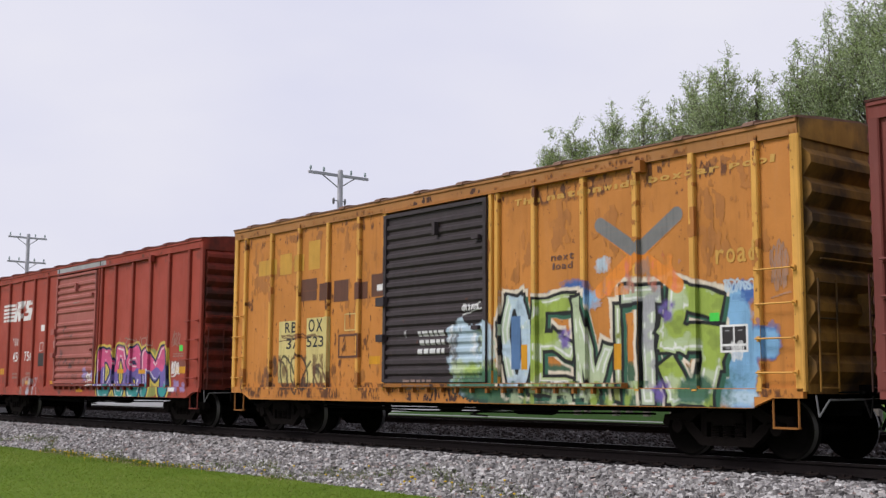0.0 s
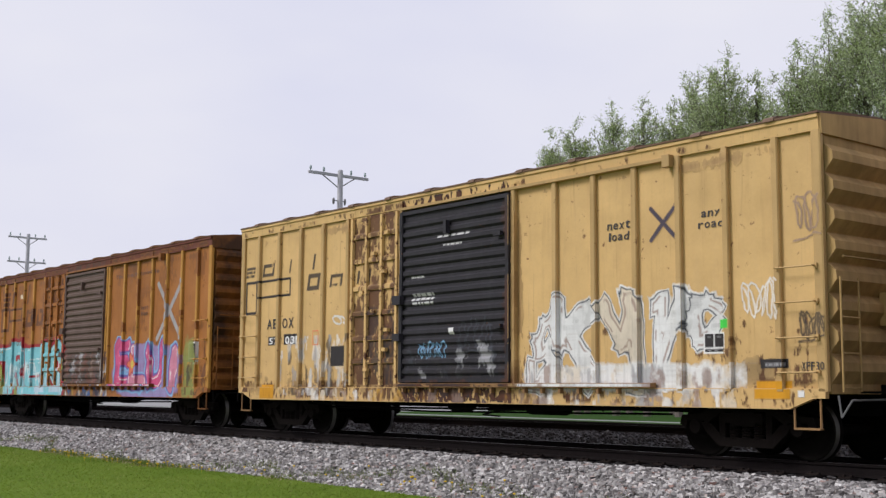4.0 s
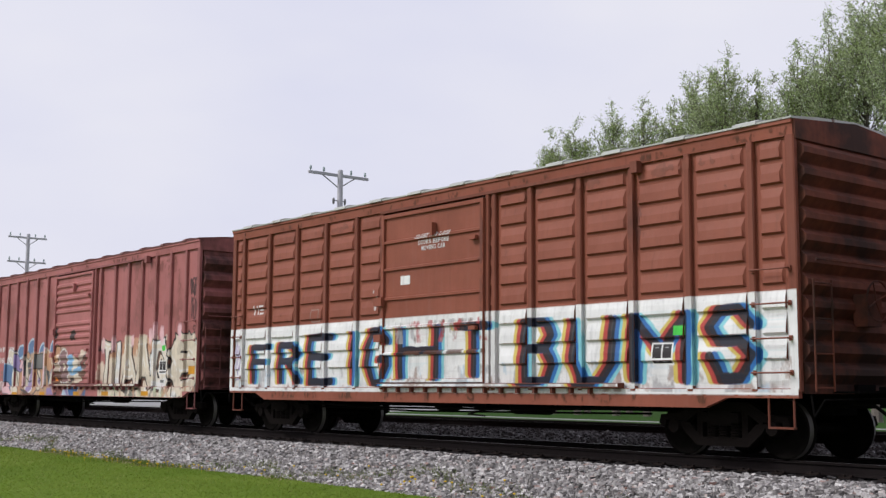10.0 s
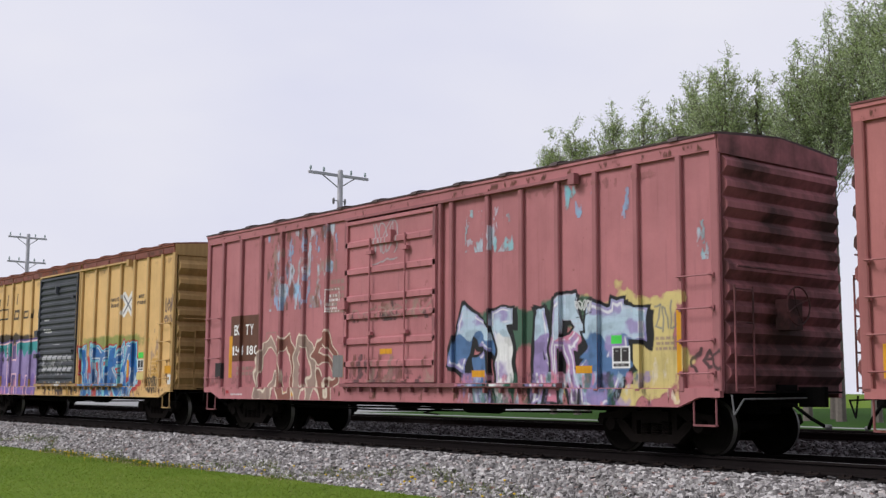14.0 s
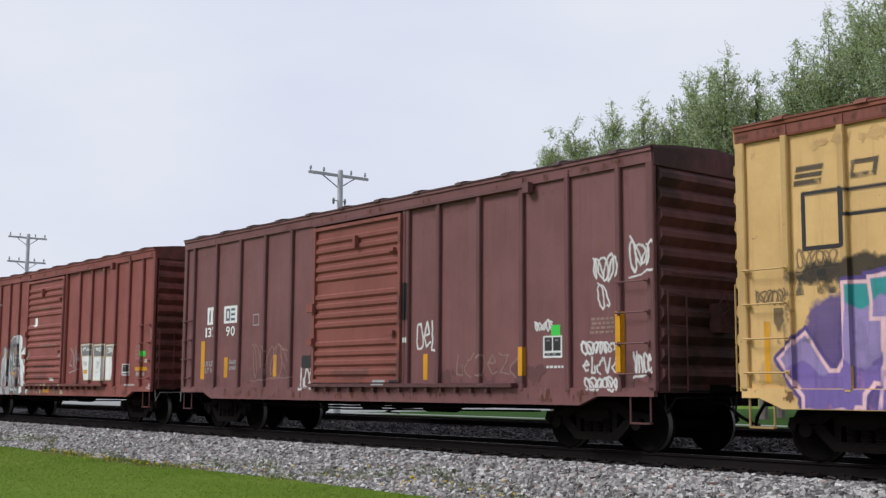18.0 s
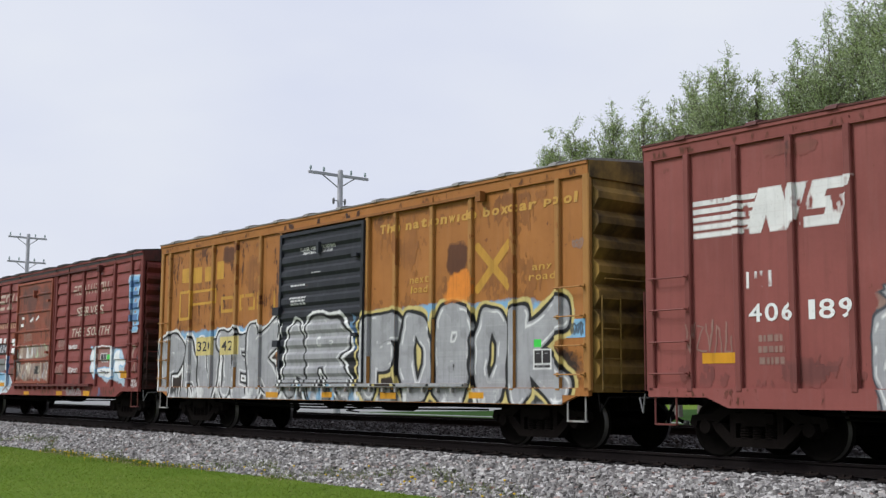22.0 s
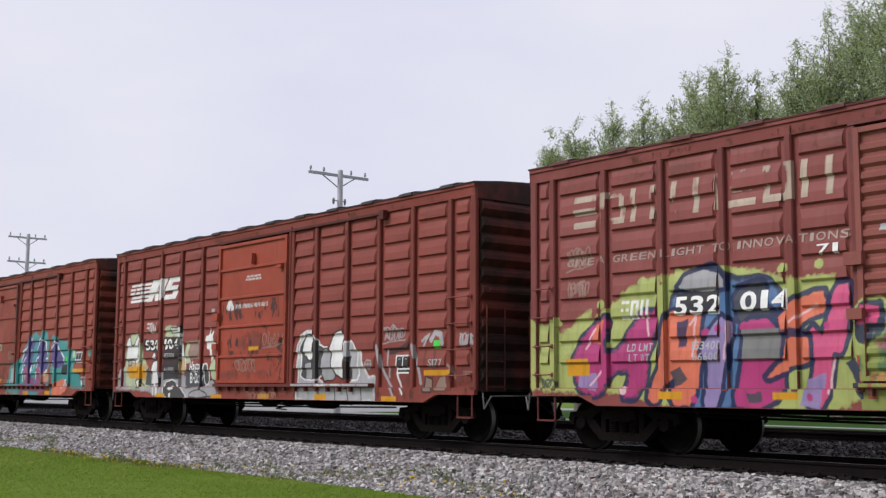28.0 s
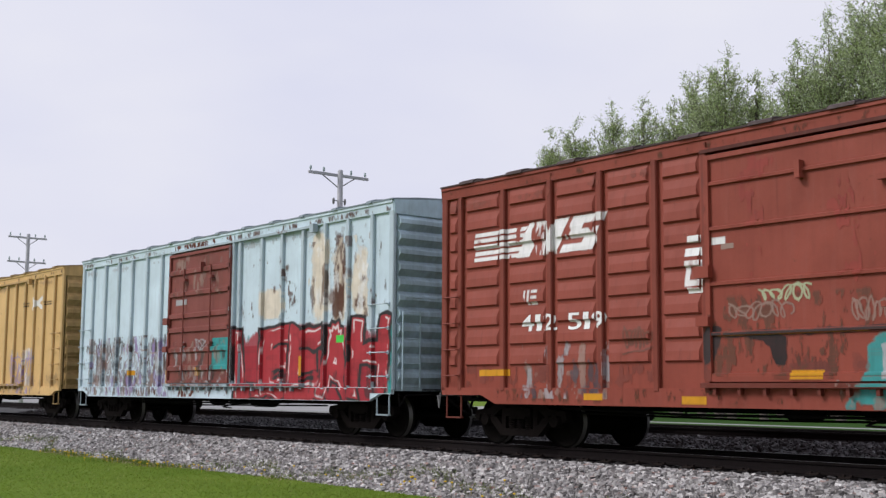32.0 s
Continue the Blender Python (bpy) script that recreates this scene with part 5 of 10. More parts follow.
def fill(s, box, run, color, edge=None, label="painted graffiti shape", rim=0.035):
    """A sprayed shape with a hand-drawn outline; run: its corners in ninths of the box."""
    sl, u, z = s.window(*box, 0.12)
    path = skeleton(run, *box)[0]
    if len(path) > 4:
        path = [(f * a + (1 - f) * c, f * b + (1 - f) * e) for (a, b), (c, e) in zip(path, path[1:] + path[:1]) for f in (0.78, 0.22)]
    seed = int(box[0] * 100 + box[3] * 10)
    uu = u + 0.06 * (value_noise(*u.shape, 0.22, 0.22, seed, 2) - 0.5)
    zz = z + 0.06 * (value_noise(*u.shape, 0.22, 0.22, seed + 1, 2) - 0.5)
    within = np.zeros(u.shape, bool)
    for (a, b), (c, e) in zip(path, path[1:] + path[:1]):
        if b != e:
            within ^= ((zz > b) != (zz > e)) & (uu < a + (c - a) * (zz - b) / (e - b))
    d = strokes_sdf(uu, zz, [path + path[:1]])
    d = np.where(within, d, -d)
    big = (box[2] - box[0]) * (box[3] - box[1]) > 1.5
    grain = value_noise(*u.shape, 0.05, 0.05, seed + 2, 2) - 0.5
    pid = s.piece("graffiti_shape", label)
    if edge:
        s.put(sl, step_up(d + rim, 0.015) * 0.95, INKS[edge], pid)
    s.put(sl, step_up(d + (0.08 if big else 0.02) * grain, 0.06 if big else 0.015) * 0.93, INKS[color], pid)


def stroke(s, box, run, color, w):
    """One sprayed line; run: its points in ninths of the box."""
    sl, u, z = s.window(*box, 0.1 + w)
    seed = int(box[0] * 100 + box[1] * 10)
    uu = u + 0.04 * (value_noise(*u.shape, 0.15, 0.15, seed, 2) - 0.5)
    zz = z + 0.04 * (value_noise(*u.shape, 0.15, 0.15, seed + 1, 2) - 0.5)
    s.put(sl, step_up(w / 2 - strokes_sdf(uu, zz, skeleton(run, *box)), 0.018) * 0.9, INKS[color], s.piece("graffiti_line", "sprayed line"))


def tag(s, u0, z0, u1, z1, color, w=0.03, seed=1, loops=5):
    """A quick scrawled tag: looping strokes."""
    rng = random.Random(seed)
    paths = []
    step = (u1 - u0) / loops
    cz, rz = (z0 + z1) / 2, (z1 - z0) / 2
    running = rng.random() < 0.65
    if running:
        tall = [rng.uniform(0.45, 1.0) for _ in range(loops + 2)]
        sway = [rng.uniform(0.15, 0.6) for _ in range(loops + 2)]
        run = []
        for k in range(loops * 14 + 1):
            f = k / 14
            n, r = int(f), f - int(f)
            h, w2 = tall[n] * (1 - r) + tall[n + 1] * r, sway[n] * (1 - r) + sway[n + 1] * r
            run.append((u0 + step * (0.1 + 0.85 * f) + step * w2 * math.sin(math.tau * f * 1.5), cz + rz * h * math.cos(math.tau * f * 1.5 + 0.8 * math.sin(f * 2.1))))
        paths.append(run)
    for k in range(loops if not running else 0):
        uc = u0 + (k + 0.5) * step
        kind = rng.choice("oszvlne")
        if kind == "o":
            p = [(uc + 0.46 * step * math.cos(a), cz + rz * 0.8 * math.sin(a)) for a in np.linspace(0.4, 0.4 + math.tau, 12)]
        elif kind == "s":
            p = [(uc + 0.4 * step * math.cos(a * 1.5), cz + rz * 0.95 * (1 - a / 1.6)) for a in np.linspace(0, 3.2, 9)]
        elif kind == "z":
            p = [(uc - 0.4 * step, cz + 0.8 * rz), (uc + 0.4 * step, cz + 0.7 * rz), (uc - 0.35 * step, cz - 0.6 * rz), (uc + 0.5 * step, cz - 0.75 * rz)]
        elif kind == "v":
            p = [(uc - 0.4 * step, cz + 0.9 * rz), (uc - 0.05 * step, cz - 0.9 * rz), (uc + 0.4 * step, cz + rz)]
        elif kind == "l":
            p = [(uc - 0.1 * step, cz + rz), (uc - 0.2 * step, cz - 0.8 * rz), (uc + 0.4 * step, cz - 0.9 * rz), (uc + 0.3 * step, cz + 0.1 * rz)]
        elif kind == "e":
            p = [(uc - 0.3 * step, cz), (uc + 0.35 * step, cz + 0.2 * rz), (uc + 0.1 * step, cz + 0.8 * rz), (uc - 0.35 * step, cz), (uc - 0.05 * step, cz - 0.8 * rz), (uc + 0.45 * step, cz - 0.5 * rz)]
        else:
            p = [(uc - 0.4 * step, cz - rz), (uc - 0.3 * step, cz + 0.7 * rz), (uc + 0.1 * step, cz + 0.5 * rz), (uc + 0.3 * step, cz - 0.9 * rz)]
        paths.append([(a + rng.uniform(-0.08, 0.08) * step, b + rng.uniform(-0.12, 0.12) * rz) for a, b in p])
    if rng.random() < 0.4:
        paths.append([(u0, z0 - 0.05), (u1, z0 + 0.03)])
    sl, u, z = s.window(u0, z0, u1, z1, 0.12)
    uu = u + 0.05 * (value_noise(*u.shape, 0.15, 0.15, seed, 2) - 0.5)
    zz = z + 0.07 * (value_noise(*u.shape, 0.15, 0.15, seed + 3, 2) - 0.5)
    s.put(sl, step_up(w / 2 - strokes_sdf(uu, zz, paths), 0.02) * 0.85, INKS[color], s.piece("tag", "scrawled spray tag", "stuff"))


def skeleton(ch, u0, z0, u1, z1):
    out = []
    for run in SKELETON.get(ch, ch).split():
        out.append([(u0 + int(run[i]) / 9 * (u1 - u0), z0 + int(run[i + 1]) / 9 * (z1 - z0)) for i in range(0, len(run), 2)])
    return out


def letters(s, body, u0, z0, u1, z1, fills, edge="black", halo=None, weights=None, seed=1, thick=0.29, rim=0.06, shine="white", shade=None, label="", wild=1.3, blend=None, square=False, bands=None, boxes=None):
    """A graffiti piece: fat crooked letters, one part each, edged, haloed and lit. fills: inks by letter; blend: a second ink that clouds into the fill; bands: inks by height, from the bottom up; boxes: a box and strokes for each letter."""
    rng = random.Random(seed)
    weights = weights or [1.0] * len(body)
    pad = 0.3
    sl, u, z = s.window(u0, z0, u1, z1, pad)
    wu = u + 0.22 * wild * (value_noise(*u.shape, 0.45, 0.45, seed * 3 + 1, 2) - 0.5)
    wz = z + 0.26 * wild * (value_noise(*u.shape, 0.45, 0.45, seed * 3 + 2, 2) - 0.5)
    cloud = value_noise(*u.shape, 0.35, 0.3, seed * 3 + 3, 3)
    grain = value_noise(*u.shape, 0.06, 0.06, seed * 3 + 4, 2)
    total, at, shapes = sum(weights), u0, []
    spots = [(c, *b) for c, b in zip(body, boxes)] if boxes else []
    for c, w in zip(body, weights) if not boxes else ():
        e = at + (u1 - u0) * w / total
        lift, tall = rng.uniform(-0.05, 0.06) * (z1 - z0) * wild, rng.uniform(-0.04, 0.08) * (z1 - z0) * wild
        over = 0.04 * (e - at)
        spots.append((c, at - over, z0 + lift, e + over, z1 + lift + tall))
        at = e
    for c, a0, b0, a1, b1 in spots:
        t = min(thick * (a1 - a0), 0.34 * (b1 - b0)) * rng.uniform(0.92, 1.08)
        lean, cz = rng.uniform(-0.14, 0.14) * wild, (b0 + b1) / 2
        paths = skeleton(c, a0 + t / 2, b0 + t / 2, a1 - t / 2, b1 - t / 2)
        paths = [[(a + lean * (b - cz), b) for a, b in p] for p in paths]
        shapes.append((strokes_sdf(wu, wz, paths, square) - t / 2, paths, t))
    name = label or "sprayed graffiti letters"
    under = s.piece("graffiti_backing", "outline and shadow of sprayed letters", "stuff")
    if halo:
        d = np.minimum.reduce([q[0] for q in shapes])
        s.put(sl, step_up(rim * 2.0 - d + 0.03 * (grain - 0.5), 0.03), INKS[halo], under)
    if shade:
        d = np.minimum.reduce([strokes_sdf(wu - 0.08, wz + 0.07, q[1], square) - q[2] / 2 for q in shapes])
        s.put(sl, step_up(rim * 0.8 - d, 0.02), INKS[shade], under)
    for k, (d, paths, t) in enumerate(shapes):
        pid = s.piece("graffiti_letter", name)
        s.put(sl, step_up(rim - d, 0.02), INKS[edge], pid)
        body_a = step_up(-d, 0.02)
        s.put(sl, body_a * 0.96, INKS[fills[k % len(fills)]], pid)
        if bands:
            wave = (wz - z0) / (z1 - z0) + 0.05 * np.sin(wu * 11) + 0.10 * (cloud - 0.5)
            for low, ink in bands:
                s.put(sl, body_a * step_up((wave - low) * (z1 - z0), 0.03) * 0.96, INKS[ink], pid)
        if blend:
            s.put(sl, body_a * step_up(cloud - 0.52, 0.12) * 0.85, INKS[blend], pid)
        s.put(sl, body_a * step_up(0.30 - cloud, 0.1) * 0.25, INKS["black"], pid)
        if shine:
            ring = step_up(0.018 - np.abs(d + 0.055), 0.02) * step_up(cloud - 0.50, 0.06)
            s.put(sl, ring * 0.8, INKS[shine], pid)


def echo_letter(s, ch, u0, z0, u1, z1, shifts, thick=0.17):
    """One plain fat letter with coloured echoes beside it."""
    sl, u, z = s.window(u0, z0, u1, z1, 0.3)
    t = thick * min(u1 - u0, 0.9) if u1 - u0 > 0.4 else 0.12
    seed = int(u0 * 50)
    n = 0.05 * (value_noise(*u.shape, 0.3, 0.3, seed, 2) - 0.5)
    pid = s.piece("graffiti_letter", "black sprayed letter with red, yellow and blue echoes")
    paths = skeleton(ch, u0 + t / 2, z0 + t / 2, u1 - t / 2, z1 - t / 2)
    for color, d in shifts:
        s.put(sl, step_up(t / 2 - strokes_sdf(u - d + n, z + n, paths), 0.02) * 0.95, INKS[color], pid)


def drips(s, u0, z0, u1, z1, colors, n, seed=1):
    """Old overpainted graffiti: drifting patches of several inks with worn edges."""
    sl, u, z = s.window(u0, z0, u1, z1)
    w, h = u1 - u0, z1 - z0
    size = max(0.06, min(0.22, 1.2 * math.sqrt(max(w * h, 0.01) / max(n, 1))))
    feather = np.minimum(np.minimum(u - u0, u1 - u) / (0.12 * w + 0.02), np.minimum(z - z0, z1 - z) / (0.14 * h + 0.02))
    pid = s.piece("graffiti_patch", "old overpainted graffiti patches", "stuff")
    fine = value_noise(*u.shape, 0.04, 0.04, seed + 77, 2)
    for k, c in enumerate(dict.fromkeys(colors)):
        f = value_noise(*u.shape, size * 0.8, size * 1.9, seed * 13 + k, 4)
        lvl = np.quantile(f, 0.86)
        a = step_up((f - lvl) + 0.12 * np.minimum(feather - 0.6, 0.0) + 0.10 * (fine - 0.5), 0.13)
        s.put(sl, np.clip(a, 0, 1) * (feather > 0) * 0.75, INKS[c], pid)


def rusting(s, u0, z0, u1, z1, seed=1, amount=0.5, color="rust", tall=2.5):
    """Rust breaking through the paint in blotches that run downwards."""
    sl, u, z = s.window(u0, z0, u1, z1)
    f = 0.6 * value_noise(*u.shape, 0.18, 0.18 * tall, seed * 7, 4) + 0.4 * value_noise(*u.shape, 0.05, 0.05 * tall, seed * 7 + 1, 3)
    lvl = np.quantile(f, 1 - 0.6 * amount)
    edge = np.minimum(np.minimum(u - u0, u1 - u), np.minimum(z - z0, z1 - z))
    a = step_up(f - lvl, 0.07) * np.clip(edge / 0.06, 0, 1)
    s.put(sl, a * 0.88, INKS[color], s.piece("rust_patch", "rust breaking through the paint", "stuff"))


def grime(s, u0, z0, u1, z1, seed=1, color="dark", depth=0.5):
    """Dirt, old stains and, along the door edges, painted shade, streaked downwards."""
    if (u1 - u0) * (z1 - z0) > 6:
        depth *= 0.8
    sl, u, z = s.window(u0, z0, u1, z1)
    f = value_noise(*u.shape, 0.35, 1.1, seed * 5, 4) * 0.5 + value_noise(*u.shape, 0.8, 0.6, seed * 5 + 1, 3) * 0.5
    edge = np.minimum(np.minimum(u - u0, u1 - u) / 0.2, np.minimum(z - z0, z1 - z) / 0.2)
    a = step_up(f - np.quantile(f, 0.66), 0.34) * np.clip(edge, 0, 1) * depth
    s.put(sl, a, INKS[color], s.piece("grime", "streaks of grime", "stuff"))


def placard(s, u0, z0, u1, z1):
    """Black stencil boxes in white frames."""
    w, h = u1 - u0, z1 - z0
    pid = s.piece("stencil_panel", "black inspection stencil with white frames")
    sl, u, z = s.window(u0, z0, u1, z1, 0.03)

    def rects(rs):
        return polys_mask(u, z, [[(u0 + a * w, z0 + b * h), (u0 + c * w, z0 + b * h), (u0 + c * w, z0 + d * h), (u0 + a * w, z0 + d * h)] for a, b, c, d in rs])
    s.put(sl, rects([(0, 0, 1, 1)]), INKS["white"], pid)
    s.put(sl, rects([(0.07, 0.30, 0.475, 0.93), (0.525, 0.30, 0.93, 0.93), (0.07, 0.08, 0.93, 0.22)]), INKS["dark"], pid)
    s.put(sl, rects([(a, b, a + 0.16, b + 0.05) for a, b in ((0.18, 0.76), (0.64, 0.76), (0.2, 0.13), (0.5, 0.13))]) * 0.7, INKS["silver"], pid)


def cross(s, u0, z0, u1, z1, color, w=0.1, top=None):
    pid = s.piece("emblem", "painted cross emblem")
    sl, u, z = s.window(u0, z0, u1, z1, w)
    s.put(sl, step_up(w / 2 - strokes_sdf(u, z, [[(u0, z0), (u1, z1)], [(u0, z1), (u1, z0)]]), 0.02) * 0.9, INKS[color], pid)
    if top:
        m, c = (z0 + z1) / 2, (u0 + u1) / 2
        s.put(sl, step_up(w / 2 - strokes_sdf(u, z, [[(c - 0.1, m + 0.1), (u0, z1)], [(c + 0.1, m + 0.1), (u1, z1)]]), 0.02), INKS[top], pid)


def frame_box(s, u0, z0, u1, z1, color, w=0.02):
    sl, u, z = s.window(u0, z0, u1, z1, w)
    d = strokes_sdf(u, z, [[(u0, z0), (u1, z0), (u1, z1), (u0, z1), (u0, z0)]])
    s.put(sl, step_up(w / 2 - d, 0.015), INKS[color], s.piece("stencil"))


def daisy(s, cu, cz, r, petals, heart):
    """A painted flower of round petals."""
    sl, u, z = s.window(cu - r, cz - r, cu + r, cz + r, 0.1)
    ang = np.arctan2(z - cz, u - cu)
    d = np.hypot(u - cu, z - cz)
    pid = s.piece("graffiti", "painted flower")
    s.put(sl, step_up(r * (0.82 + 0.18 * np.cos(6 * ang)) - d, 0.02), INKS["crimson"], pid)
    s.put(sl, step_up(r * (0.70 + 0.18 * np.cos(6 * ang)) - d, 0.02), INKS[petals], pid)
    s.put(sl, step_up(r * 0.3 - d, 0.02), INKS[heart], pid)


def cup(s, u0, z0, u1, z1, lean0, lean1):
    """A cream block with a silver top band and dark scribbles, narrower at its foot."""
    pid = s.piece("graffiti_letter", "cream graffiti block with a silver top band")
    sl, u, z = s.window(u0, z0, u1, z1, 0.1)
    f = (z1 - z) / (z1 - z0)
    d = np.minimum(np.minimum(u - u0 - lean0 * f, u1 - lean1 * f - u), np.minimum(z - z0, z1 - z))
    s.put(sl, step_up(d + 0.03, 0.02), INKS["brown"], pid)
    s.put(sl, step_up(d, 0.02), INKS["cream"], pid)
    s.put(sl, step_up(d - 0.03, 0.02) * step_up(f - 0.36, 0.03), INKS["white"], pid)
    s.put(sl, step_up(d - 0.04, 0.02) * step_up(0.33 - f, 0.02), INKS["grey"], pid)
# ---------------------------------------------------------------- the train
CARS, SIDES = [], []


def couple(pos, **kw):
    car, skin = boxcar(pos, **kw)
    CARS.append((car, pos))
    door = kw.get("door", (6.08, 9.12))
    side = Canvas(skin, kw["color"], door, kw.get("door_color") or kw["color"])
    SIDES.append(side)
    return side


s0 = couple(127.7, color=(0.19, 0.045, 0.036), label="weathered dark red boxcar at the head of the view")
s1 = couple(111.18, color=(0.48, 0.185, 0.036), post_color=(0.62, 0.32, 0.065), door_color=(0.040, 0.030, 0.034), door_kind="fine", chord_color=(0.36, 0.16, 0.05),
            roof_color=(0.16, 0.08, 0.05), end_color=(0.40, 0.20, 0.04), end_kind="broad", sill=0.5, rust=0.45,
            label="weathered orange-yellow boxcar with a black door and green graffiti")
s2 = couple(94.1, color=(0.315, 0.050, 0.031), door_color=(0.32, 0.095, 0.080), door_kind="broad", sill=0.3,
            label="red boxcar with a faded door and pink and purple graffiti")
s3 = couple(76.87, roof_color=(0.14, 0.08, 0.05), color=(0.58, 0.38, 0.16), layout=LAYOUT_CLOSE, door_color=(0.022, 0.020, 0.026), door=(6.28, 9.38), aux=(4.55, 6.15), end_kind="broad", sill=0.2,
            rust=0.4, track_color=(0.25, 0.14, 0.06), label="tan-yellow boxcar with a black door and rusted patches")
s4 = couple(59.92, color=(0.32, 0.122, 0.030), layout=LAYOUT_CLOSE, post_color=(0.46, 0.23, 0.05), door_color=(0.11, 0.07, 0.058), door=(6.32, 9.25), aux=(4.5, 6.2), sill=0.25,
            rust=0.4, chord_color=(0.15, 0.045, 0.03), label="rusty orange boxcar with a brown door and blue graffiti")
s5 = couple(42.68, color=(0.37, 0.140, 0.150), layout=LAYOUT_CLOSE, door=(6.26, 9.05), door_kind="broad", sill=1.2, rust=0.2,
            label="faded maroon boxcar with cream graffiti along its lower side")
s6 = couple(25.32, color=(0.24, 0.072, 0.044), roof_color=(0.42, 0.43, 0.41), ribbed=True, door_kind="panel", sill=1.2, rust=0.25,
            label="brown boxcar with a white band of large lettering")
s7 = couple(8.16, color=(0.37, 0.132, 0.128), layout=LAYOUT_CLOSE, door=(6.15, 9.02), door_kind="broad", sill=0.4, rust=0.25, end_kind="broad",
            label="faded maroon boxcar with cream and blue graffiti")
s8 = couple(-9.5, roof_color=(0.05, 0.03, 0.03), color=(0.385, 0.145, 0.158), layout=LAYOUT_CLOSE, door=(6.11, 9.06), door_kind="plug", sill=0.4, rust=0.25,
            label="faded maroon boxcar with a plug door and mixed graffiti")
s9 = couple(-26.75, color=(0.62, 0.395, 0.165), layout=LAYOUT_CLOSE, door=(6.2, 9.26), door_color=(0.050, 0.054, 0.066), end_kind="broad", sill=0.3, rust=0.2,
            chord_color=(0.21, 0.06, 0.035), roof_color=(0.18, 0.06, 0.04), label="yellow boxcar with a dark door and purple and blue graffiti")
s10 = couple(-43.75, roof_color=(0.06, 0.03, 0.03), color=(0.160, 0.066, 0.068), door_color=(0.20, 0.062, 0.050), door_kind="broad", door=(6.12, 9.19), sill=1.2, rust=0.2,
             label="dark maroon boxcar with a red door and white tags")
s11 = couple(-60.95, color=(0.230, 0.066, 0.058), layout=LAYOUT_CLOSE, door=(6.3, 9.36), door_kind="broad", sill=1.1, rust=0.25,
             label="red-brown boxcar with white and cream graffiti")
s12 = couple(-77.6, color=(0.345, 0.138, 0.035), post_color=(0.35, 0.17, 0.048), door=(6.09, 9.3), door_kind="heavy", door_color=(0.022, 0.024, 0.032), end_color=(0.36, 0.22, 0.06), roof_color=(0.22, 0.21, 0.20), track_color=(0.30, 0.29, 0.28),
             end_kind="broad", sill=0.3, rust=0.4, label="weathered orange boxcar with a black door and silver graffiti")
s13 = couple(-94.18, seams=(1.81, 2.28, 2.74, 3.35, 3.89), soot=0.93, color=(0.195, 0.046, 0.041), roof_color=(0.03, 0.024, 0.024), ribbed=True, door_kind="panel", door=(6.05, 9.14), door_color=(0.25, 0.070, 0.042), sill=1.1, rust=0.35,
             label="dark red-brown boxcar with large faded cream lettering")
s14 = couple(-111.3, color=(0.215, 0.055, 0.050), ribbed=True, door_kind="fine", door=(6.14, 9.14), door_color=(0.23, 0.07, 0.058), sill=1.1, rust=0.3,
             label="red-brown boxcar with green and pink graffiti")
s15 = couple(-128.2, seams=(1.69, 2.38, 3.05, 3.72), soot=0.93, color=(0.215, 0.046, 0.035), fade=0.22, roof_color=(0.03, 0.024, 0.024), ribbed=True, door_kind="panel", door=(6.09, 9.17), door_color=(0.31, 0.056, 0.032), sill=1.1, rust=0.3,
             label="red-brown boxcar with a brighter red door and white graffiti")
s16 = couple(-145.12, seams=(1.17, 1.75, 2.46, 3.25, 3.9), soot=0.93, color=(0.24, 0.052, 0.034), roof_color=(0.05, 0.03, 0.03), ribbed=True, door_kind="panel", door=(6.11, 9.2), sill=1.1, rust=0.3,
             label="red boxcar with purple and teal graffiti")
s17 = couple(-162.1, color=(0.52, 0.63, 0.70), layout=LAYOUT_CLOSE, door=(5.9, 9.1), door_kind="plug", door_color=(0.20, 0.055, 0.045), sill=0.4, rust=0.3,
             end_color=(0.62, 0.80, 0.90), label="light blue boxcar with a red door and red graffiti")
s18 = couple(-179.04, color=(0.60, 0.39, 0.165), layout=LAYOUT_CLOSE, sill=0.3, end_kind="broad", label="yellow boxcar with a black door", door_color=(0.03, 0.03, 0.03))

# ---------------------------------------------------------------- paint on the cars
def weather_and_shade(s, door, seed):
    """Shade painted into the door's edges; brown and dark streaks and rust under the eaves and over the sill."""
    # Dark bands stand for the shadowed gap beside the door.
    for u in door:
        grime(s, u - 0.22, 1.0, u + 0.12, 4.4, seed, "dark", 0.75)
    for a, b in ((0.1, door[0] - 0.1), (door[1] + 0.1, CAR_LEN - 0.1)):
        grime(s, a, 4.05, b, 4.44, seed + 1, "brown", 0.5)
        grime(s, a, 0.9, b, 1.5, seed + 2, "dark", 0.45)
    grime(s, door[0], 1.05, door[1], 1.5, seed + 3, "dark", 0.6)
    rusting(s, 0.1, 0.73, CAR_LEN - 0.1, 1.0, seed + 4, 0.18, "rust")
    rusting(s, 0.0, 4.40, CAR_LEN, 4.56, seed + 5, 0.16, "rust")


for n, side in enumerate(SIDES):
    weather_and_shade(side, side.door, 800 + 10 * n)
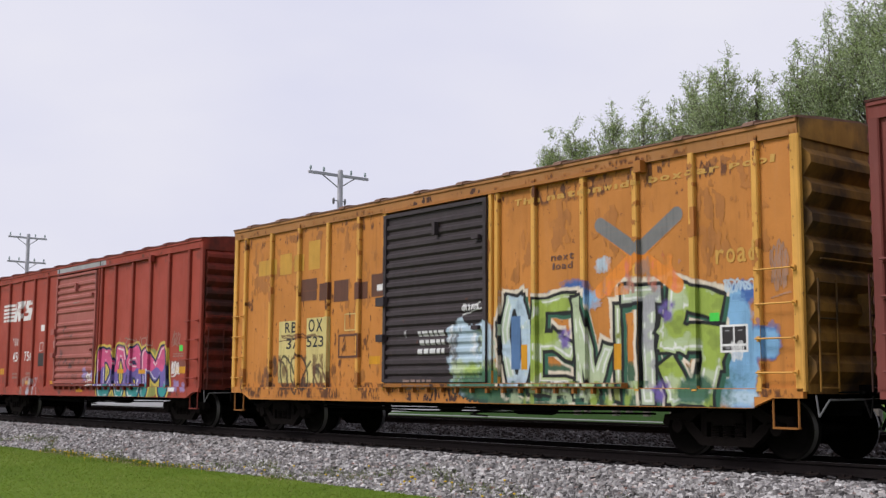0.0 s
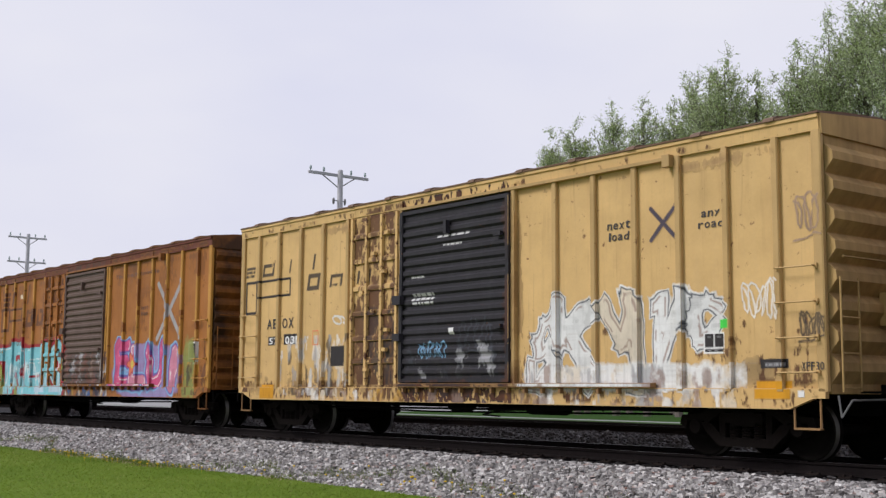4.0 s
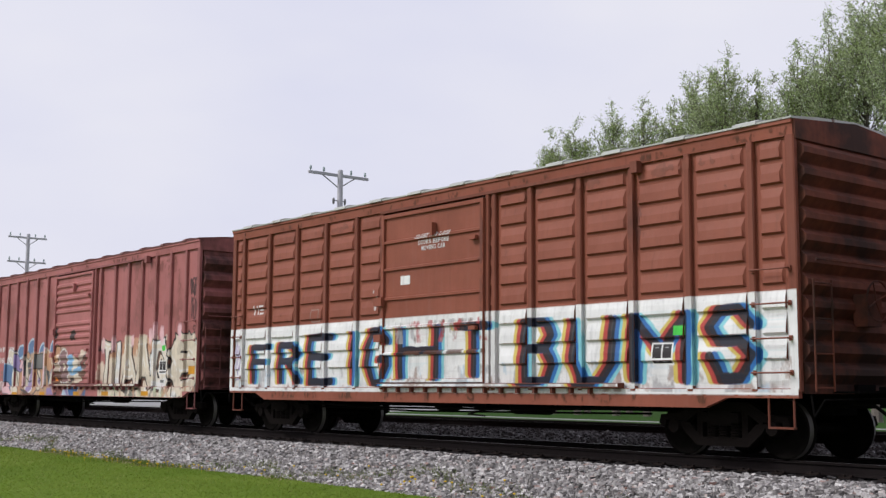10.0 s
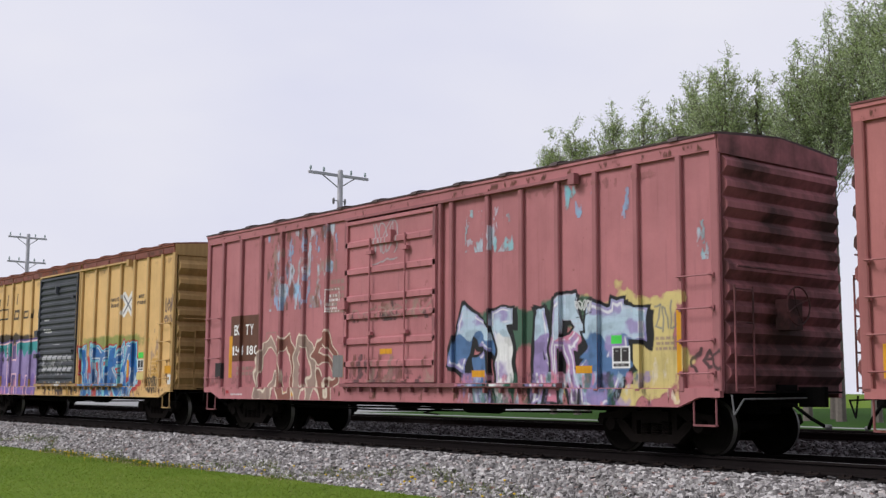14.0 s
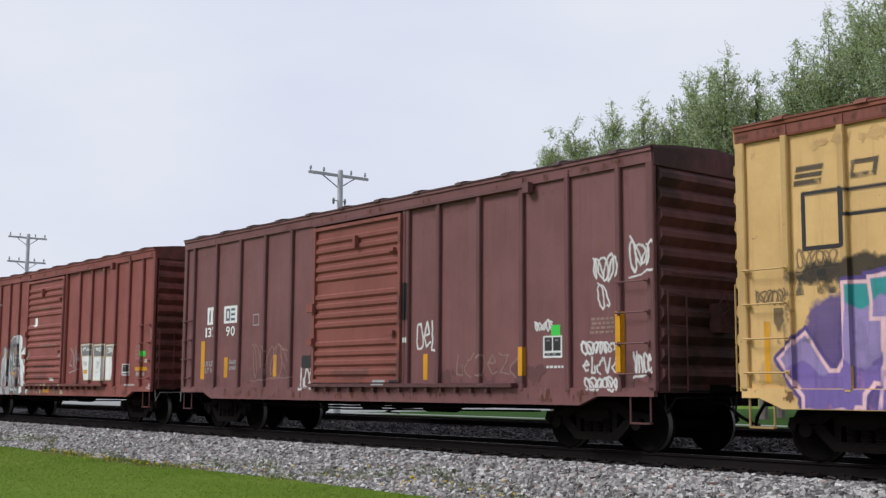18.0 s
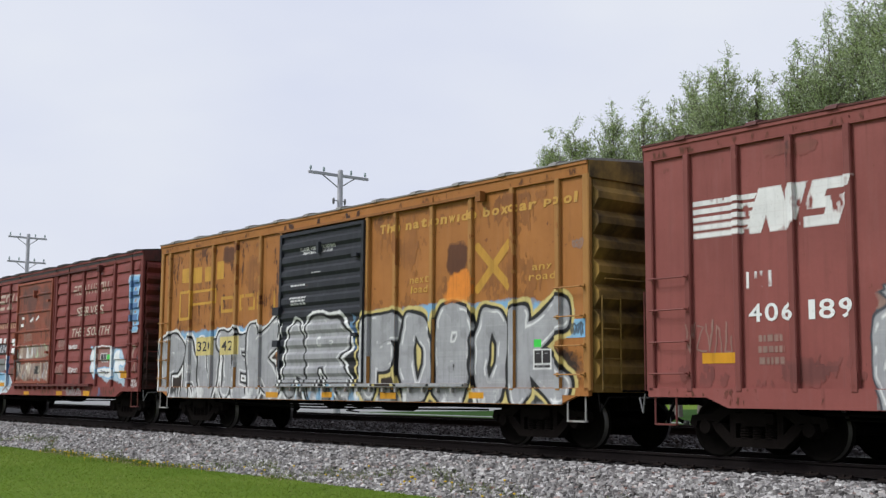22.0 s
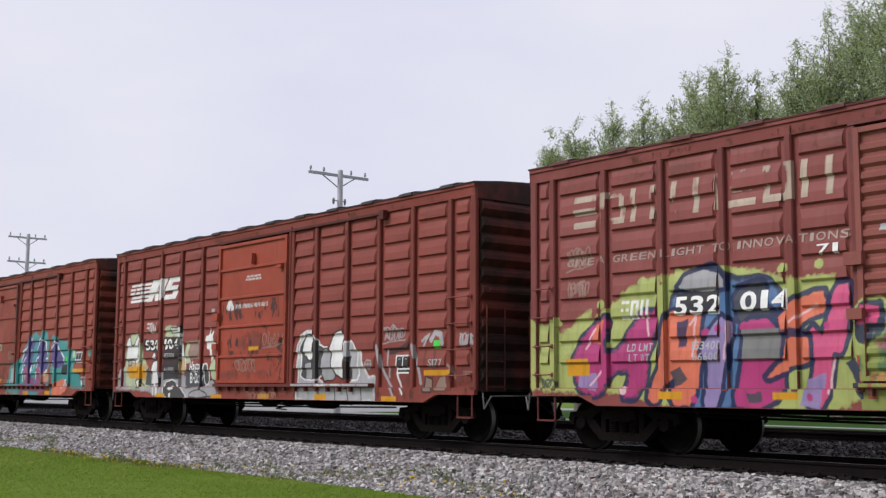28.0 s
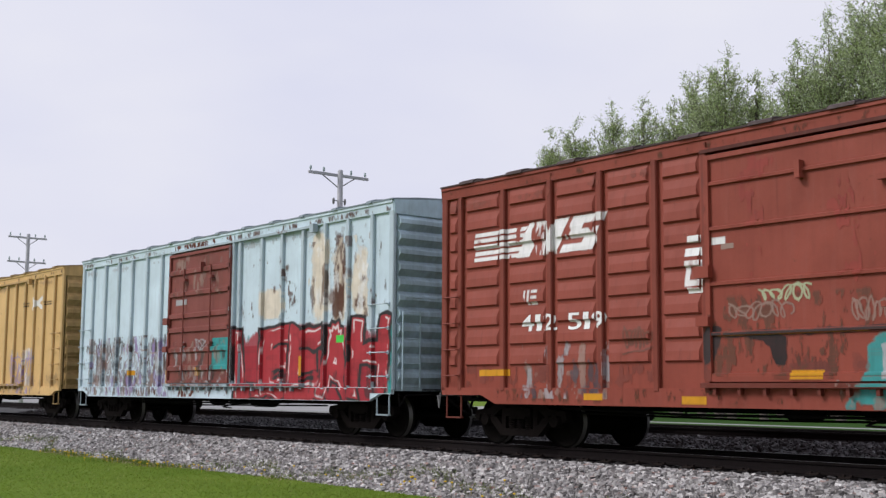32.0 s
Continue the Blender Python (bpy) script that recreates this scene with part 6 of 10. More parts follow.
# orange car with green letters
grime(s1, 0.2, 2.3, 3.2, 4.45, 1, 'brown', 0.4)
grime(s1, 3.2, 2.3, 6.0, 4.45, 2, 'brown', 0.4)
grime(s1, 9.3, 2.3, 12.3, 4.45, 3, 'brown', 0.4)
grime(s1, 12.3, 2.3, 15.2, 4.45, 4, 'brown', 0.4)
rusting(s1, 0.1, 1, 6, 3.2, 5, 0.05, 'rust')
rusting(s1, 0.1, 0.73, 15.3, 1.1, 6, 0.3, 'rust')
rusting(s1, 9.2, 4.0, 15.4, 4.5, 7, 0.25, 'rust')
rusting(s1, 0.1, 4.1, 6, 4.5, 8, 0.15, 'rust')
blob(s1, 10.42, 2.17, 11.65, 2.6, 'sky', seed=11)
blob(s1, 8.01, 0.95, 9.36, 2.14, 'pale_blue', rough=0.35, seed=12)
blob(s1, 8.17, 0.85, 9.42, 1.44, 'lime', rough=0.3, seed=13)
lines(s1, 7.17, 1.6, 7.97, 2.09, 'white', 3, 14)
drips(s1, 6.7, 1.69, 6.82, 2.06, ('white',), 1, seed=15)
tag(s1, 8.45, 2.34, 9.0, 2.48, 'white', 0.025, loops=4, seed=16)
drips(s1, 8.06, 0.97, 9.36, 2.12, ('white', 'pale_blue', 'pale_green', 'slate'), 9, seed=17)
blob(s1, 13.9, 0.85, 14.72, 2.4, 'blue', rough=0.45, seed=18)
blob(s1, 14.55, 1.35, 15.1, 1.9, 'blue', rough=0.5, seed=720)
blob(s1, 13.95, 0.8, 14.66, 2.3, 'sky', rough=0.45, seed=18)
blob(s1, 14.6, 1.42, 15.02, 1.82, 'sky', rough=0.5, seed=720)
blob(s1, 14.1, 0.74, 14.75, 1.0, 'pale_blue', rough=0.5, seed=721)
blob(s1, 10.83, 2.42, 11.47, 2.71, 'blue', rough=0.3, seed=20)
blob(s1, 8.38, 0.65, 14.35, 1.36, 'forest', rough=0.12, seed=21)
letters(s1, ('O', '990900 055594 0090', '00095094', '5059', '0999 7960', '98290506359593702002'), 9.42, 0.72, 14.1, 2.5, ('pale_blue', 'lime', 'pale_green', 'olive', 'silver', 'lime'), edge='black', halo='cream', shade='forest', label='green and white sprayed graffiti letters', rim=0.06, square=True, thick=0.29, wild=0.5, blend='pale_green', seed=22,
        boxes=((9.42, 0.98, 10.13, 2.55), (10.2, 0.9, 11.14, 2.46), (11.16, 0.85, 11.95, 2.40), (11.9, 0.8, 12.26, 2.27), (12.2, 0.76, 13.0, 2.54), (12.96, 0.74, 14.08, 2.53)))
blob(s1, 13.2, 0.72, 14.0, 1.15, 'forest', rough=0.3, seed=701)
bar(s1, 9.65, 1.3, 9.88, 2.2, 'steel_blue', name='graffiti')
for pu, pz in ((10.95, 1.72), (13.1, 2.06), (12.98, 0.88)):
    for du, dz, r in ((0, 0, 0.09), (-0.12, 0.10, 0.045), (-0.03, 0.17, 0.045), (0.08, 0.15, 0.045)):
        blob(s1, pu + du - r, pz + dz - r, pu + du + r, pz + dz + r, 'purple', rough=0.05, seed=702)
drips(s1, 9.51, 0.72, 12.9, 1.1, ('forest', 'black', 'lime', 'pale_green'), 16, seed=23)
cross(s1, 11.75, 2.5, 13.3, 3.55, 'orange', 0.24, top='grey')
blob(s1, 11.63, 2.79, 11.95, 3.05, 'pale_blue', seed=25)
drips(s1, 11.77, 2.42, 13.38, 3.03, ('coral', 'orange', 'dust'), 9, seed=26)
bar(s1, 2.01, 1.08, 2.77, 2.42, 'pale_yellow')
bar(s1, 3.14, 1.08, 4.05, 2.45, 'pale_yellow')
write(s1, 'RB', 2.27, 2.16, 2.75, 2.39, 'black')
write(s1, 'OX', 3.22, 2.15, 3.76, 2.42, 'black')
write(s1, '37', 2.33, 1.81, 2.79, 2.04, 'black')
write(s1, '523', 3.16, 1.83, 3.81, 2.06, 'black')
bar(s1, 1.06, 3.49, 1.86, 3.83, 'ochre')
bar(s1, 2.0, 3.45, 2.48, 3.91, 'ochre')
bar(s1, 2.59, 3.48, 2.99, 3.84, 'ochre')
bar(s1, 3.17, 3.48, 3.61, 4.1, 'ochre')
bar(s1, 2.9, 2.82, 3.51, 3.29, 'brown')
bar(s1, 3.61, 2.8, 4.07, 3.16, 'brown')
bar(s1, 4.17, 2.74, 4.7, 3.18, 'brown')
bar(s1, 4.91, 2.75, 5.38, 3.09, 'brown')
bar(s1, 5.51, 2.77, 6.07, 3.22, 'brown')
tag(s1, 2.04, 2.04, 3.64, 2.11, 'brown', 0.03, loops=2, seed=27)
bar(s1, 5.7, 2.88, 6.03, 3.0, 'white')
write(s1, 'The nationwide boxcar pool', 9.73, 4.09, 15.05, 4.2, 'ochre', slant=0.12, wear=0.25, fat=0.035)
write(s1, 'next|load', 10.63, 2.92, 11.16, 3.18, 'brown', slant=0.1)
write(s1, 'road', 14.01, 2.75, 14.73, 3.03, 'ochre')
bar(s1, 13.88, 1.94, 14.05, 2.06, 'green', name='sticker')
placard(s1, 14.06, 1.49, 14.54, 1.88)
bar(s1, 9.9, 1.29, 10.05, 1.71, 'amber', name='reflector')
bar(s1, 12.02, 1.27, 12.17, 1.67, 'amber', name='reflector')
bar(s1, 5.46, 1.44, 5.84, 1.6, 'amber', name='reflector')
frame_box(s1, 4.59, 2.14, 4.96, 2.47, 'pale_yellow')
tag(s1, 1.95, 0.71, 3.47, 1.86, 'black', 0.06, loops=2, seed=28)
tag(s1, 3.35, 0.94, 3.98, 1.52, 'brown', 0.06, loops=1, seed=29)
frame_box(s1, 4.38, 1.6, 5.13, 2.04, 'brown', 0.05)
drips(s1, 1.16, 0.93, 4.29, 1.69, ('brown', 'dark', 'rust'), 8, seed=30)
tag(s1, 14.13, 2.32, 14.72, 2.54, 'pale_blue', 0.03, seed=31)
tag(s1, 14.94, 2.27, 15.25, 3.02, 'dust', 0.02, seed=32)
tag(s1, 14.25, 1.36, 14.45, 1.67, 'white', 0.02, seed=33)
lines(s1, 6.71, 0.95, 7.65, 1.18, 'dust', 2, 34)
# red car with pink, purple and teal letters
grime(s2, 6, 0.73, 9.5, 1.2, 35, 'dark', 0.5)
bar(s2, 5.9, 4.43, 9.6, 4.56, 'silver', name='chord_patch')
emblem(s2, 1.03, 3.11, 3.67, 3.76)
blocks(s2, 2.08, 2.32, 2.58, 2.56, 'white', '||', seed=36)
write(s2, '450', 2.11, 1.79, 2.81, 2.1, 'white')
write(s2, '756', 3.19, 1.8, 3.87, 2.1, 'white')
bar(s2, 4.42, 1.62, 5.03, 2.03, 'dark')
bar(s2, 4.58, 2.72, 4.87, 2.91, 'white')
drips(s2, 5.68, 2.14, 6.01, 2.92, ('white', 'white', 'dust'), 5, seed=37)
frame_box(s2, 4.53, 2.1, 4.81, 2.35, 'white')
lines(s2, 2.08, 1.24, 2.58, 1.47, 'dust', 2, 38)
lines(s2, 3.37, 1.25, 3.89, 1.48, 'dust', 2, 39)
drips(s2, 6.45, 1.53, 6.83, 2.1, ('dark', 'slate'), 3, seed=40)
drips(s2, 7.13, 1.52, 7.44, 2.13, ('dark', 'slate'), 3, seed=41)
drips(s2, 6.56, 2.43, 7.42, 2.81, ('dark', 'faded_red'), 4, seed=42)
drips(s2, 6.13, 1.64, 9.21, 1.82, ('dark', 'brown', 'faded_red'), 7, seed=43)
lines(s2, 7.41, 3.43, 7.9, 3.52, 'dust', 1, 44)
tag(s2, 8.62, 1.03, 9.18, 1.45, 'white', 0.03, seed=45)
blob(s2, 8.31, 1.15, 8.59, 1.54, 'lilac', seed=46)
blob(s2, 8.92, 1.24, 9.14, 1.44, 'lilac', seed=47)
blob(s2, 13.68, 1.37, 14.8, 1.65, 'faded_red', seed=48)
blob(s2, 13.94, 0.85, 14.33, 1.16, 'lilac', seed=49)
blob(s2, 14.46, 0.86, 14.74, 1.09, 'lilac', seed=50)
blob(s2, 9.35, 0.65, 13.58, 2.01, 'olive', rough=0.1, seed=51)
letters(s2, 'DOSM', 9.35, 0.67, 13.58, 2.01, ('teal',), edge='navy', halo='yellow', label='pink, purple and teal sprayed graffiti letters', rim=0.065, weights=[1, 0.8, 0.95, 1.4], thick=0.31, wild=0.6, bands=[(0.24, 'purple'), (0.57, 'pink')], seed=52)
bar(s2, 14.26, 1.88, 14.45, 2.03, 'green', name='sticker')
bar(s2, 14.07, 1.32, 14.75, 1.49, 'amber', name='reflector')
bar(s2, 10.52, 1.35, 10.94, 1.46, 'amber', name='reflector')
bar(s2, 11.89, 1.33, 12.33, 1.44, 'amber', name='reflector')
bar(s2, 0.94, 1.38, 1.32, 1.58, 'amber', name='reflector')
bar(s2, 3.37, 1.05, 3.84, 1.17, 'amber', name='reflector')
bar(s2, 5.53, 1.05, 5.96, 1.16, 'amber', name='reflector')
bar(s2, 7.76, 0.83, 8.25, 0.94, 'amber', name='reflector')
tag(s2, 13.85, 1.29, 14.3, 1.63, 'white', 0.03, seed=53)
tag(s2, 13.82, 2.0, 14.29, 2.36, 'dust', 0.03, seed=54)
bar(s2, 13.79, 0.87, 14.14, 0.97, 'white')
lines(s2, 13.92, 1.74, 14.49, 1.86, 'dust', 2, 55)
tag(s2, 10.52, 2.06, 12.74, 2.3, 'dust', 0.03, loops=6, seed=56)
drips(s2, 2.95, 0.72, 4.62, 1.28, ('silver', 'dust', 'pale_blue'), 8, seed=57)
# tan car with white letters
rusting(s3, 4.55, 1, 6.2, 4.42, 58, 1.2, 'rust')
rusting(s3, 4.9, 1, 6.2, 2.6, 59, 0.9, 'dark')
grime(s3, 4.55, 1, 6.2, 4.4, 60, 'brown', 0.5)
rusting(s3, 0.1, 0.73, 15.3, 1.15, 61, 0.45, 'rust')
grime(s3, 5.9, 1, 6.5, 4.4, 62, 'black', 0.9)
grime(s3, 9.1, 0.9, 9.7, 4.3, 63, 'rust', 0.9)
grime(s3, 0.1, 0.73, 9.6, 1.2, 64, 'rust', 0.8)
rusting(s3, 9.4, 1, 15.3, 2.0, 65, 0.14, 'rust')
rusting(s3, 4.0, 4.3, 9.6, 4.57, 66, 0.5, 'rust')
rusting(s3, 6.2, 0.75, 9.4, 1.0, 67, 0.6, 'rust')
blocks(s3, 0.15, 3.48, 0.54, 3.72, 'dark', '=', wear=0, seed=631, lean=0.2)
blocks(s3, 0.9, 3.46, 1.38, 3.74, 'dark', 'o', wear=0, seed=632, lean=0.2)
blocks(s3, 1.98, 3.48, 2.16, 3.77, 'dark', 't', wear=0, seed=633, lean=0.2)
blocks(s3, 2.9, 3.48, 3.14, 3.81, 'dark', 't', wear=0, seed=634, lean=0.2)
blocks(s3, 2.78, 3.04, 3.25, 3.39, 'dark', 'o', wear=0, seed=635, lean=0.2)
blocks(s3, 3.66, 3.06, 4.11, 3.32, 'dark', 'o', wear=0, seed=636, lean=0.2)
blocks(s3, 4.7, 3.06, 5.16, 3.32, 'dark', '|', wear=0, seed=637, lean=0.2)
frame_box(s3, 0.2, 2.66, 0.75, 3.36, 'dark', 0.06)
frame_box(s3, 0.77, 3.0, 2.1, 3.36, 'dark', 0.05)
write(s3, 'AB OX', 1.16, 2.27, 2.28, 2.49, 'dark')
bar(s3, 1.22, 1.91, 1.63, 2.1, 'dark')
bar(s3, 1.88, 1.91, 2.52, 2.14, 'dark')
write(s3, '52', 1.27, 1.93, 1.61, 2.07, 'white')
write(s3, '031', 1.95, 1.92, 2.45, 2.09, 'white')
write(s3, 'next|load', 11.57, 3.27, 12.05, 3.58, 'dark', slant=0.1)
write(s3, 'any|road', 13.37, 3.29, 13.82, 3.57, 'dark', slant=0.1)
cross(s3, 12.47, 3.21, 12.95, 3.69, 'navy', 0.07)
drips(s3, 1.76, 0.81, 4.6, 2.07, ('white', 'white', 'cream', 'dark', 'silver'), 22, seed=75)
bar(s3, 3.75, 1.42, 4.28, 1.83, 'dark')
letters(s3, ('S', '090599 4590 05', '09549990 50', '0929503099 4540', 'C'), 9.85, 1.05, 13.8, 2.35, ('white', 'white', 'cream'), edge='slate', halo='white', label='white sprayed graffiti letters', rim=0.022, thick=0.36, square=True, wild=1.3, shine='dust', seed=76,
        boxes=((9.78, 0.95, 10.48, 2.2), (10.4, 0.95, 11.36, 2.38), (11.4, 1.0, 12.25, 2.43), (12.35, 1.0, 13.1, 2.36), (13.1, 1.55, 13.75, 2.28)))
blob(s3, 9.85, 0.96, 13.92, 1.36, 'white', rough=0.3, seed=77)
drips(s3, 9.81, 0.66, 14.02, 1.36, ('white', 'white', 'cream', 'silver', 'dust'), 30, seed=78)
drips(s3, 2.47, 0.63, 5.37, 0.94, ('white', 'cream', 'dust'), 9, seed=79)
drips(s3, 5.18, 0.67, 10.15, 0.96, ('ochre', 'brown', 'ochre', 'dust'), 14, seed=80)
lines(s3, 7.32, 3.73, 8.29, 3.79, 'white', 1, 81)
lines(s3, 7.52, 3.57, 8.07, 3.62, 'white', 1, 82)
lines(s3, 6.57, 3.03, 6.99, 3.09, 'white', 1, 83)
lines(s3, 6.62, 2.52, 7.3, 2.76, 'white', 3, 84)
tag(s3, 6.84, 1.49, 7.72, 1.84, 'sky', 0.03, seed=85)
tag(s3, 8.04, 1.65, 8.96, 2.2, 'slate', 0.03, seed=86)
bar(s3, 7.75, 1.94, 7.89, 2.06, 'white')
drips(s3, 6.46, 1.14, 9.03, 1.82, ('slate', 'silver', 'dark'), 9, seed=87)
bar(s3, 13.73, 1.83, 13.91, 1.96, 'green', name='sticker')
placard(s3, 13.43, 1.48, 13.81, 1.78)
bar(s3, 14.33, 0.85, 14.9, 1.09, 'amber', name='reflector')
bar(s3, 0.98, 0.74, 1.58, 1.04, 'amber', name='reflector')
bar(s3, 14.4, 1.26, 14.85, 1.39, 'dark')
lines(s3, 14.46, 1.29, 14.8, 1.36, 'silver', 1, 88)
tag(s3, 15.03, 1.64, 15.52, 2.03, 'dark', 0.035, loops=4, seed=89)
write(s3, 'XFF 30A', 15.06, 1.23, 15.5, 1.34, 'dark')
tag(s3, 14.99, 3.01, 15.45, 3.68, 'dust', 0.03, loops=2, seed=90)
tag(s3, 14.11, 1.91, 14.82, 2.53, 'white', 0.025, loops=4, seed=91)
bar(s3, 15.02, 0.81, 15.12, 0.96, 'white')
frame_box(s3, 3.05, 1.88, 3.26, 2.17, 'coral')
tag(s3, 3.83, 2.24, 4.2, 2.49, 'white', 0.04, loops=1, seed=92)
# rusty orange car with blue and pink letters
grime(s4, 0.2, 2.3, 3.2, 4.45, 93, 'rust', 0.55)
grime(s4, 3.2, 2.3, 6.0, 4.45, 94, 'rust', 0.55)
grime(s4, 9.3, 2.3, 12.3, 4.45, 95, 'rust', 0.55)
grime(s4, 12.3, 2.3, 15.2, 4.45, 96, 'rust', 0.55)
rusting(s4, 4.5, 1, 6.3, 4.42, 97, 0.55, 'rust')
rusting(s4, 0.1, 2.3, 4.5, 4.4, 98, 0.04, 'rust')
rusting(s4, 9.4, 0.75, 15.3, 2.2, 99, 0.08, 'rust')
rusting(s4, 0, 4.42, 15.4, 4.57, 100, 0.7, 'rust')
blob(s4, 0.36, 0.59, 6.27, 2.0, 'lime', rough=0.25, seed=101)
blob(s4, 0.36, 0.59, 6.33, 1.41, 'olive', rough=0.2, seed=102)
letters(s4, ('T', 'R', 'E', '0009 04277998 3590'), 0.35, 0.72, 6.26, 2.4, ('cyan', 'cyan'), edge='crimson', halo='crimson', shade='red', label='turquoise sprayed graffiti letters', rim=0.06, square=True, thick=0.28, wild=0.6, seed=103,
        boxes=((0.35, 0.74, 1.9, 2.3), (1.52, 0.72, 2.86, 2.42), (2.8, 0.78, 4.5, 2.22), (4.36, 0.76, 6.26, 2.36)))
bar(s4, 2.6, 0.74, 6.1, 0.99, 'cyan', name='graffiti')
drips(s4, 0.51, 0.72, 6.2, 1.77, ('pale_blue', 'white', 'cyan'), 10, seed=104)
bar(s4, 2.29, 1.58, 2.53, 1.78, 'dark')
lines(s4, 3.0, 1.58, 3.32, 1.71, 'slate', 2, 105)
bar(s4, 5.12, 0.82, 6.09, 1.01, 'pale_blue')
bar(s4, 3.88, 0.81, 4.7, 1.0, 'pale_blue')
blob(s4, 0.51, 0.61, 0.98, 1.16, 'olive', seed=106)
tag(s4, 0.51, 0.72, 0.93, 0.94, 'black', 0.02, loops=3, seed=107)
write(s4, 'AB OX', 1.16, 2.31, 2.48, 2.5, 'brown')
frame_box(s4, 0.4, 2.85, 1.1, 3.55, 'brown', 0.1)
frame_box(s4, 1.15, 3.15, 2.3, 3.52, 'brown', 0.07)
blocks(s4, 0.46, 3.66, 1.1, 4.11, 'brown', '=', wear=0, seed=641, lean=0.2)
blocks(s4, 1.31, 3.63, 1.66, 4.09, 'brown', 'o', wear=0, seed=642, lean=0.2)
blocks(s4, 2.58, 3.63, 2.99, 4.27, 'brown', 't', wear=0, seed=643, lean=0.2)
blocks(s4, 2.66, 2.9, 3.5, 3.46, 'brown', 'o', wear=0, seed=644, lean=0.2)
blocks(s4, 3.66, 2.9, 4.16, 3.44, 'brown', 'o', wear=0, seed=645, lean=0.2)
blocks(s4, 4.24, 2.9, 5.01, 3.4, 'brown', '|', wear=0, seed=646, lean=0.2)
drips(s4, 2.82, 3.02, 5.13, 3.29, ('dark', 'brown'), 7, seed=111)
bar(s4, 2.12, 3.85, 2.46, 3.98, 'cream')
drips(s4, 6.39, 1.05, 9.46, 1.99, ('dark', 'dust', 'slate', 'brown', 'silver', 'faded_red'), 26, seed=112)
drips(s4, 6.32, 0.65, 9.53, 1.05, ('slate', 'white', 'navy', 'blue', 'ochre'), 22, seed=113)
lines(s4, 9.17, 1.38, 9.44, 1.44, 'white', 1, 114)
write(s4, 'The nationwide', 9.73, 3.97, 12.5, 4.08, 'brown', slant=0.1)
write(s4, 'next|load', 11.46, 2.88, 11.89, 3.15, 'brown')
blob(s4, 9.83, 0.65, 13.95, 2.11, 'lilac', rough=0.12, seed=115)
letters(s4, 'ELUI', 9.92, 0.9, 13.95, 2.07, ('pink', 'rose', 'pink', 'rose'), edge='purple', halo='sky', label='pink sprayed graffiti letters', rim=0.05, seed=116)
cross(s4, 12.48, 2.23, 13.84, 3.66, 'silver', 0.14)
placard(s4, 14.3, 1.54, 14.83, 2.09)
blob(s4, 14.05, 0.71, 14.77, 2.16, 'olive', seed=117)
drips(s4, 14.11, 0.78, 15.59, 1.59, ('ochre', 'dark', 'brown'), 6, seed=118)
daisy(s4, 11.02, 1.59, 0.36, 'coral', 'yellow')
# maroon car with cream letters
write(s5, 'BKTY', 1.02, 2.19, 1.72, 2.37, 'white')
write(s5, '154', 1.19, 1.86, 1.62, 2.05, 'white')
write(s5, '297', 1.98, 1.84, 2.46, 2.02, 'white')
lines(s5, 1.35, 1.43, 2.3, 1.56, 'dust', 2, 119)
frame_box(s5, 5.42, 3.12, 5.87, 3.26, 'white')
fill(s5, (2.43, 1.12, 5.86, 2.93), '04061728374948595857687977869694927200', 'grey_green')
fill(s5, (2.49, 0.7, 3.31, 1.17), '01275990', 'grey_green')
fill(s5, (3.04, 0.7, 6.16, 1.23), '040739688899913011', 'sand')
fill(s5, (2.67, 1.21, 3.38, 2.48), '00185987848190', 'cream', edge='slate', label='cream and brown sprayed graffiti letter')
fill(s5, (2.71, 1.84, 3.19, 2.36), '031879968230', 'sand')
fill(s5, (2.68, 2.48, 3.06, 2.89), '000538457990', 'cream')
fill(s5, (3.51, 1.21, 4.52, 2.62), '000829373554697999968570', 'cream', edge='slate', label='cream and brown sprayed graffiti letter')
fill(s5, (3.55, 1.86, 3.84, 2.42), '0539889230', 'sand')
fill(s5, (3.81, 1.94, 4.06, 2.52), '07799031', 'faded_red', edge='slate')
fill(s5, (4.54, 1.99, 5.0, 2.74), '0116699990', 'cream', edge='slate', label='cream and brown sprayed graffiti letter')
fill(s5, (4.56, 2.04, 4.81, 2.58), '00268990', 'faded_red')
fill(s5, (5.01, 1.89, 5.55, 2.66), '01083978969130', 'cream', edge='slate', label='cream and brown sprayed graffiti letter')
fill(s5, (5.24, 1.94, 5.52, 2.4), '00089991', 'sand')
fill(s5, (4.38, 1.2, 5.04, 2.02), '09999000', 'faded_red')
fill(s5, (4.54, 1.47, 4.83, 1.64), '08999100', 'grey')
fill(s5, (5.23, 1.5, 5.86, 1.91), '09999100', 'grey', edge='dark')
fill(s5, (5.22, 1.19, 6.06, 1.53), '07999001', 'sand')
fill(s5, (5.42, 1.22, 5.86, 1.49), '08899061', 'slate', edge='cream')
fill(s5, (5.52, 0.72, 5.87, 1.1), '09999000', 'faded_red')
fill(s5, (2.74, 1.17, 3.01, 1.43), '05799220', 'slate')
fill(s5, (2.74, 1.46, 2.91, 1.86), '09699150', 'slate')
fill(s5, (3.35, 1.46, 3.69, 1.65), '58899005', 'slate')
fill(s5, (3.92, 1.34, 4.11, 1.57), '07999021', 'slate')
fill(s5, (3.87, 1.82, 4.12, 1.97), '099000', 'slate')
fill(s5, (3.18, 0.7, 3.66, 0.98), '0449978250', 'slate')
fill(s5, (3.66, 0.7, 4.19, 0.96), '02285990', 'slate')
fill(s5, (4.7, 1.01, 4.94, 1.17), '089910', 'slate')
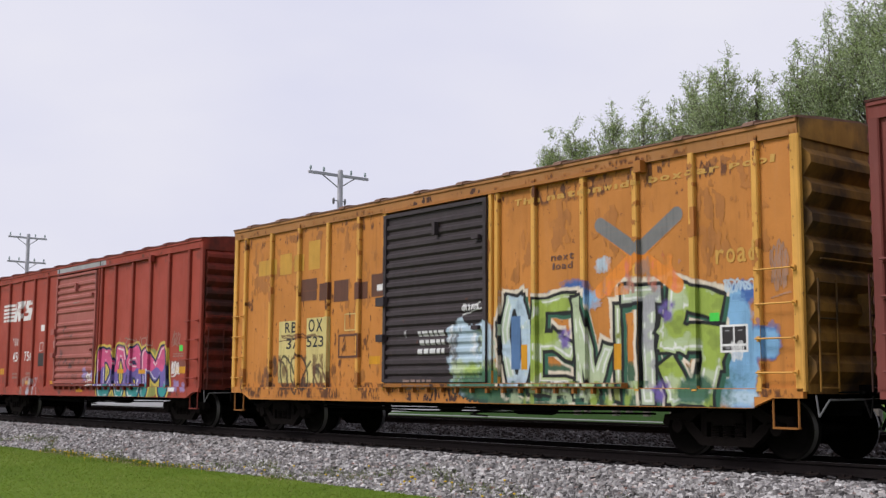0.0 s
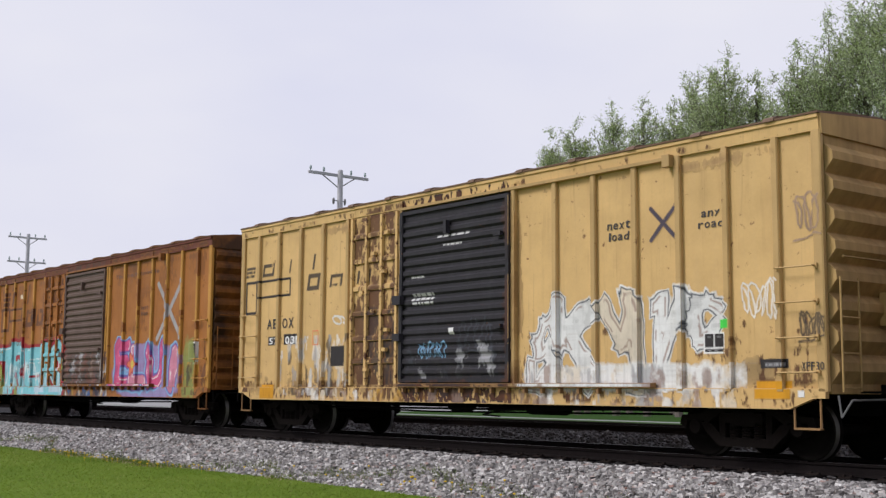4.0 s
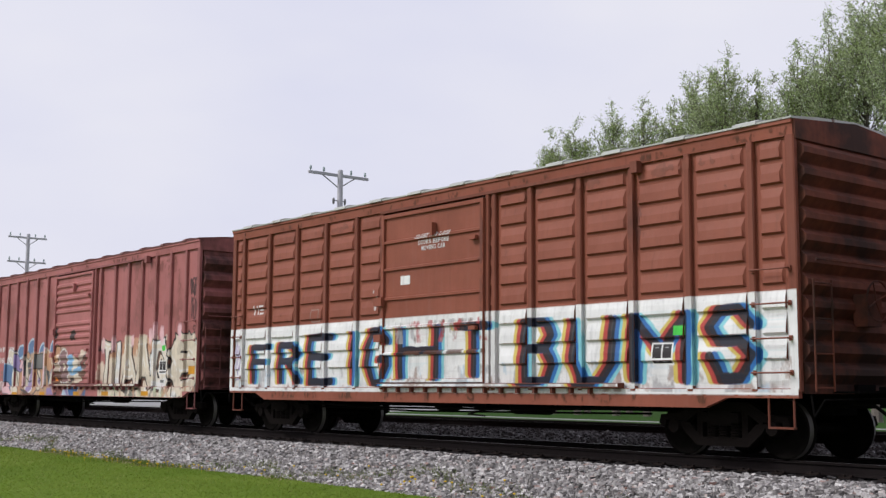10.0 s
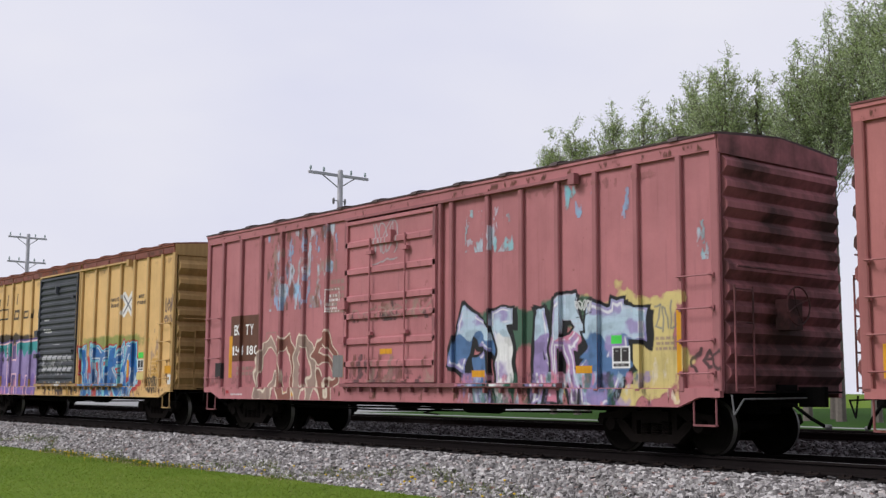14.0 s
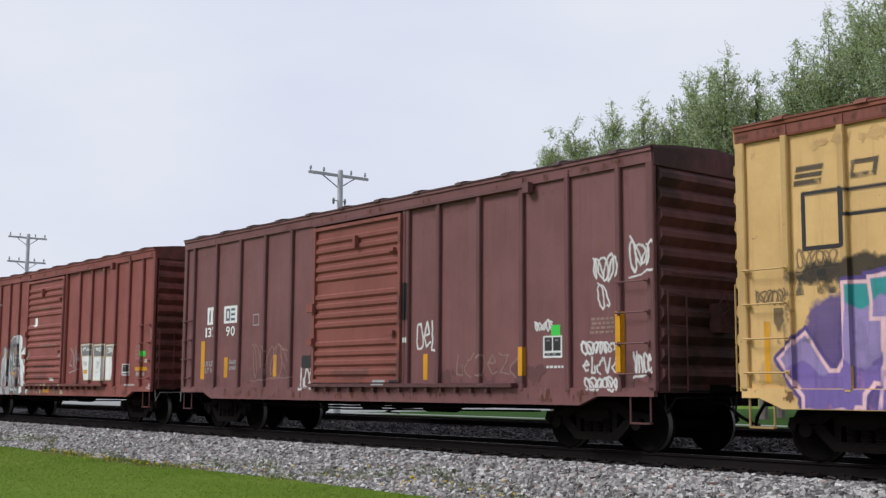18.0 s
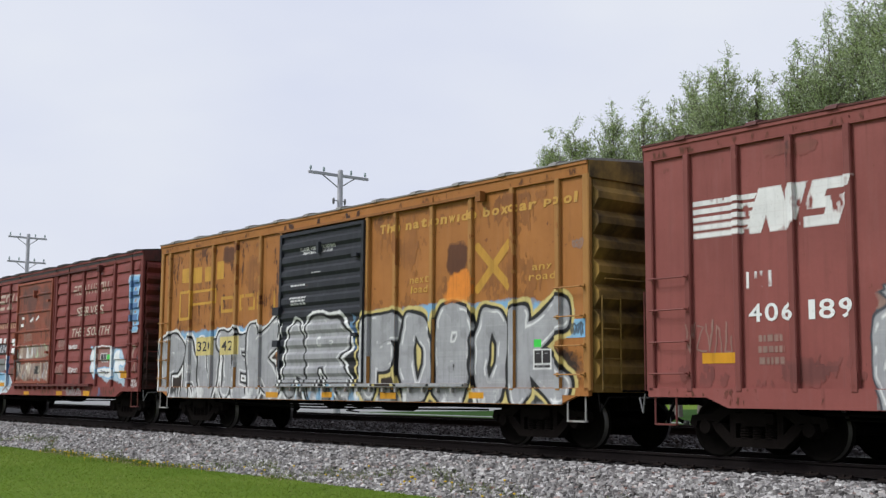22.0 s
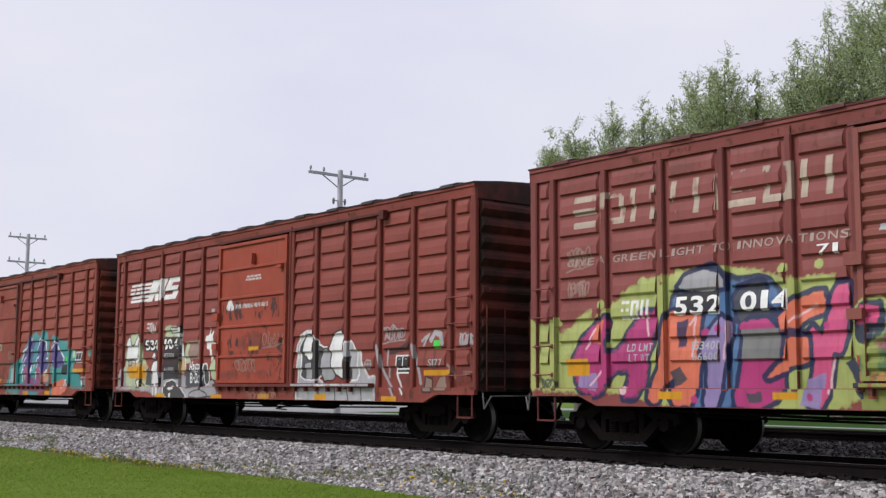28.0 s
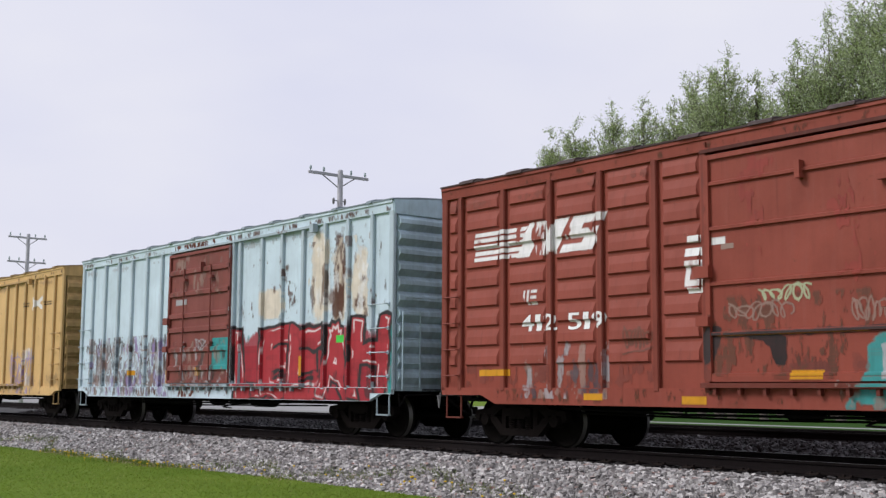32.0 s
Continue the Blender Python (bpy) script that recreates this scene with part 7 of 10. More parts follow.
fill(s5, (5.05, 1.01, 5.38, 1.17), '005990', 'slate')
fill(s5, (3.37, 0.73, 3.48, 0.86), '04599440', 'blush')
fill(s5, (3.85, 0.74, 3.95, 0.86), '05499540', 'blush')
fill(s5, (3.97, 1.37, 4.07, 1.5), '05499540', 'blush')
fill(s5, (3.88, 2.13, 3.98, 2.26), '05599450', 'blush')
fill(s5, (4.64, 2.19, 4.73, 2.31), '04599440', 'blush')
fill(s5, (5.7, 1.28, 5.78, 1.4), '05499540', 'blush')
fill(s5, (3.14, 2.21, 3.24, 2.35), '04499440', 'blush')
fill(s5, (3.1, 1.43, 3.22, 1.92), '09998010', 'amber')
fill(s5, (5.02, 1.44, 5.12, 1.99), '09998000', 'amber')
stroke(s5, (3.18, 1.1, 3.44, 1.26), '399200', 'slate', 0.05)
fill(s5, (6.32, 1.51, 8.44, 2.26), '0929999001', 'cream')
fill(s5, (6.29, 2.15, 8.44, 2.35), '093998905001', 'pale_green')
fill(s5, (6.12, 1.69, 6.34, 2.29), '29998001', 'dark')
fill(s5, (6.31, 1.29, 8.41, 1.6), '09969001', 'brown')
fill(s5, (6.56, 1.09, 7.14, 1.48), '08999400', 'red')
fill(s5, (6.56, 1.08, 7.37, 1.24), '08999100', 'blush')
fill(s5, (8.02, 1.08, 8.4, 1.22), '09989001', 'blush')
fill(s5, (7.35, 1.08, 8.02, 1.23), '08999100', 'dark')
fill(s5, (6.13, 1.07, 6.54, 1.23), '09999000', 'slate')
fill(s5, (6.34, 1.52, 6.67, 1.92), '0879945000', 'brown')
stroke(s5, (6.43, 1.88, 6.68, 2.13), '06509769', 'slate', 0.06)
stroke(s5, (6.79, 1.85, 7.3, 2.2), '09529076', 'slate', 0.06)
stroke(s5, (7.35, 1.84, 7.8, 2.19), '06509469', 'slate', 0.06)
stroke(s5, (7.47, 1.57, 7.56, 1.69), '097097', 'slate', 0.06)
stroke(s5, (7.79, 1.52, 7.96, 1.8), '096690', 'slate', 0.06)
stroke(s5, (8.26, 1.55, 8.38, 1.67), '096098', 'slate', 0.06)
stroke(s5, (7.19, 1.54, 7.33, 1.58), '0990', 'slate', 0.06)
stroke(s5, (6.76, 2.02, 7.07, 2.24), '043990', 'slate', 0.06)
fill(s5, (7.14, 1.83, 7.3, 2.01), '068990', 'slate')
fill(s5, (7.55, 1.78, 7.66, 1.96), '069970', 'slate')
fill(s5, (7.43, 1.55, 7.59, 1.68), '089940', 'slate')
fill(s5, (7.87, 1.51, 8.02, 1.64), '014990', 'slate')
fill(s5, (8.32, 1.96, 8.43, 2.07), '079990', 'slate')
fill(s5, (7.71, 1.51, 7.8, 1.92), '29998000', 'amber')
fill(s5, (6.35, 1.39, 7.19, 1.6), '09968120', 'cream')
fill(s5, (9.18, 1.05, 11.07, 2.52), '0007192849576576949140', 'faded_cream')
fill(s5, (9.69, 1.48, 10.3, 1.86), '0659946011', 'slate', edge='cream')
fill(s5, (9.18, 0.7, 12.37, 1.03), '0759969000', 'dust')
fill(s5, (9.52, 0.7, 9.81, 1.0), '08599030', 'grey')
fill(s5, (10.53, 0.71, 10.99, 1.0), '18994000', 'white')
fill(s5, (11.02, 0.72, 12.89, 1.17), '000566899580', 'faded_red')
fill(s5, (11.46, 0.73, 12.03, 1.0), '2008659980', 'white')
fill(s5, (12.13, 0.73, 12.33, 0.93), '008990', 'white')
fill(s5, (10.99, 1.23, 12.11, 2.36), '0107293968788895817063443010', 'faded_red', edge='white', rim=0.085, label='white-outlined graffiti letter in faded greys')
fill(s5, (11.43, 1.28, 11.93, 2.2), '04195885905133', 'slate')
fill(s5, (11.43, 1.23, 11.93, 1.43), '003990', 'silver')
fill(s5, (11.62, 2.33, 11.94, 2.59), '02499360', 'silver')
fill(s5, (12.32, 1.27, 12.97, 2.47), '0107386899958110', 'brown', edge='white', rim=0.085, label='white-outlined graffiti letter in faded greys')
fill(s5, (12.32, 2.01, 12.57, 2.37), '07799120', 'slate')
fill(s5, (12.78, 2.32, 13.35, 2.66), '022956849140', 'silver')
fill(s5, (13.07, 1.26, 13.68, 2.4), '0108399995762625757030', 'silver', edge='white', label='white-outlined graffiti letter in faded greys')
fill(s5, (13.24, 1.31, 13.51, 1.83), '00199990', 'slate', edge='white')
fill(s5, (13.31, 1.36, 13.43, 1.78), '10078990', 'silver')
fill(s5, (13.67, 1.26, 13.87, 2.18), '00299990', 'brown')
fill(s5, (13.89, 1.21, 14.53, 2.39), '0518399877372000', 'brown', edge='white', rim=0.06, label='white-outlined graffiti letter in faded greys')
fill(s5, (14.08, 2.28, 14.52, 2.66), '0349938030', 'silver')
fill(s5, (14.12, 1.21, 14.57, 2.06), '22064989959140', 'faded_cream', edge='faded_cream', label='white-outlined graffiti letter in faded greys')
fill(s5, (14.78, 1.29, 15.07, 1.6), '00098993', 'silver')
fill(s5, (14.0, 1.58, 14.38, 1.79), '08999000', 'silver')
fill(s5, (12.57, 0.93, 13.14, 1.22), '07399040', 'white')
fill(s5, (12.89, 0.91, 13.75, 1.22), '091943956041', 'white')
fill(s5, (14.13, 0.93, 14.66, 1.25), '0659968210', 'faded_cream')
fill(s5, (14.41, 0.99, 14.93, 1.14), '02499870', 'white')
fill(s5, (14.85, 0.94, 15.22, 1.2), '0008699880', 'faded_cream', edge='white', rim=0.06)
stroke(s5, (13.27, 1.03, 14.04, 1.22), '094990', 'white', 0.05)
stroke(s5, (13.78, 1.67, 13.82, 2.32), '0990', 'white', 0.05)
stroke(s5, (13.11, 2.07, 13.16, 2.55), '0990', 'white', 0.05)
stroke(s5, (14.12, 1.79, 14.46, 1.89), '0990', 'white', 0.05)
stroke(s5, (11.14, 1.08, 12.37, 1.1), '0099', 'white', 0.05)
stroke(s5, (13.93, 0.98, 14.04, 1.1), '099410', 'white', 0.05)
fill(s5, (10.56, 1.39, 10.66, 1.87), '09999000', 'amber')
write(s5, 'SECURE|BOTH DOORS|BEFORE|MOVING CAR', 5.44, 2.36, 5.95, 2.86, 'silver', wear=0.15)
blob(s5, 14.81, 2.03, 15.21, 2.49, 'white', rough=0.3, seed=143)
tag(s5, 14.84, 2.24, 15.2, 2.48, 'slate', 0.025, loops=4, seed=144)
drips(s5, 9.31, 0.72, 14.9, 1.9, ('cream', 'white', 'silver'), 22, seed=148)
drips(s5, 10.9, 0.9, 14.9, 2.4, ('faded_red', 'slate', 'brown'), 30, seed=149)
drips(s5, 6.4, 1.1, 9.05, 2.2, ('brown', 'slate', 'faded_red', 'dust'), 40, seed=150)
drips(s5, 2.9, 0.8, 6.0, 2.2, ('apricot', 'faded_red', 'dust'), 40, seed=151)
bar(s5, 12.35, 1.83, 12.85, 2.03, 'dark')
bar(s5, 12.61, 1.81, 12.8, 1.95, 'green', name='sticker')
placard(s5, 12.42, 1.47, 12.83, 1.78)
bar(s5, 15.15, 1.3, 15.27, 2.25, 'amber', name='reflector')
bar(s5, 12.85, 1.46, 12.94, 1.94, 'amber', name='reflector')
bar(s5, 6.16, 3.26, 6.26, 3.5, 'amber', name='reflector')
bar(s5, 1.05, 1.16, 1.17, 1.68, 'amber', name='reflector')
bar(s5, 9.04, 2.24, 9.28, 2.49, 'red', name='sticker')
bar(s5, 14.06, 0.99, 14.2, 1.1, 'red', name='sticker')
# brown car with a white band and dark lettering
grime(s6, 12.3, 2.3, 12.8, 4.3, 149, 'dark', 0.5)
ECHO = (('yellow', -0.16), ('cyan', 0.17), ('red', -0.085), ('blue', 0.09), ('black', 0.0))
bar(s6, 0.0, 0.9, 15.45, 2.31, 'white', name='graffiti_band')
drips(s6, 0.4, 0.93, 15.34, 1.42, ('pale_blue', 'white', 'silver', 'dust'), 26, seed=150)
echo_letter(s6, 'F', 0.92, 1.05, 1.77, 1.95, ECHO)
echo_letter(s6, 'R', 2.11, 1.04, 3.0, 1.97, ECHO)
echo_letter(s6, 'E', 3.31, 1.03, 4.26, 2.1, ECHO)
echo_letter(s6, 'I', 4.79, 1.02, 5.16, 2.12, ECHO)
echo_letter(s6, 'G', 5.43, 1.0, 6.31, 2.16, ECHO)
echo_letter(s6, 'H', 6.6, 1.11, 7.84, 2.13, ECHO)
echo_letter(s6, 'T', 8.34, 1.15, 9.23, 2.14, ECHO)
echo_letter(s6, 'B', 9.98, 1.01, 10.89, 2.15, ECHO)
echo_letter(s6, 'U', 11.14, 1.01, 12.14, 2.11, ECHO)
echo_letter(s6, 'M', 12.44, 1.05, 13.58, 2.13, ECHO)
echo_letter(s6, 'S', 13.89, 1.05, 14.78, 2.16, ECHO)
lines(s6, 6.59, 1.59, 9.14, 1.72, 'brown', 1, 151)
drips(s6, 6.5, 1.8, 9.29, 2.22, ('brown', 'red', 'silver'), 7, seed=152)
placard(s6, 12.87, 1.33, 13.29, 1.66)
bar(s6, 13.31, 1.76, 13.5, 1.9, 'green', name='sticker')
write(s6, 'CLOSE AND LOCK|DOORS BEFORE|MOVING CAR', 7.15, 3.54, 8.19, 3.85, 'white', wear=0.1)
drips(s6, 5.59, 2.44, 5.96, 2.94, ('white', 'white'), 4, seed=153)
bar(s6, 6.66, 2.93, 6.96, 3.1, 'white')
frame_box(s6, 3.41, 2.36, 3.71, 2.61, 'dust')
blocks(s6, 0.99, 2.62, 1.49, 2.82, 'white', '|=', seed=154)
write(s6, '407 112', 1.02, 2.08, 2.62, 2.3, 'white', wear=0.1)
lines(s6, 13.98, 1.18, 14.61, 1.24, 'dark', 1, 155)
tag(s6, 0.18, 1.19, 0.55, 2.09, 'lilac', 0.03, loops=2, seed=156)
# maroon car with cream and blue letters
grime(s7, 0.2, 2.3, 3.2, 4.45, 157, 'rust', 0.5)
grime(s7, 3.2, 2.3, 6.0, 4.45, 158, 'rust', 0.5)
grime(s7, 9.3, 2.3, 12.3, 4.45, 159, 'rust', 0.5)
grime(s7, 12.3, 2.3, 15.2, 4.45, 160, 'rust', 0.5)
rusting(s7, 6.2, 1.1, 8.5, 2, 161, 0.5, 'rust')
write(s7, 'WR WK', 0.93, 2.13, 2.48, 2.29, 'white')
write(s7, '261', 0.98, 1.76, 1.46, 1.94, 'white')
write(s7, '10', 1.77, 1.75, 2.21, 1.95, 'white')
lines(s7, 1.16, 1.25, 1.73, 1.56, 'dust', 2, 162)
tag(s7, 0.87, 0.8, 1.62, 1.21, 'white', 0.025, seed=163)
fill(s7, (1.49, 0.7, 2.8, 1.73), '05093978947032', 'steel_blue', edge='pale_blue')
fill(s7, (2.74, 1.9, 3.29, 2.3), '011769979220', 'steel_blue', edge='pale_blue', rim=0.07)
fill(s7, (3.72, 1.8, 4.41, 2.47), '03074978749051', 'steel_blue', edge='pale_blue', rim=0.07)
fill(s7, (4.65, 1.93, 5.15, 2.32), '0026699672', 'steel_blue', edge='pale_blue', rim=0.07)
fill(s7, (5.57, 1.98, 6.05, 2.38), '012769969230', 'steel_blue', edge='pale_blue', rim=0.07)
fill(s7, (1.49, 0.7, 2.52, 1.16), '020739659031', 'blush', edge='slate')
fill(s7, (2.31, 0.7, 6.08, 2.21), '0003153748787988989290', 'sand')
fill(s7, (1.83, 1.62, 2.78, 2.23), '05195787957032', 'cream', edge='white', label='cream and lilac sprayed graffiti letter')
fill(s7, (2.27, 0.7, 3.01, 1.52), '051979937030', 'cream', edge='white', label='cream and lilac sprayed graffiti letter')
fill(s7, (2.49, 1.32, 3.35, 2.03), '0409396493805232', 'lilac', edge='slate', label='cream and lilac sprayed graffiti letter')
fill(s7, (2.94, 0.7, 3.41, 1.55), '100789759150', 'apricot', edge='slate')
fill(s7, (2.88, 0.94, 3.54, 1.89), '064998917066', 'blush', edge='slate', label='cream and lilac sprayed graffiti letter')
fill(s7, (3.49, 0.84, 3.94, 2.11), '1508498897576020', 'cream', edge='slate', label='cream and lilac sprayed graffiti letter')
fill(s7, (3.67, 0.8, 4.3, 1.9), '33687997915000', 'lilac', edge='white', label='cream and lilac sprayed graffiti letter')
fill(s7, (3.67, 1.58, 4.01, 1.77), '09999001', 'slate')
fill(s7, (3.74, 1.38, 4.06, 1.56), '08998020', 'slate')
fill(s7, (3.41, 0.7, 4.3, 0.94), '0019548290', 'brown')
fill(s7, (3.55, 1.85, 3.85, 2.08), '0759958021', 'apricot', edge='slate')
fill(s7, (4.36, 0.94, 4.6, 1.48), '28009279', 'apricot')
fill(s7, (4.37, 0.94, 5.14, 1.56), '09999150', 'apricot')
fill(s7, (4.58, 0.85, 4.98, 1.53), '096882913004', 'cream', edge='slate', label='cream and lilac sprayed graffiti letter')
fill(s7, (4.6, 0.99, 4.87, 1.3), '04499680', 'lilac')
fill(s7, (5.09, 0.95, 5.43, 2.21), '000969976460', 'blush', edge='white', label='cream and lilac sprayed graffiti letter')
fill(s7, (5.31, 1.37, 6.08, 2.12), '02093853968040', 'apricot', edge='cream', label='cream and lilac sprayed graffiti letter')
fill(s7, (5.36, 1.07, 5.66, 1.49), '09889051', 'slate')
fill(s7, (5.57, 0.99, 6.03, 1.54), '01489990', 'cream', edge='steel_blue')
fill(s7, (5.83, 1.45, 6.02, 1.83), '01389990', 'steel_blue')
fill(s7, (4.43, 1.56, 5.11, 1.98), '09999000', 'grey', edge='dark')
fill(s7, (5.57, 0.73, 6.1, 0.97), '08699000', 'lilac')
stroke(s7, (2.39, 0.93, 2.94, 1.82), '095590', 'slate', 0.05)
stroke(s7, (2.17, 2.09, 2.64, 2.2), '097096', 'slate', 0.05)
stroke(s7, (3.22, 1.6, 3.52, 1.84), '095097', 'slate', 0.05)
stroke(s7, (4.13, 1.58, 4.22, 1.86), '0990', 'slate', 0.05)
stroke(s7, (3.64, 1.12, 4.12, 1.26), '094093', 'slate', 0.05)
stroke(s7, (5.18, 0.94, 5.3, 0.96), '0090', 'slate', 0.05)
stroke(s7, (4.55, 1.12, 4.84, 1.46), '099260', 'slate', 0.05)
stroke(s7, (3.21, 0.8, 3.8, 1.13), '091290', 'slate', 0.05)
stroke(s7, (4.36, 0.72, 4.72, 0.9), '0099', 'slate', 0.05)
fill(s7, (6.18, 0.99, 8.68, 2.16), '00071929394745439398887770', 'faded_cream')
fill(s7, (6.18, 1.69, 6.67, 2.24), '01285997936250', 'apricot', edge='dark')
fill(s7, (6.6, 1.11, 7.37, 2.09), '150839788592904023', 'mauve_brown', edge='white')
fill(s7, (6.37, 1.84, 6.59, 1.98), '07599330', 'cream')
fill(s7, (6.95, 1.41, 7.16, 1.69), '09799220', 'cream')
fill(s7, (7.31, 1.31, 8.49, 1.93), '060939466395924010', 'sky')
fill(s7, (7.67, 1.38, 8.16, 1.89), '00199673', 'cream')
fill(s7, (8.18, 1.86, 8.55, 2.08), '1208799340', 'cream')
fill(s7, (7.85, 1.05, 8.44, 1.41), '030859978230', 'cream')
fill(s7, (8.29, 1.51, 8.67, 1.92), '011499954390', 'faded_red', edge='dark')
fill(s7, (8.02, 1.25, 8.65, 1.44), '08999032', 'brown')
fill(s7, (6.17, 1.03, 6.92, 1.45), '0009799481', 'rust')
fill(s7, (6.37, 1.13, 6.57, 1.26), '02199990', 'orange')
fill(s7, (7.5, 1.09, 7.8, 1.25), '08999110', 'dark')
fill(s7, (7.41, 2.34, 7.78, 2.63), '09999100', 'dark')
fill(s7, (6.22, 2.44, 6.42, 2.76), '09999000', 'dark')
fill(s7, (7.24, 0.72, 8.09, 0.99), '08997020', 'blue', edge='white')
fill(s7, (6.75, 0.71, 7.23, 0.95), '004990', 'pale_blue')
fill(s7, (6.95, 0.72, 7.37, 0.95), '07599060', 'lilac')
fill(s7, (7.91, 0.71, 8.63, 0.98), '00389940', 'apricot')
fill(s7, (8.29, 0.71, 8.63, 0.96), '009990', 'steel_blue')
fill(s7, (6.41, 0.71, 6.76, 0.95), '08996011', 'faded_red')
fill(s7, (6.15, 0.7, 6.41, 0.81), '07999000', 'dark')
bar(s7, 9.5, 0.7, 15.59, 1.03, 'cream')
blob(s7, 9.77, 1.53, 13.92, 2.21, 'apricot', rough=0.4, seed=184)
blob(s7, 14.16, 1.45, 15.63, 2.01, 'apricot', rough=0.35, seed=185)
drips(s7, 9.77, 1.82, 13.98, 2.34, ('cream', 'apricot', 'cream'), 14, seed=186)
blob(s7, 9.5, 0.86, 15.62, 1.86, 'cream', rough=0.22, seed=187)
letters(s7, 'TIAAQ', 9.55, 0.97, 13.85, 2.13, ('cream', 'white', 'cream'), edge='dark', shade='brown', halo=None, label='large cream sprayed graffiti letters', rim=0.045, square=True, thick=0.29, wild=0.9, weights=[0.8, 0.85, 1.05, 1, 1.15], blend='cream', shine='white', seed=188)
letters(s7, 'S', 13.99, 0.76, 15.57, 2.2, ('cream',), edge='dark', shade='brown', halo=None, rim=0.05, label='large cream graffiti letter', square=True, thick=0.26, wild=0.9, shine='white', seed=189)
drips(s7, 9.62, 0.7, 15.58, 1.01, ('white', 'dust', 'pale_green', 'slate', 'apricot'), 18, seed=190)
for cu in (11.2, 12.15):
    blob(s7, cu, 2.12, cu + 0.4, 2.36, 'cream', rough=0.5, seed=703)
for cu, cz in ((9.55, 2.3), (10.35, 2.3), (11.5, 2.42), (12.6, 2.45), (12.95, 2.6), (13.3, 2.5), (14.3, 2.5)):
    blob(s7, cu, cz - 0.35, cu + 0.2, cz + 0.02, 'blush', rough=0.55, seed=704 + int(cu * 10))
bar(s7, 0.27, 1.12, 0.65, 1.55, 'amber', name='reflector')
bar(s7, 2.46, 0.67, 2.99, 0.8, 'amber', name='reflector')
bar(s7, 4.99, 0.7, 5.41, 0.82, 'amber', name='reflector')
bar(s7, 7.71, 0.73, 8.14, 0.84, 'amber', name='reflector')
bar(s7, 9.77, 0.74, 10.23, 0.85, 'amber', name='reflector')
bar(s7, 12.36, 0.75, 12.79, 0.87, 'amber', name='reflector')
bar(s7, 14.94, 1.3, 15.39, 1.5, 'amber', name='reflector')
bar(s7, 13.43, 1.91, 13.62, 2.05, 'green', name='sticker')
placard(s7, 13.29, 1.31, 13.7, 1.66)
bar(s7, 13.37, 1.09, 13.58, 1.16, 'grey')
tag(s7, 14.92, 3.21, 15.25, 3.75, 'black', 0.05, loops=2, seed=192)
tag(s7, 14.98, 2.65, 15.38, 3.24, 'black', 0.03, loops=3, seed=193)
tag(s7, 15.12, 2.36, 15.35, 2.49, 'black', 0.03, loops=2, seed=194)
blob(s7, 15.11, 2.17, 15.36, 2.29, 'cream', seed=195)
# maroon car with a plug door and mixed graffiti
bar(s8, 1.19, 1.58, 2.59, 2.63, 'brown')
write(s8, 'BK TY', 1.36, 2.18, 2.25, 2.42, 'white')
write(s8, '154 180', 1.3, 1.72, 2.47, 1.93, 'white')
bar(s8, 1.12, 1.2, 1.27, 2.17, 'amber', name='reflector')
bar(s8, 3.67, 0.8, 4.08, 0.89, 'amber', name='reflector')
lines(s8, 1.51, 1.26, 2.25, 1.5, 'dust', 2, 196)
bar(s8, 0.46, 1.18, 0.89, 1.55, 'dark')
bar(s8, 1.11, 0.84, 1.25, 0.91, 'red')
lines(s8, 1.31, 0.8, 1.87, 0.86, 'white', 1, 197)
frame_box(s8, 5.29, 2.55, 5.72, 3.01, 'white')
lines(s8, 5.31, 2.58, 5.68, 2.94, 'white', 4, 198)
frame_box(s8, 2.83, 1.95, 3.23, 2.19, 'dust')
letters(s8, 'COOS', 2.49, 0.78, 5.63, 2.05, ('dust', 'faded_red'), edge='cream', label='faint cream outlined graffiti letters', rim=0.03, thick=0.2, wild=2.0, shine=None, seed=199)
drips(s8, 2.8, 2.66, 5.62, 4.39, ('pale_blue', 'sky', 'dust', 'brown'), 14, seed=200)
drips(s8, 9.76, 3.38, 10.26, 4.16, ('cyan', 'pale_blue'), 3, seed=201)
drips(s8, 10.42, 3.33, 11.11, 4.18, ('cyan', 'pale_blue'), 3, seed=202)
drips(s8, 12.31, 3.73, 12.97, 4.29, ('sky', 'cyan'), 4, seed=203)
drips(s8, 13.18, 3.6, 13.72, 4.12, ('sky',), 2, seed=204)
drips(s8, 15.03, 2.84, 15.25, 3.75, ('cyan', 'pale_blue'), 3, seed=205)
blob(s8, 12.32, 0.72, 14.74, 2.47, 'pale_yellow', rough=0.3, seed=206)
blob(s8, 9.71, 1.63, 11.76, 2.35, 'forest', rough=0.3, seed=207)
blob(s8, 11.76, 1.92, 12.99, 2.46, 'forest', rough=0.3, seed=208)
letters(s8, ('0539 3996 5053', '0009 0929', 'A', 'R', '9829050359531000'), 9.5, 0.7, 14.1, 2.35, ('steel_blue', 'white', 'lilac', 'rose', 'steel_blue'), edge='black', halo=None, shade='black', label='blue, pink and black sprayed graffiti letters', rim=0.06, square=True, thick=0.31, wild=1.2, blend='lilac', bands=[(0.66, 'pale_blue')], seed=209,
        boxes=((9.45, 0.72, 10.75, 2.32), (10.6, 0.73, 11.65, 2.37), (11.5, 0.74, 12.1, 2.3), (11.95, 0.74, 12.75, 2.40), (12.7, 0.76, 14.1, 2.3)))
drips(s8, 9.63, 0.66, 14.17, 1.25, ('pale_blue', 'black', 'lilac', 'rose', 'forest'), 10, seed=210)
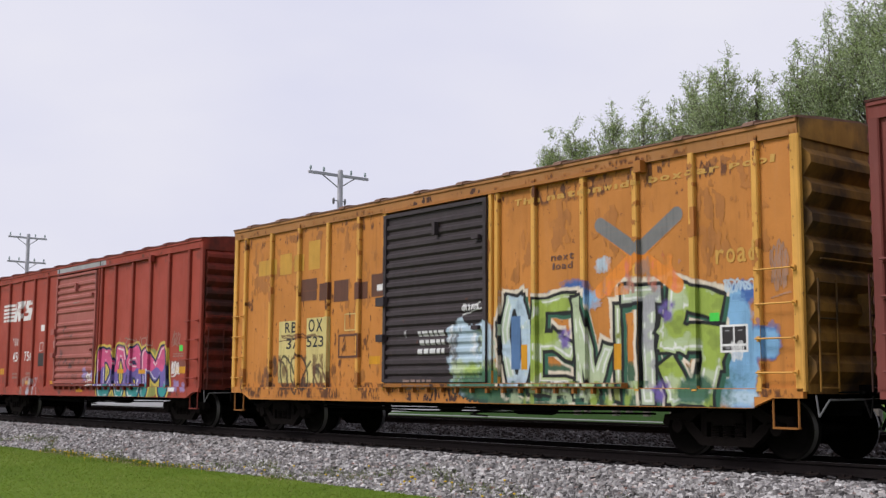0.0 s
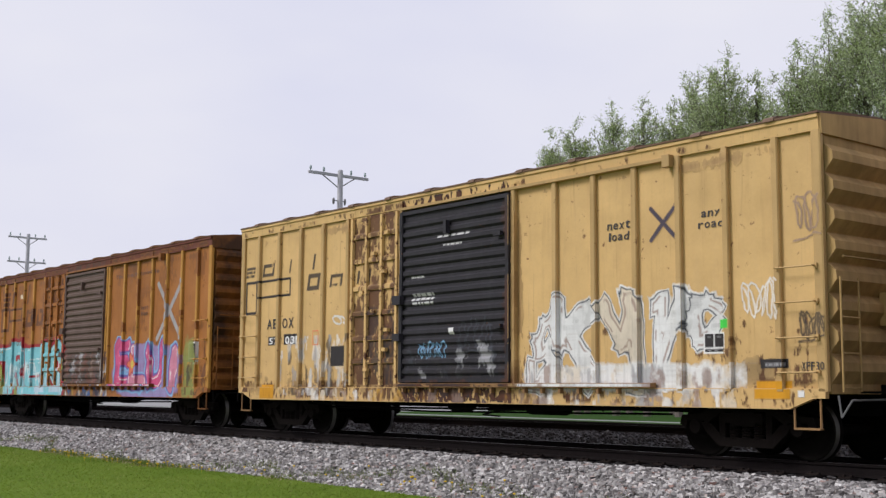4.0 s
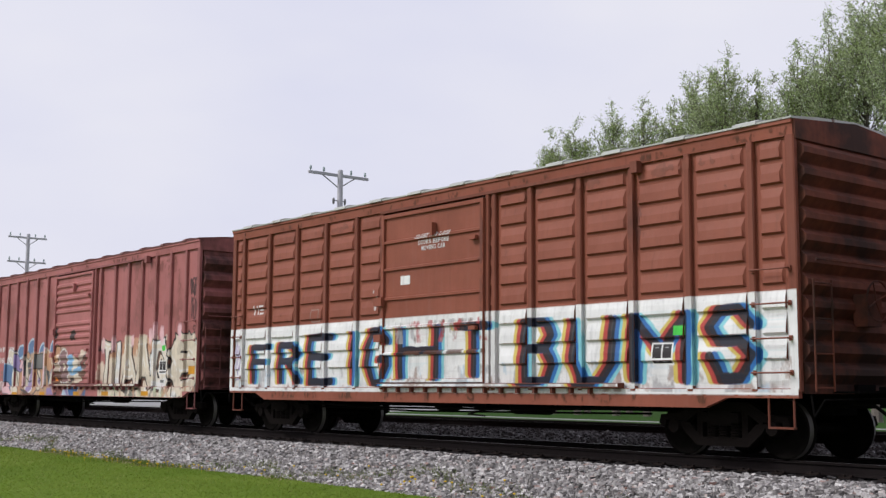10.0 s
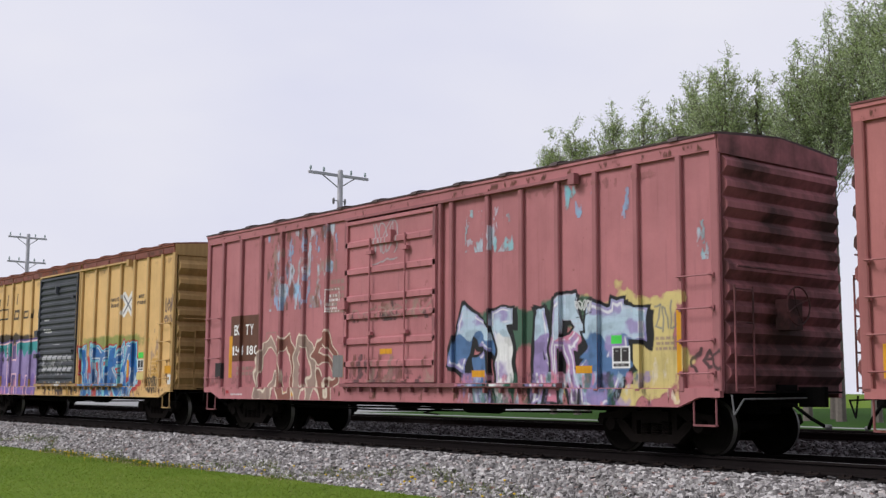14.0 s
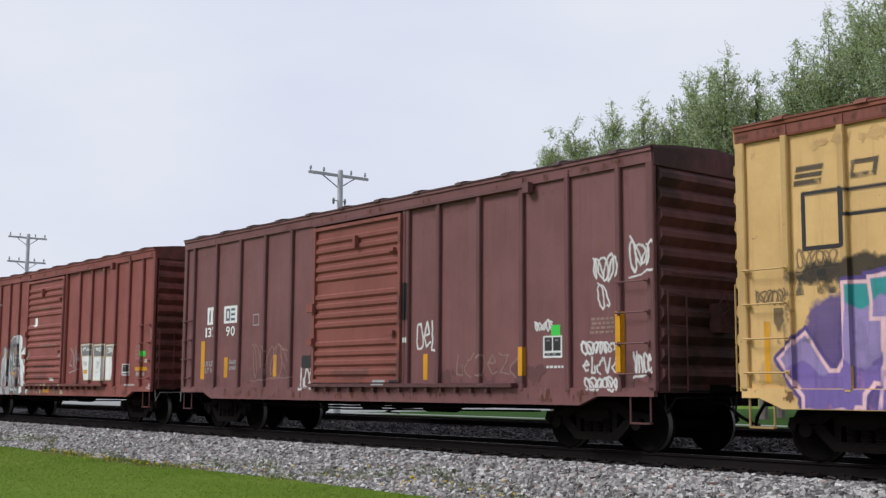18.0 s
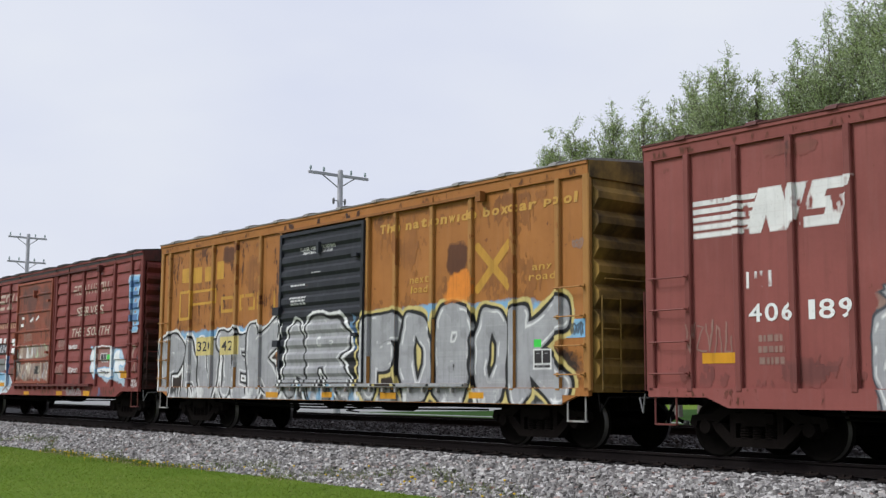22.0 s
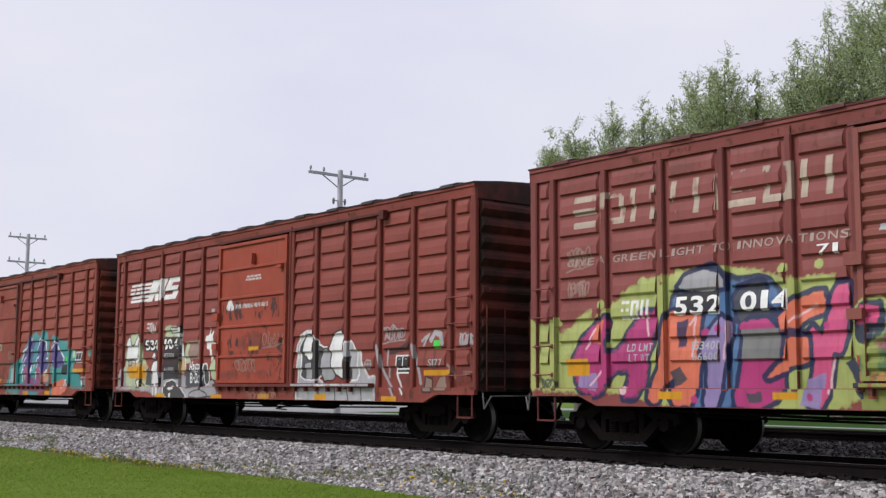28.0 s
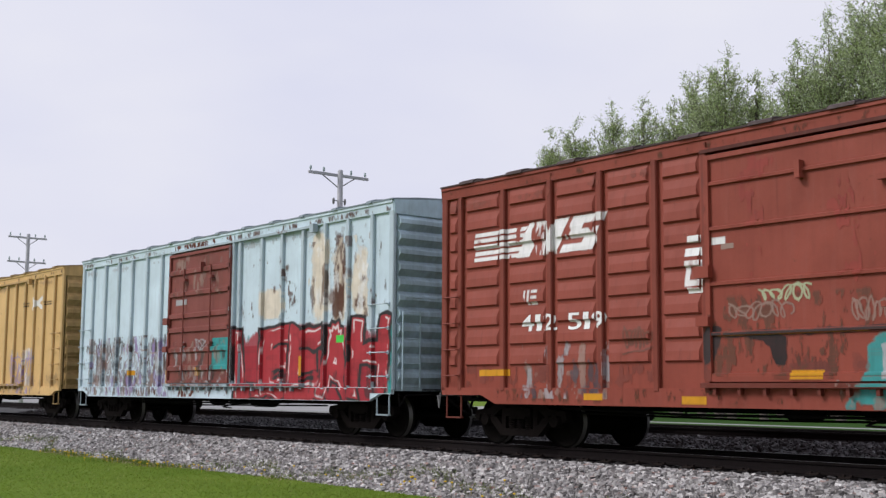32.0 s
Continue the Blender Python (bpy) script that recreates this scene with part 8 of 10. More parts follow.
drips(s8, 14.14, 0.76, 14.74, 1.44, ('pale_yellow', 'cream'), 6, seed=211)
tag(s8, 12.56, 2.16, 12.99, 2.46, 'black', 0.02, loops=4, seed=212)
tag(s8, 12.51, 2.19, 13.02, 2.42, 'white', 0.02, loops=4, seed=213)
tag(s8, 7.01, 3.46, 7.82, 4.34, 'silver', 0.03, loops=3, seed=214)
drips(s8, 6.31, 2.27, 8.92, 2.66, ('brown', 'dust', 'dark'), 12, seed=215)
tag(s8, 6.3, 2.34, 8.92, 2.58, 'dust', 0.03, loops=6, seed=216)
drips(s8, 6.24, 1.05, 9.07, 1.64, ('brown', 'dark', 'dust'), 12, seed=217)
bar(s8, 5.97, 1.18, 6.11, 1.62, 'amber', name='reflector')
bar(s8, 14.67, 1.18, 14.77, 2.15, 'amber', name='reflector')
bar(s8, 9.97, 1.17, 10.4, 1.29, 'amber', name='reflector')
bar(s8, 12.54, 1.22, 12.97, 1.34, 'amber', name='reflector')
bar(s8, 7.29, 1.63, 7.69, 1.73, 'amber', name='reflector')
placard(s8, 13.34, 1.29, 13.71, 1.63)
bar(s8, 13.32, 1.67, 13.54, 1.8, 'green', name='sticker')
lines(s8, 5.36, 2.51, 5.94, 3.27, 'dust', 5, 218)
tag(s8, 14.21, 1.84, 14.62, 2.27, 'grey', 0.03, loops=3, seed=219)
tag(s8, 14.89, 1.24, 15.53, 1.54, 'dark', 0.05, loops=3, seed=220)
lines(s8, 14.21, 1.55, 14.66, 1.78, 'dust', 3, 221)
bar(s8, 5.52, 1.19, 6.03, 1.64, 'grey')
# yellow car with purple and blue letters
bar(s9, 0.0, 4.43, 6.1, 4.57, 'faded_red', name='chord_patch')
bar(s9, 9.4, 4.43, 15.4, 4.57, 'faded_red', name='chord_patch')
rusting(s9, 0, 4.42, 15.4, 4.57, 222, 0.4, 'rust')
grime(s9, 5.6, 0.73, 9.6, 1.05, 223, 'dark', 0.7)
rusting(s9, 12.6, 0.8, 15.2, 1.7, 224, 0.12, 'rust')
blocks(s9, 0.91, 3.7, 1.33, 3.96, 'dark', '=', wear=0, seed=691, lean=0.2)
blocks(s9, 1.74, 3.7, 2.14, 3.94, 'dark', 'o', wear=0, seed=692, lean=0.2)
blocks(s9, 2.74, 3.68, 3.0, 4.04, 'dark', 't', wear=0, seed=693, lean=0.2)
blocks(s9, 3.67, 3.68, 3.89, 4.04, 'dark', 't', wear=0, seed=694, lean=0.2)
blocks(s9, 3.55, 3.17, 4.02, 3.5, 'dark', 'o', wear=0, seed=695, lean=0.2)
blocks(s9, 4.46, 3.18, 4.9, 3.44, 'dark', 'o', wear=0, seed=696, lean=0.2)
blocks(s9, 5.3, 3.16, 5.83, 3.44, 'dark', '|', wear=0, seed=697, lean=0.2)
frame_box(s9, 1.05, 2.84, 1.65, 3.58, 'dark', 0.06)
frame_box(s9, 1.67, 3.24, 2.98, 3.56, 'dark', 0.05)
write(s9, 'RB OX', 2.24, 2.05, 3.45, 2.26, 'dark')
write(s9, '34 41', 2.26, 1.77, 3.46, 1.97, 'dark')
drips(s9, 0.77, 2.22, 6.04, 2.55, ('black', 'dark', 'slate'), 22, seed=232)
tag(s9, 5.55, 2.57, 6.13, 2.8, 'dark', 0.03, seed=233)
tag(s9, 0.93, 2.58, 1.59, 2.83, 'dark', 0.02, seed=234)
blob(s9, 0.89, 2.37, 6.07, 2.69, 'black', rough=0.5, seed=235)
blob(s9, 0.88, 0.59, 6.2, 2.33, 'plum', rough=0.12, seed=236)
letters(s9, ('J', '0999 2029 7079', '0009 9099 0595', '0009 0999 9995 9505 8580'), 0.74, 0.7, 6.0, 2.4, ('purple',), edge='blush', halo='plum', label='teal and purple sprayed graffiti letters with pink edges', rim=0.055, thick=0.34, wild=0.35, square=True, bands=[(0.35, 'lilac'), (0.8, 'teal')], shine=None, seed=237,
        boxes=((0.74, 0.74, 2.1, 2.3), (2.0, 0.72, 3.3, 2.36), (3.15, 0.72, 4.4, 2.38), (4.3, 0.72, 5.9, 2.4)))
drips(s9, 1.24, 0.6, 6.07, 1.27, ('purple', 'rose', 'purple'), 14, seed=238)
blob(s9, 9.59, 2.02, 13.79, 2.4, 'olive', rough=0.3, seed=239)
blob(s9, 9.59, 0.68, 13.52, 1.96, 'red', rough=0.25, seed=240)
letters(s9, 'UTKO', 9.56, 0.7, 13.3, 1.99, ('blue', 'blue'), edge='cyan', halo='red', label='blue sprayed graffiti letters with red shadow', rim=0.05, square=True, thick=0.35, blend='steel_blue', wild=1.5, seed=241)
drips(s9, 9.74, 0.72, 13.29, 1.38, ('blue', 'steel_blue', 'navy', 'pale_blue'), 14, seed=242)
write(s9, 'next|load', 11.45, 3.19, 11.98, 3.48, 'dark', slant=0.1)
write(s9, 'any|road', 13.21, 3.19, 13.69, 3.48, 'dark', slant=0.1)
cross(s9, 12.35, 3.01, 12.87, 3.46, 'white', 0.26)
cross(s9, 12.32, 2.99, 12.9, 3.47, 'navy', 0.05)
tag(s9, 14.88, 2.89, 15.46, 3.31, 'navy', 0.035, loops=4, seed=243)
tag(s9, 14.86, 2.63, 15.5, 2.81, 'navy', 0.035, loops=4, seed=244)
placard(s9, 13.34, 1.4, 13.71, 1.71)
bar(s9, 13.38, 1.74, 13.69, 1.9, 'green')
bar(s9, 14.98, 1.33, 15.45, 1.52, 'amber', name='reflector')
bar(s9, 10.24, 1.17, 10.37, 1.66, 'amber', name='reflector')
bar(s9, 12.66, 1.24, 12.78, 1.71, 'amber', name='reflector')
bar(s9, 0.38, 1.06, 0.47, 1.9, 'amber', name='reflector')
bar(s9, 15.16, 1.05, 15.45, 1.3, 'white')
bar(s9, 13.3, 1.17, 13.87, 1.37, 'pale_yellow')
tag(s9, 13.96, 0.82, 14.74, 1.28, 'black', 0.045, loops=5, seed=245)
lines(s9, 14.13, 1.27, 14.64, 1.76, 'ochre', 5, 246)
drips(s9, 14.13, 1.21, 14.76, 2.54, ('ochre', 'dust'), 5, seed=247)
drips(s9, 0.54, 1.58, 1.22, 2.08, ('dark', 'slate'), 4, seed=248)
tag(s9, 0.24, 2.11, 0.84, 2.35, 'black', 0.025, seed=249)
lines(s9, 6.56, 3.01, 6.99, 3.07, 'white', 1, 250)
lines(s9, 6.6, 2.63, 7.23, 2.78, 'white', 2, 251)
lines(s9, 7.27, 2.25, 8.01, 2.27, 'white', 1, 252)
drips(s9, 6.44, 1.32, 9.06, 1.94, ('silver', 'slate', 'dark', 'grey'), 18, seed=253)
bar(s9, 6.62, 1.79, 6.94, 1.95, 'silver')
bar(s9, 6.62, 1.46, 6.95, 1.63, 'silver')
bar(s9, 7.05, 1.78, 7.37, 1.94, 'silver')
bar(s9, 7.06, 1.46, 7.37, 1.62, 'silver')
bar(s9, 7.47, 1.77, 7.78, 1.92, 'silver')
bar(s9, 7.48, 1.45, 7.78, 1.61, 'silver')
bar(s9, 7.88, 1.76, 8.18, 1.91, 'silver')
bar(s9, 7.89, 1.44, 8.18, 1.6, 'silver')
bar(s9, 8.28, 1.74, 8.57, 1.9, 'silver')
bar(s9, 8.28, 1.44, 8.57, 1.6, 'silver')
bar(s9, 8.67, 1.74, 8.95, 1.89, 'silver')
bar(s9, 8.67, 1.43, 8.95, 1.59, 'silver')
drips(s9, 6.81, 1.0, 9.29, 1.15, ('white', 'ochre', 'dust'), 8, seed=254)
drips(s9, 6.64, 0.71, 9.59, 0.95, ('ochre', 'brown'), 8, seed=255)
# dark maroon car with white tags
bar(s10, 1.21, 2.48, 1.63, 2.9, 'white')
blocks(s10, 1.3, 2.54, 1.55, 2.83, 'navy', '|', wear=0, seed=256)
bar(s10, 2.04, 2.48, 2.69, 2.89, 'white')
blocks(s10, 2.14, 2.54, 2.62, 2.83, 'navy', 'o=', wear=0, seed=257)
write(s10, '137', 1.14, 2.18, 1.66, 2.41, 'white')
write(s10, '90', 2.16, 2.18, 2.59, 2.41, 'white')
frame_box(s10, 3.43, 2.39, 3.68, 2.63, 'silver')
bar(s10, 0.93, 1.17, 1.12, 2.09, 'amber', name='reflector')
bar(s10, 2.1, 1.21, 2.28, 1.68, 'amber', name='reflector')
bar(s10, 4.36, 1.22, 4.5, 1.7, 'amber', name='reflector')
bar(s10, 9.78, 1.13, 9.91, 1.61, 'amber', name='reflector')
bar(s10, 12.44, 1.19, 12.58, 1.67, 'amber', name='reflector')
bar(s10, 14.65, 1.2, 14.82, 2.16, 'amber', name='reflector')
tag(s10, 9.57, 1.65, 10.18, 2.24, 'white', 0.04, loops=3, seed=258)
tag(s10, 14.14, 2.64, 14.73, 3.09, 'white', 0.035, loops=3, seed=259)
tag(s10, 14.24, 2.2, 14.46, 2.65, 'white', 0.03, loops=1, seed=260)
tag(s10, 14.93, 2.73, 15.53, 3.3, 'white', 0.035, loops=3, seed=261)
tag(s10, 13.9, 1.47, 14.7, 1.76, 'white', 0.035, loops=5, seed=262)
tag(s10, 13.9, 1.22, 14.69, 1.45, 'white', 0.035, loops=5, seed=263)
tag(s10, 13.95, 0.93, 14.79, 1.17, 'white', 0.035, loops=5, seed=264)
tag(s10, 14.99, 1.19, 15.4, 1.55, 'white', 0.035, loops=4, seed=265)
tag(s10, 10.66, 1.16, 12.48, 1.6, 'dust', 0.025, loops=6, seed=266)
tag(s10, 12.8, 1.88, 13.27, 2.12, 'white', 0.03, loops=4, seed=267)
tag(s10, 5.45, 0.92, 6.08, 1.41, 'white', 0.045, loops=3, seed=268)
tag(s10, 3.37, 1.18, 5.21, 1.98, 'dust', 0.02, loops=4, seed=269)
write(s10, '156600|63400', 2.35, 1.38, 2.75, 1.62, 'silver', wear=0.05)
write(s10, 'LD LMT|LT WT', 1.12, 1.32, 1.68, 1.6, 'silver', wear=0.05)
placard(s10, 13.01, 1.48, 13.45, 1.84)
bar(s10, 13.2, 1.84, 13.41, 2.01, 'green', name='sticker')
lines(s10, 13.03, 1.31, 13.48, 1.37, 'white', 1, 272)
lines(s10, 14.07, 1.84, 14.61, 2.12, 'dust', 4, 273)
bar(s10, 8.34, 1.03, 8.75, 1.13, 'silver')
bar(s10, 8.88, 1.05, 9.17, 1.13, 'dark')
bar(s10, 9.19, 2.26, 9.35, 2.97, 'black')
bar(s10, 5.54, 1.39, 6.08, 1.66, 'dark')
drips(s10, 6.25, 0.96, 7.37, 1.11, ('dark', 'slate'), 4, seed=274)
lines(s10, 8.95, 0.69, 9.36, 0.73, 'dust', 1, 275)
bar(s10, 9.24, 1.83, 9.34, 1.93, 'white')
# red-brown car with white letters
emblem(s11, 0.88, 3.13, 3.35, 3.75)
blocks(s11, 1.8, 2.37, 2.26, 2.6, 'white', '||', seed=276)
write(s11, '406', 1.83, 1.9, 2.58, 2.15, 'white')
write(s11, '189', 2.79, 1.9, 3.48, 2.16, 'white')
lines(s11, 1.94, 1.32, 2.39, 1.78, 'dust', 3, 277)
tag(s11, 0.75, 1.47, 1.54, 1.93, 'dust', 0.02, seed=278)
blob(s11, 3.84, 1.69, 6.38, 2.29, 'dust', rough=0.4, seed=279)
drips(s11, 3.76, 0.7, 6.39, 1.99, ('silver', 'grey', 'white', 'slate', 'silver'), 22, seed=280)
letters(s11, 'NEK', 3.83, 0.7, 6.36, 2.35, ('silver', 'grey', 'white'), edge='slate', label='silver graffiti letters', rim=0.03, thick=0.3, wild=1.8, square=True, seed=281)
drips(s11, 6.32, 0.76, 9.44, 1.05, ('dark', 'dust', 'brown', 'pale_green'), 12, seed=282)
cup(s11, 10.55, 1.17, 11.43, 2.22, 0.3, 0.02)
cup(s11, 11.5, 1.15, 12.32, 2.19, 0.03, 0.03)
cup(s11, 12.38, 1.16, 13.09, 2.16, 0.02, 0.3)
tag(s11, 10.68, 2.03, 11.34, 2.12, 'white', 0.03, loops=3, seed=283)
tag(s11, 11.65, 1.99, 12.21, 2.1, 'white', 0.03, loops=3, seed=284)
tag(s11, 12.5, 1.97, 12.97, 2.08, 'white', 0.03, loops=3, seed=285)
tag(s11, 10.78, 1.56, 11.25, 1.75, 'grey', 0.02, loops=2, seed=286)
tag(s11, 11.74, 1.44, 12.15, 1.77, 'grey', 0.02, loops=2, seed=287)
tag(s11, 9.71, 1.45, 10.48, 2.16, 'silver', 0.03, loops=3, seed=288)
bar(s11, 14.34, 1.41, 15.11, 1.51, 'amber', name='reflector')
bar(s11, 10.83, 1.36, 11.28, 1.47, 'amber', name='reflector')
bar(s11, 7.81, 0.8, 8.31, 0.91, 'amber', name='reflector')
bar(s11, 4.78, 1.36, 5.22, 1.45, 'amber', name='reflector')
bar(s11, 1.0, 1.34, 1.62, 1.49, 'amber', name='reflector')
bar(s11, 14.78, 1.79, 14.97, 1.93, 'green', name='sticker')
placard(s11, 13.52, 1.29, 14.0, 1.6)
lines(s11, 13.71, 1.01, 14.34, 1.09, 'white', 1, 289)
bar(s11, 14.94, 1.63, 15.09, 1.71, 'cream')
write(s11, '8566', 14.44, 1.27, 14.97, 1.39, 'silver')
lines(s11, 14.35, 1.71, 14.77, 2.13, 'dust', 4, 290)
tag(s11, 15.23, 2.15, 15.52, 2.56, 'dust', 0.02, seed=291)
tag(s11, 15.19, 0.92, 15.66, 1.09, 'white', 0.025, loops=4, seed=292)
tag(s11, 15.64, 1.42, 15.76, 1.71, 'white', 0.02, loops=1, seed=293)
bar(s11, 6.94, 2.85, 7.16, 3.13, 'white')
lines(s11, 6.57, 2.9, 7.1, 2.94, 'white', 1, 294)
lines(s11, 7.33, 3.37, 8.19, 3.45, 'dust', 2, 295)
lines(s11, 7.53, 2.24, 8.88, 2.3, 'dust', 1, 296)
drips(s11, 2.54, 3.84, 2.67, 4.47, ('black',), 2, seed=297)
drips(s11, 4.46, 3.69, 4.59, 4.06, ('black',), 2, seed=298)
lines(s11, 6.93, 1.57, 8.7, 1.65, 'dark', 1, 299)
bar(s11, 9.07, 1.88, 9.24, 1.99, 'silver')
bar(s11, 8.38, 1.16, 8.71, 1.25, 'white')
drips(s11, 5.82, 2.61, 6.24, 3.19, ('white', 'silver'), 3, seed=300)
# weathered orange car with silver letters
grime(s12, 0.2, 2.3, 3.2, 4.45, 301, 'rust', 0.5)
grime(s12, 3.2, 2.3, 6.0, 4.45, 302, 'rust', 0.5)
grime(s12, 9.3, 2.3, 12.3, 4.45, 303, 'rust', 0.5)
grime(s12, 12.3, 2.3, 15.2, 4.45, 304, 'rust', 0.5)
rusting(s12, 0.1, 2.0, 6, 4.4, 305, 0.12, 'rust')
rusting(s12, 0.1, 0.73, 15.3, 1.0, 306, 0.3, 'rust')
bar(s12, 1.14, 3.59, 1.62, 3.95, 'ochre')
bar(s12, 1.74, 3.54, 2.2, 3.93, 'ochre')
bar(s12, 2.37, 3.55, 2.76, 3.91, 'ochre')
bar(s12, 2.98, 3.56, 3.31, 3.99, 'ochre')
frame_box(s12, 1.06, 2.68, 1.7, 3.35, 'ochre', 0.07)
frame_box(s12, 1.72, 3.02, 2.94, 3.33, 'ochre', 0.06)
blocks(s12, 3.22, 2.74, 5.91, 3.13, 'ochre', 'oo|', wear=0.3, seed=307)
bar(s12, 2.0, 1.75, 2.9, 2.19, 'pale_yellow')
bar(s12, 3.22, 1.74, 4.12, 2.17, 'pale_yellow')
blob(s12, 9.14, 2.08, 14.87, 2.49, 'sky', rough=0.3, seed=308)
blob(s12, 1.1, 1.98, 5.98, 2.37, 'sky', rough=0.3, seed=309)
blob(s12, 6.8, 1.72, 9.14, 2.29, 'steel_blue', rough=0.3, seed=310)
bar(s12, 14.85, 1.79, 15.38, 2.09, 'sky')
bar(s12, 0.43, 0.49, 15.11, 0.95, 'silver')
blob(s12, 0.37, 0.63, 6.07, 1.97, 'black', rough=0.08, seed=311)
letters(s12, 'PAUTEK', 0.1, 0.66, 6.1, 2.47, ('silver', 'silver'), edge='black', halo='white', label='silver sprayed graffiti letters', rim=0.055, thick=0.4, wild=0.9, seed=312,
        boxes=((0.12, 0.68, 1.45, 2.3), (1.3, 0.68, 2.25, 2.2), (2.1, 0.7, 3.2, 2.12), (3.05, 0.7, 4.15, 2.3), (3.95, 0.7, 4.75, 2.14), (4.55, 0.71, 6.09, 2.47)))
blob(s12, 6.27, 0.69, 9.23, 1.77, 'black', rough=0.08, seed=313)
letters(s12, 'AR', 6.22, 0.74, 9.0, 2.42, ('silver', 'silver'), edge='black', halo='white', label='silver sprayed graffiti letters', rim=0.06, thick=0.38, wild=0.8, seed=314,
        boxes=((6.22, 0.78, 7.5, 2.4), (7.2, 0.72, 8.9, 2.44)))
blob(s12, 9.32, 0.63, 15.15, 1.78, 'black', rough=0.06, seed=315)
letters(s12, 'FOBOK', 9.11, 0.69, 15.1, 2.44, ('silver', 'silver'), edge='black', halo='pale_yellow', label='large silver sprayed graffiti letters', rim=0.07, thick=0.42, wild=0.8, seed=316,
        boxes=((9.2, 0.72, 10.5, 2.36), (10.39, 0.71, 11.5, 2.4), (11.5, 0.72, 12.65, 2.44), (12.55, 0.74, 13.55, 2.36), (13.5, 0.74, 15.0, 2.42)))
drips(s12, 0.77, 0.58, 15.1, 0.98, ('silver', 'silver', 'white'), 12, seed=317)
drips(s12, 6.23, 0.69, 9.32, 1.05, ('grey', 'sky'), 6, seed=318)
bar(s12, 2.0, 1.75, 2.9, 2.19, 'pale_yellow')
bar(s12, 3.22, 1.74, 4.12, 2.17, 'pale_yellow')
write(s12, '320', 2.07, 1.85, 2.83, 2.09, 'dark')
write(s12, '42', 3.31, 1.84, 3.87, 2.07, 'dark')
write(s12, 'The nationwide boxcar pool', 9.7, 3.99, 15.17, 4.17, 'ochre', slant=0.1, wear=0.25, fat=0.035)
write(s12, 'next|load', 10.69, 2.76, 11.27, 3.08, 'ochre', slant=0.1)
write(s12, 'any|road', 14.01, 2.78, 14.65, 3.07, 'ochre', slant=0.1)
cross(s12, 12.68, 2.72, 13.51, 3.47, 'ochre', 0.16)
blob(s12, 11.83, 2.93, 12.38, 3.58, 'rust', rough=0.4, seed=319)
blob(s12, 11.72, 2.51, 12.53, 3.06, 'orange', rough=0.4, seed=320)
blob(s12, 3.31, 3.94, 3.97, 4.32, 'rust', rough=0.4, seed=321)
write(s12, 'CLOSE AND LOCK DOORS|BEFORE MOVING CAR', 6.91, 3.8, 8.25, 3.95, 'white', wear=0.05)
lines(s12, 6.51, 3.14, 7.15, 3.2, 'white', 1, 322)
lines(s12, 6.52, 2.74, 7.16, 2.94, 'white', 3, 323)
lines(s12, 7.38, 3.39, 7.75, 3.42, 'white', 1, 324)
bar(s12, 14.13, 1.66, 14.31, 1.79, 'green', name='sticker')
placard(s12, 14.11, 1.29, 14.55, 1.63)
bar(s12, 9.84, 0.77, 10.35, 0.89, 'amber', name='reflector')
bar(s12, 12.51, 0.8, 12.91, 0.91, 'amber', name='reflector')
bar(s12, 5.51, 0.76, 6.02, 0.88, 'amber', name='reflector')
bar(s12, 7.77, 0.78, 8.16, 0.89, 'amber', name='reflector')
tag(s12, 15.04, 3.23, 15.33, 3.4, 'dust', 0.03, loops=3, seed=325)
tag(s12, 14.96, 1.83, 15.38, 2.03, 'slate', 0.035, loops=4, seed=326)
# dark red-brown car with faded cream names
rusting(s13, 6.1, 1.2, 9.1, 4.2, 327, 0.12, 'rust')
grime(s13, 6.1, 2.6, 9.1, 4.3, 328, 'dark', 0.8)
blocks(s13, 1.03, 3.54, 5.92, 4.07, 'faded_cream', '=o|t|=o|', seed=328, wear=0.5)
write(s13, 'GIVE A GREEN LIGHT TO INNOVATIONS', 0.92, 2.9, 5.75, 3.08, 'apricot', wear=0.45)
fill(s13, (2.13, 0.79, 5.52, 1.91), '010424293959558593918010', 'pale_blue', edge='white')
fill(s13, (4.21, 1.18, 5.06, 1.44), '09999120', 'sky')
stroke(s13, (2.71, 1.03, 2.91, 1.71), '097690', 'steel_blue', 0.12)
stroke(s13, (3.92, 1.03, 4.04, 1.87), '099490', 'steel_blue', 0.12)
stroke(s13, (5.17, 1.09, 5.23, 1.94), '094490', 'steel_blue', 0.12)
stroke(s13, (3.24, 0.91, 3.88, 1.15), '004699', 'steel_blue', 0.06)
stroke(s13, (2.19, 0.84, 2.88, 0.97), '004991', 'dust', 0.07)
stroke(s13, (4.86, 0.83, 5.37, 0.97), '025990', 'dust', 0.07)
stroke(s13, (2.22, 1.72, 2.49, 1.91), '05599120', 'dust', 0.03)
stroke(s13, (3.34, 0.97, 3.73, 1.27), '003799', 'white', 0.05)
stroke(s13, (4.31, 0.91, 4.95, 1.2), '00386299', 'white', 0.04)
bar(s13, 1.85, 1.35, 2.71, 1.69, 'slate')
bar(s13, 2.99, 1.36, 3.87, 1.73, 'slate')
bar(s13, 4.19, 1.48, 4.88, 1.91, 'grey')
bar(s13, 5.46, 1.31, 5.75, 1.59, 'brown')
bar(s13, 1.83, 2.05, 2.68, 2.47, 'slate')
bar(s13, 2.99, 2.05, 3.84, 2.43, 'slate')
bar(s13, 4.15, 2.05, 4.96, 2.39, 'slate')
bar(s13, 1.88, 2.44, 2.6, 2.62, 'white')
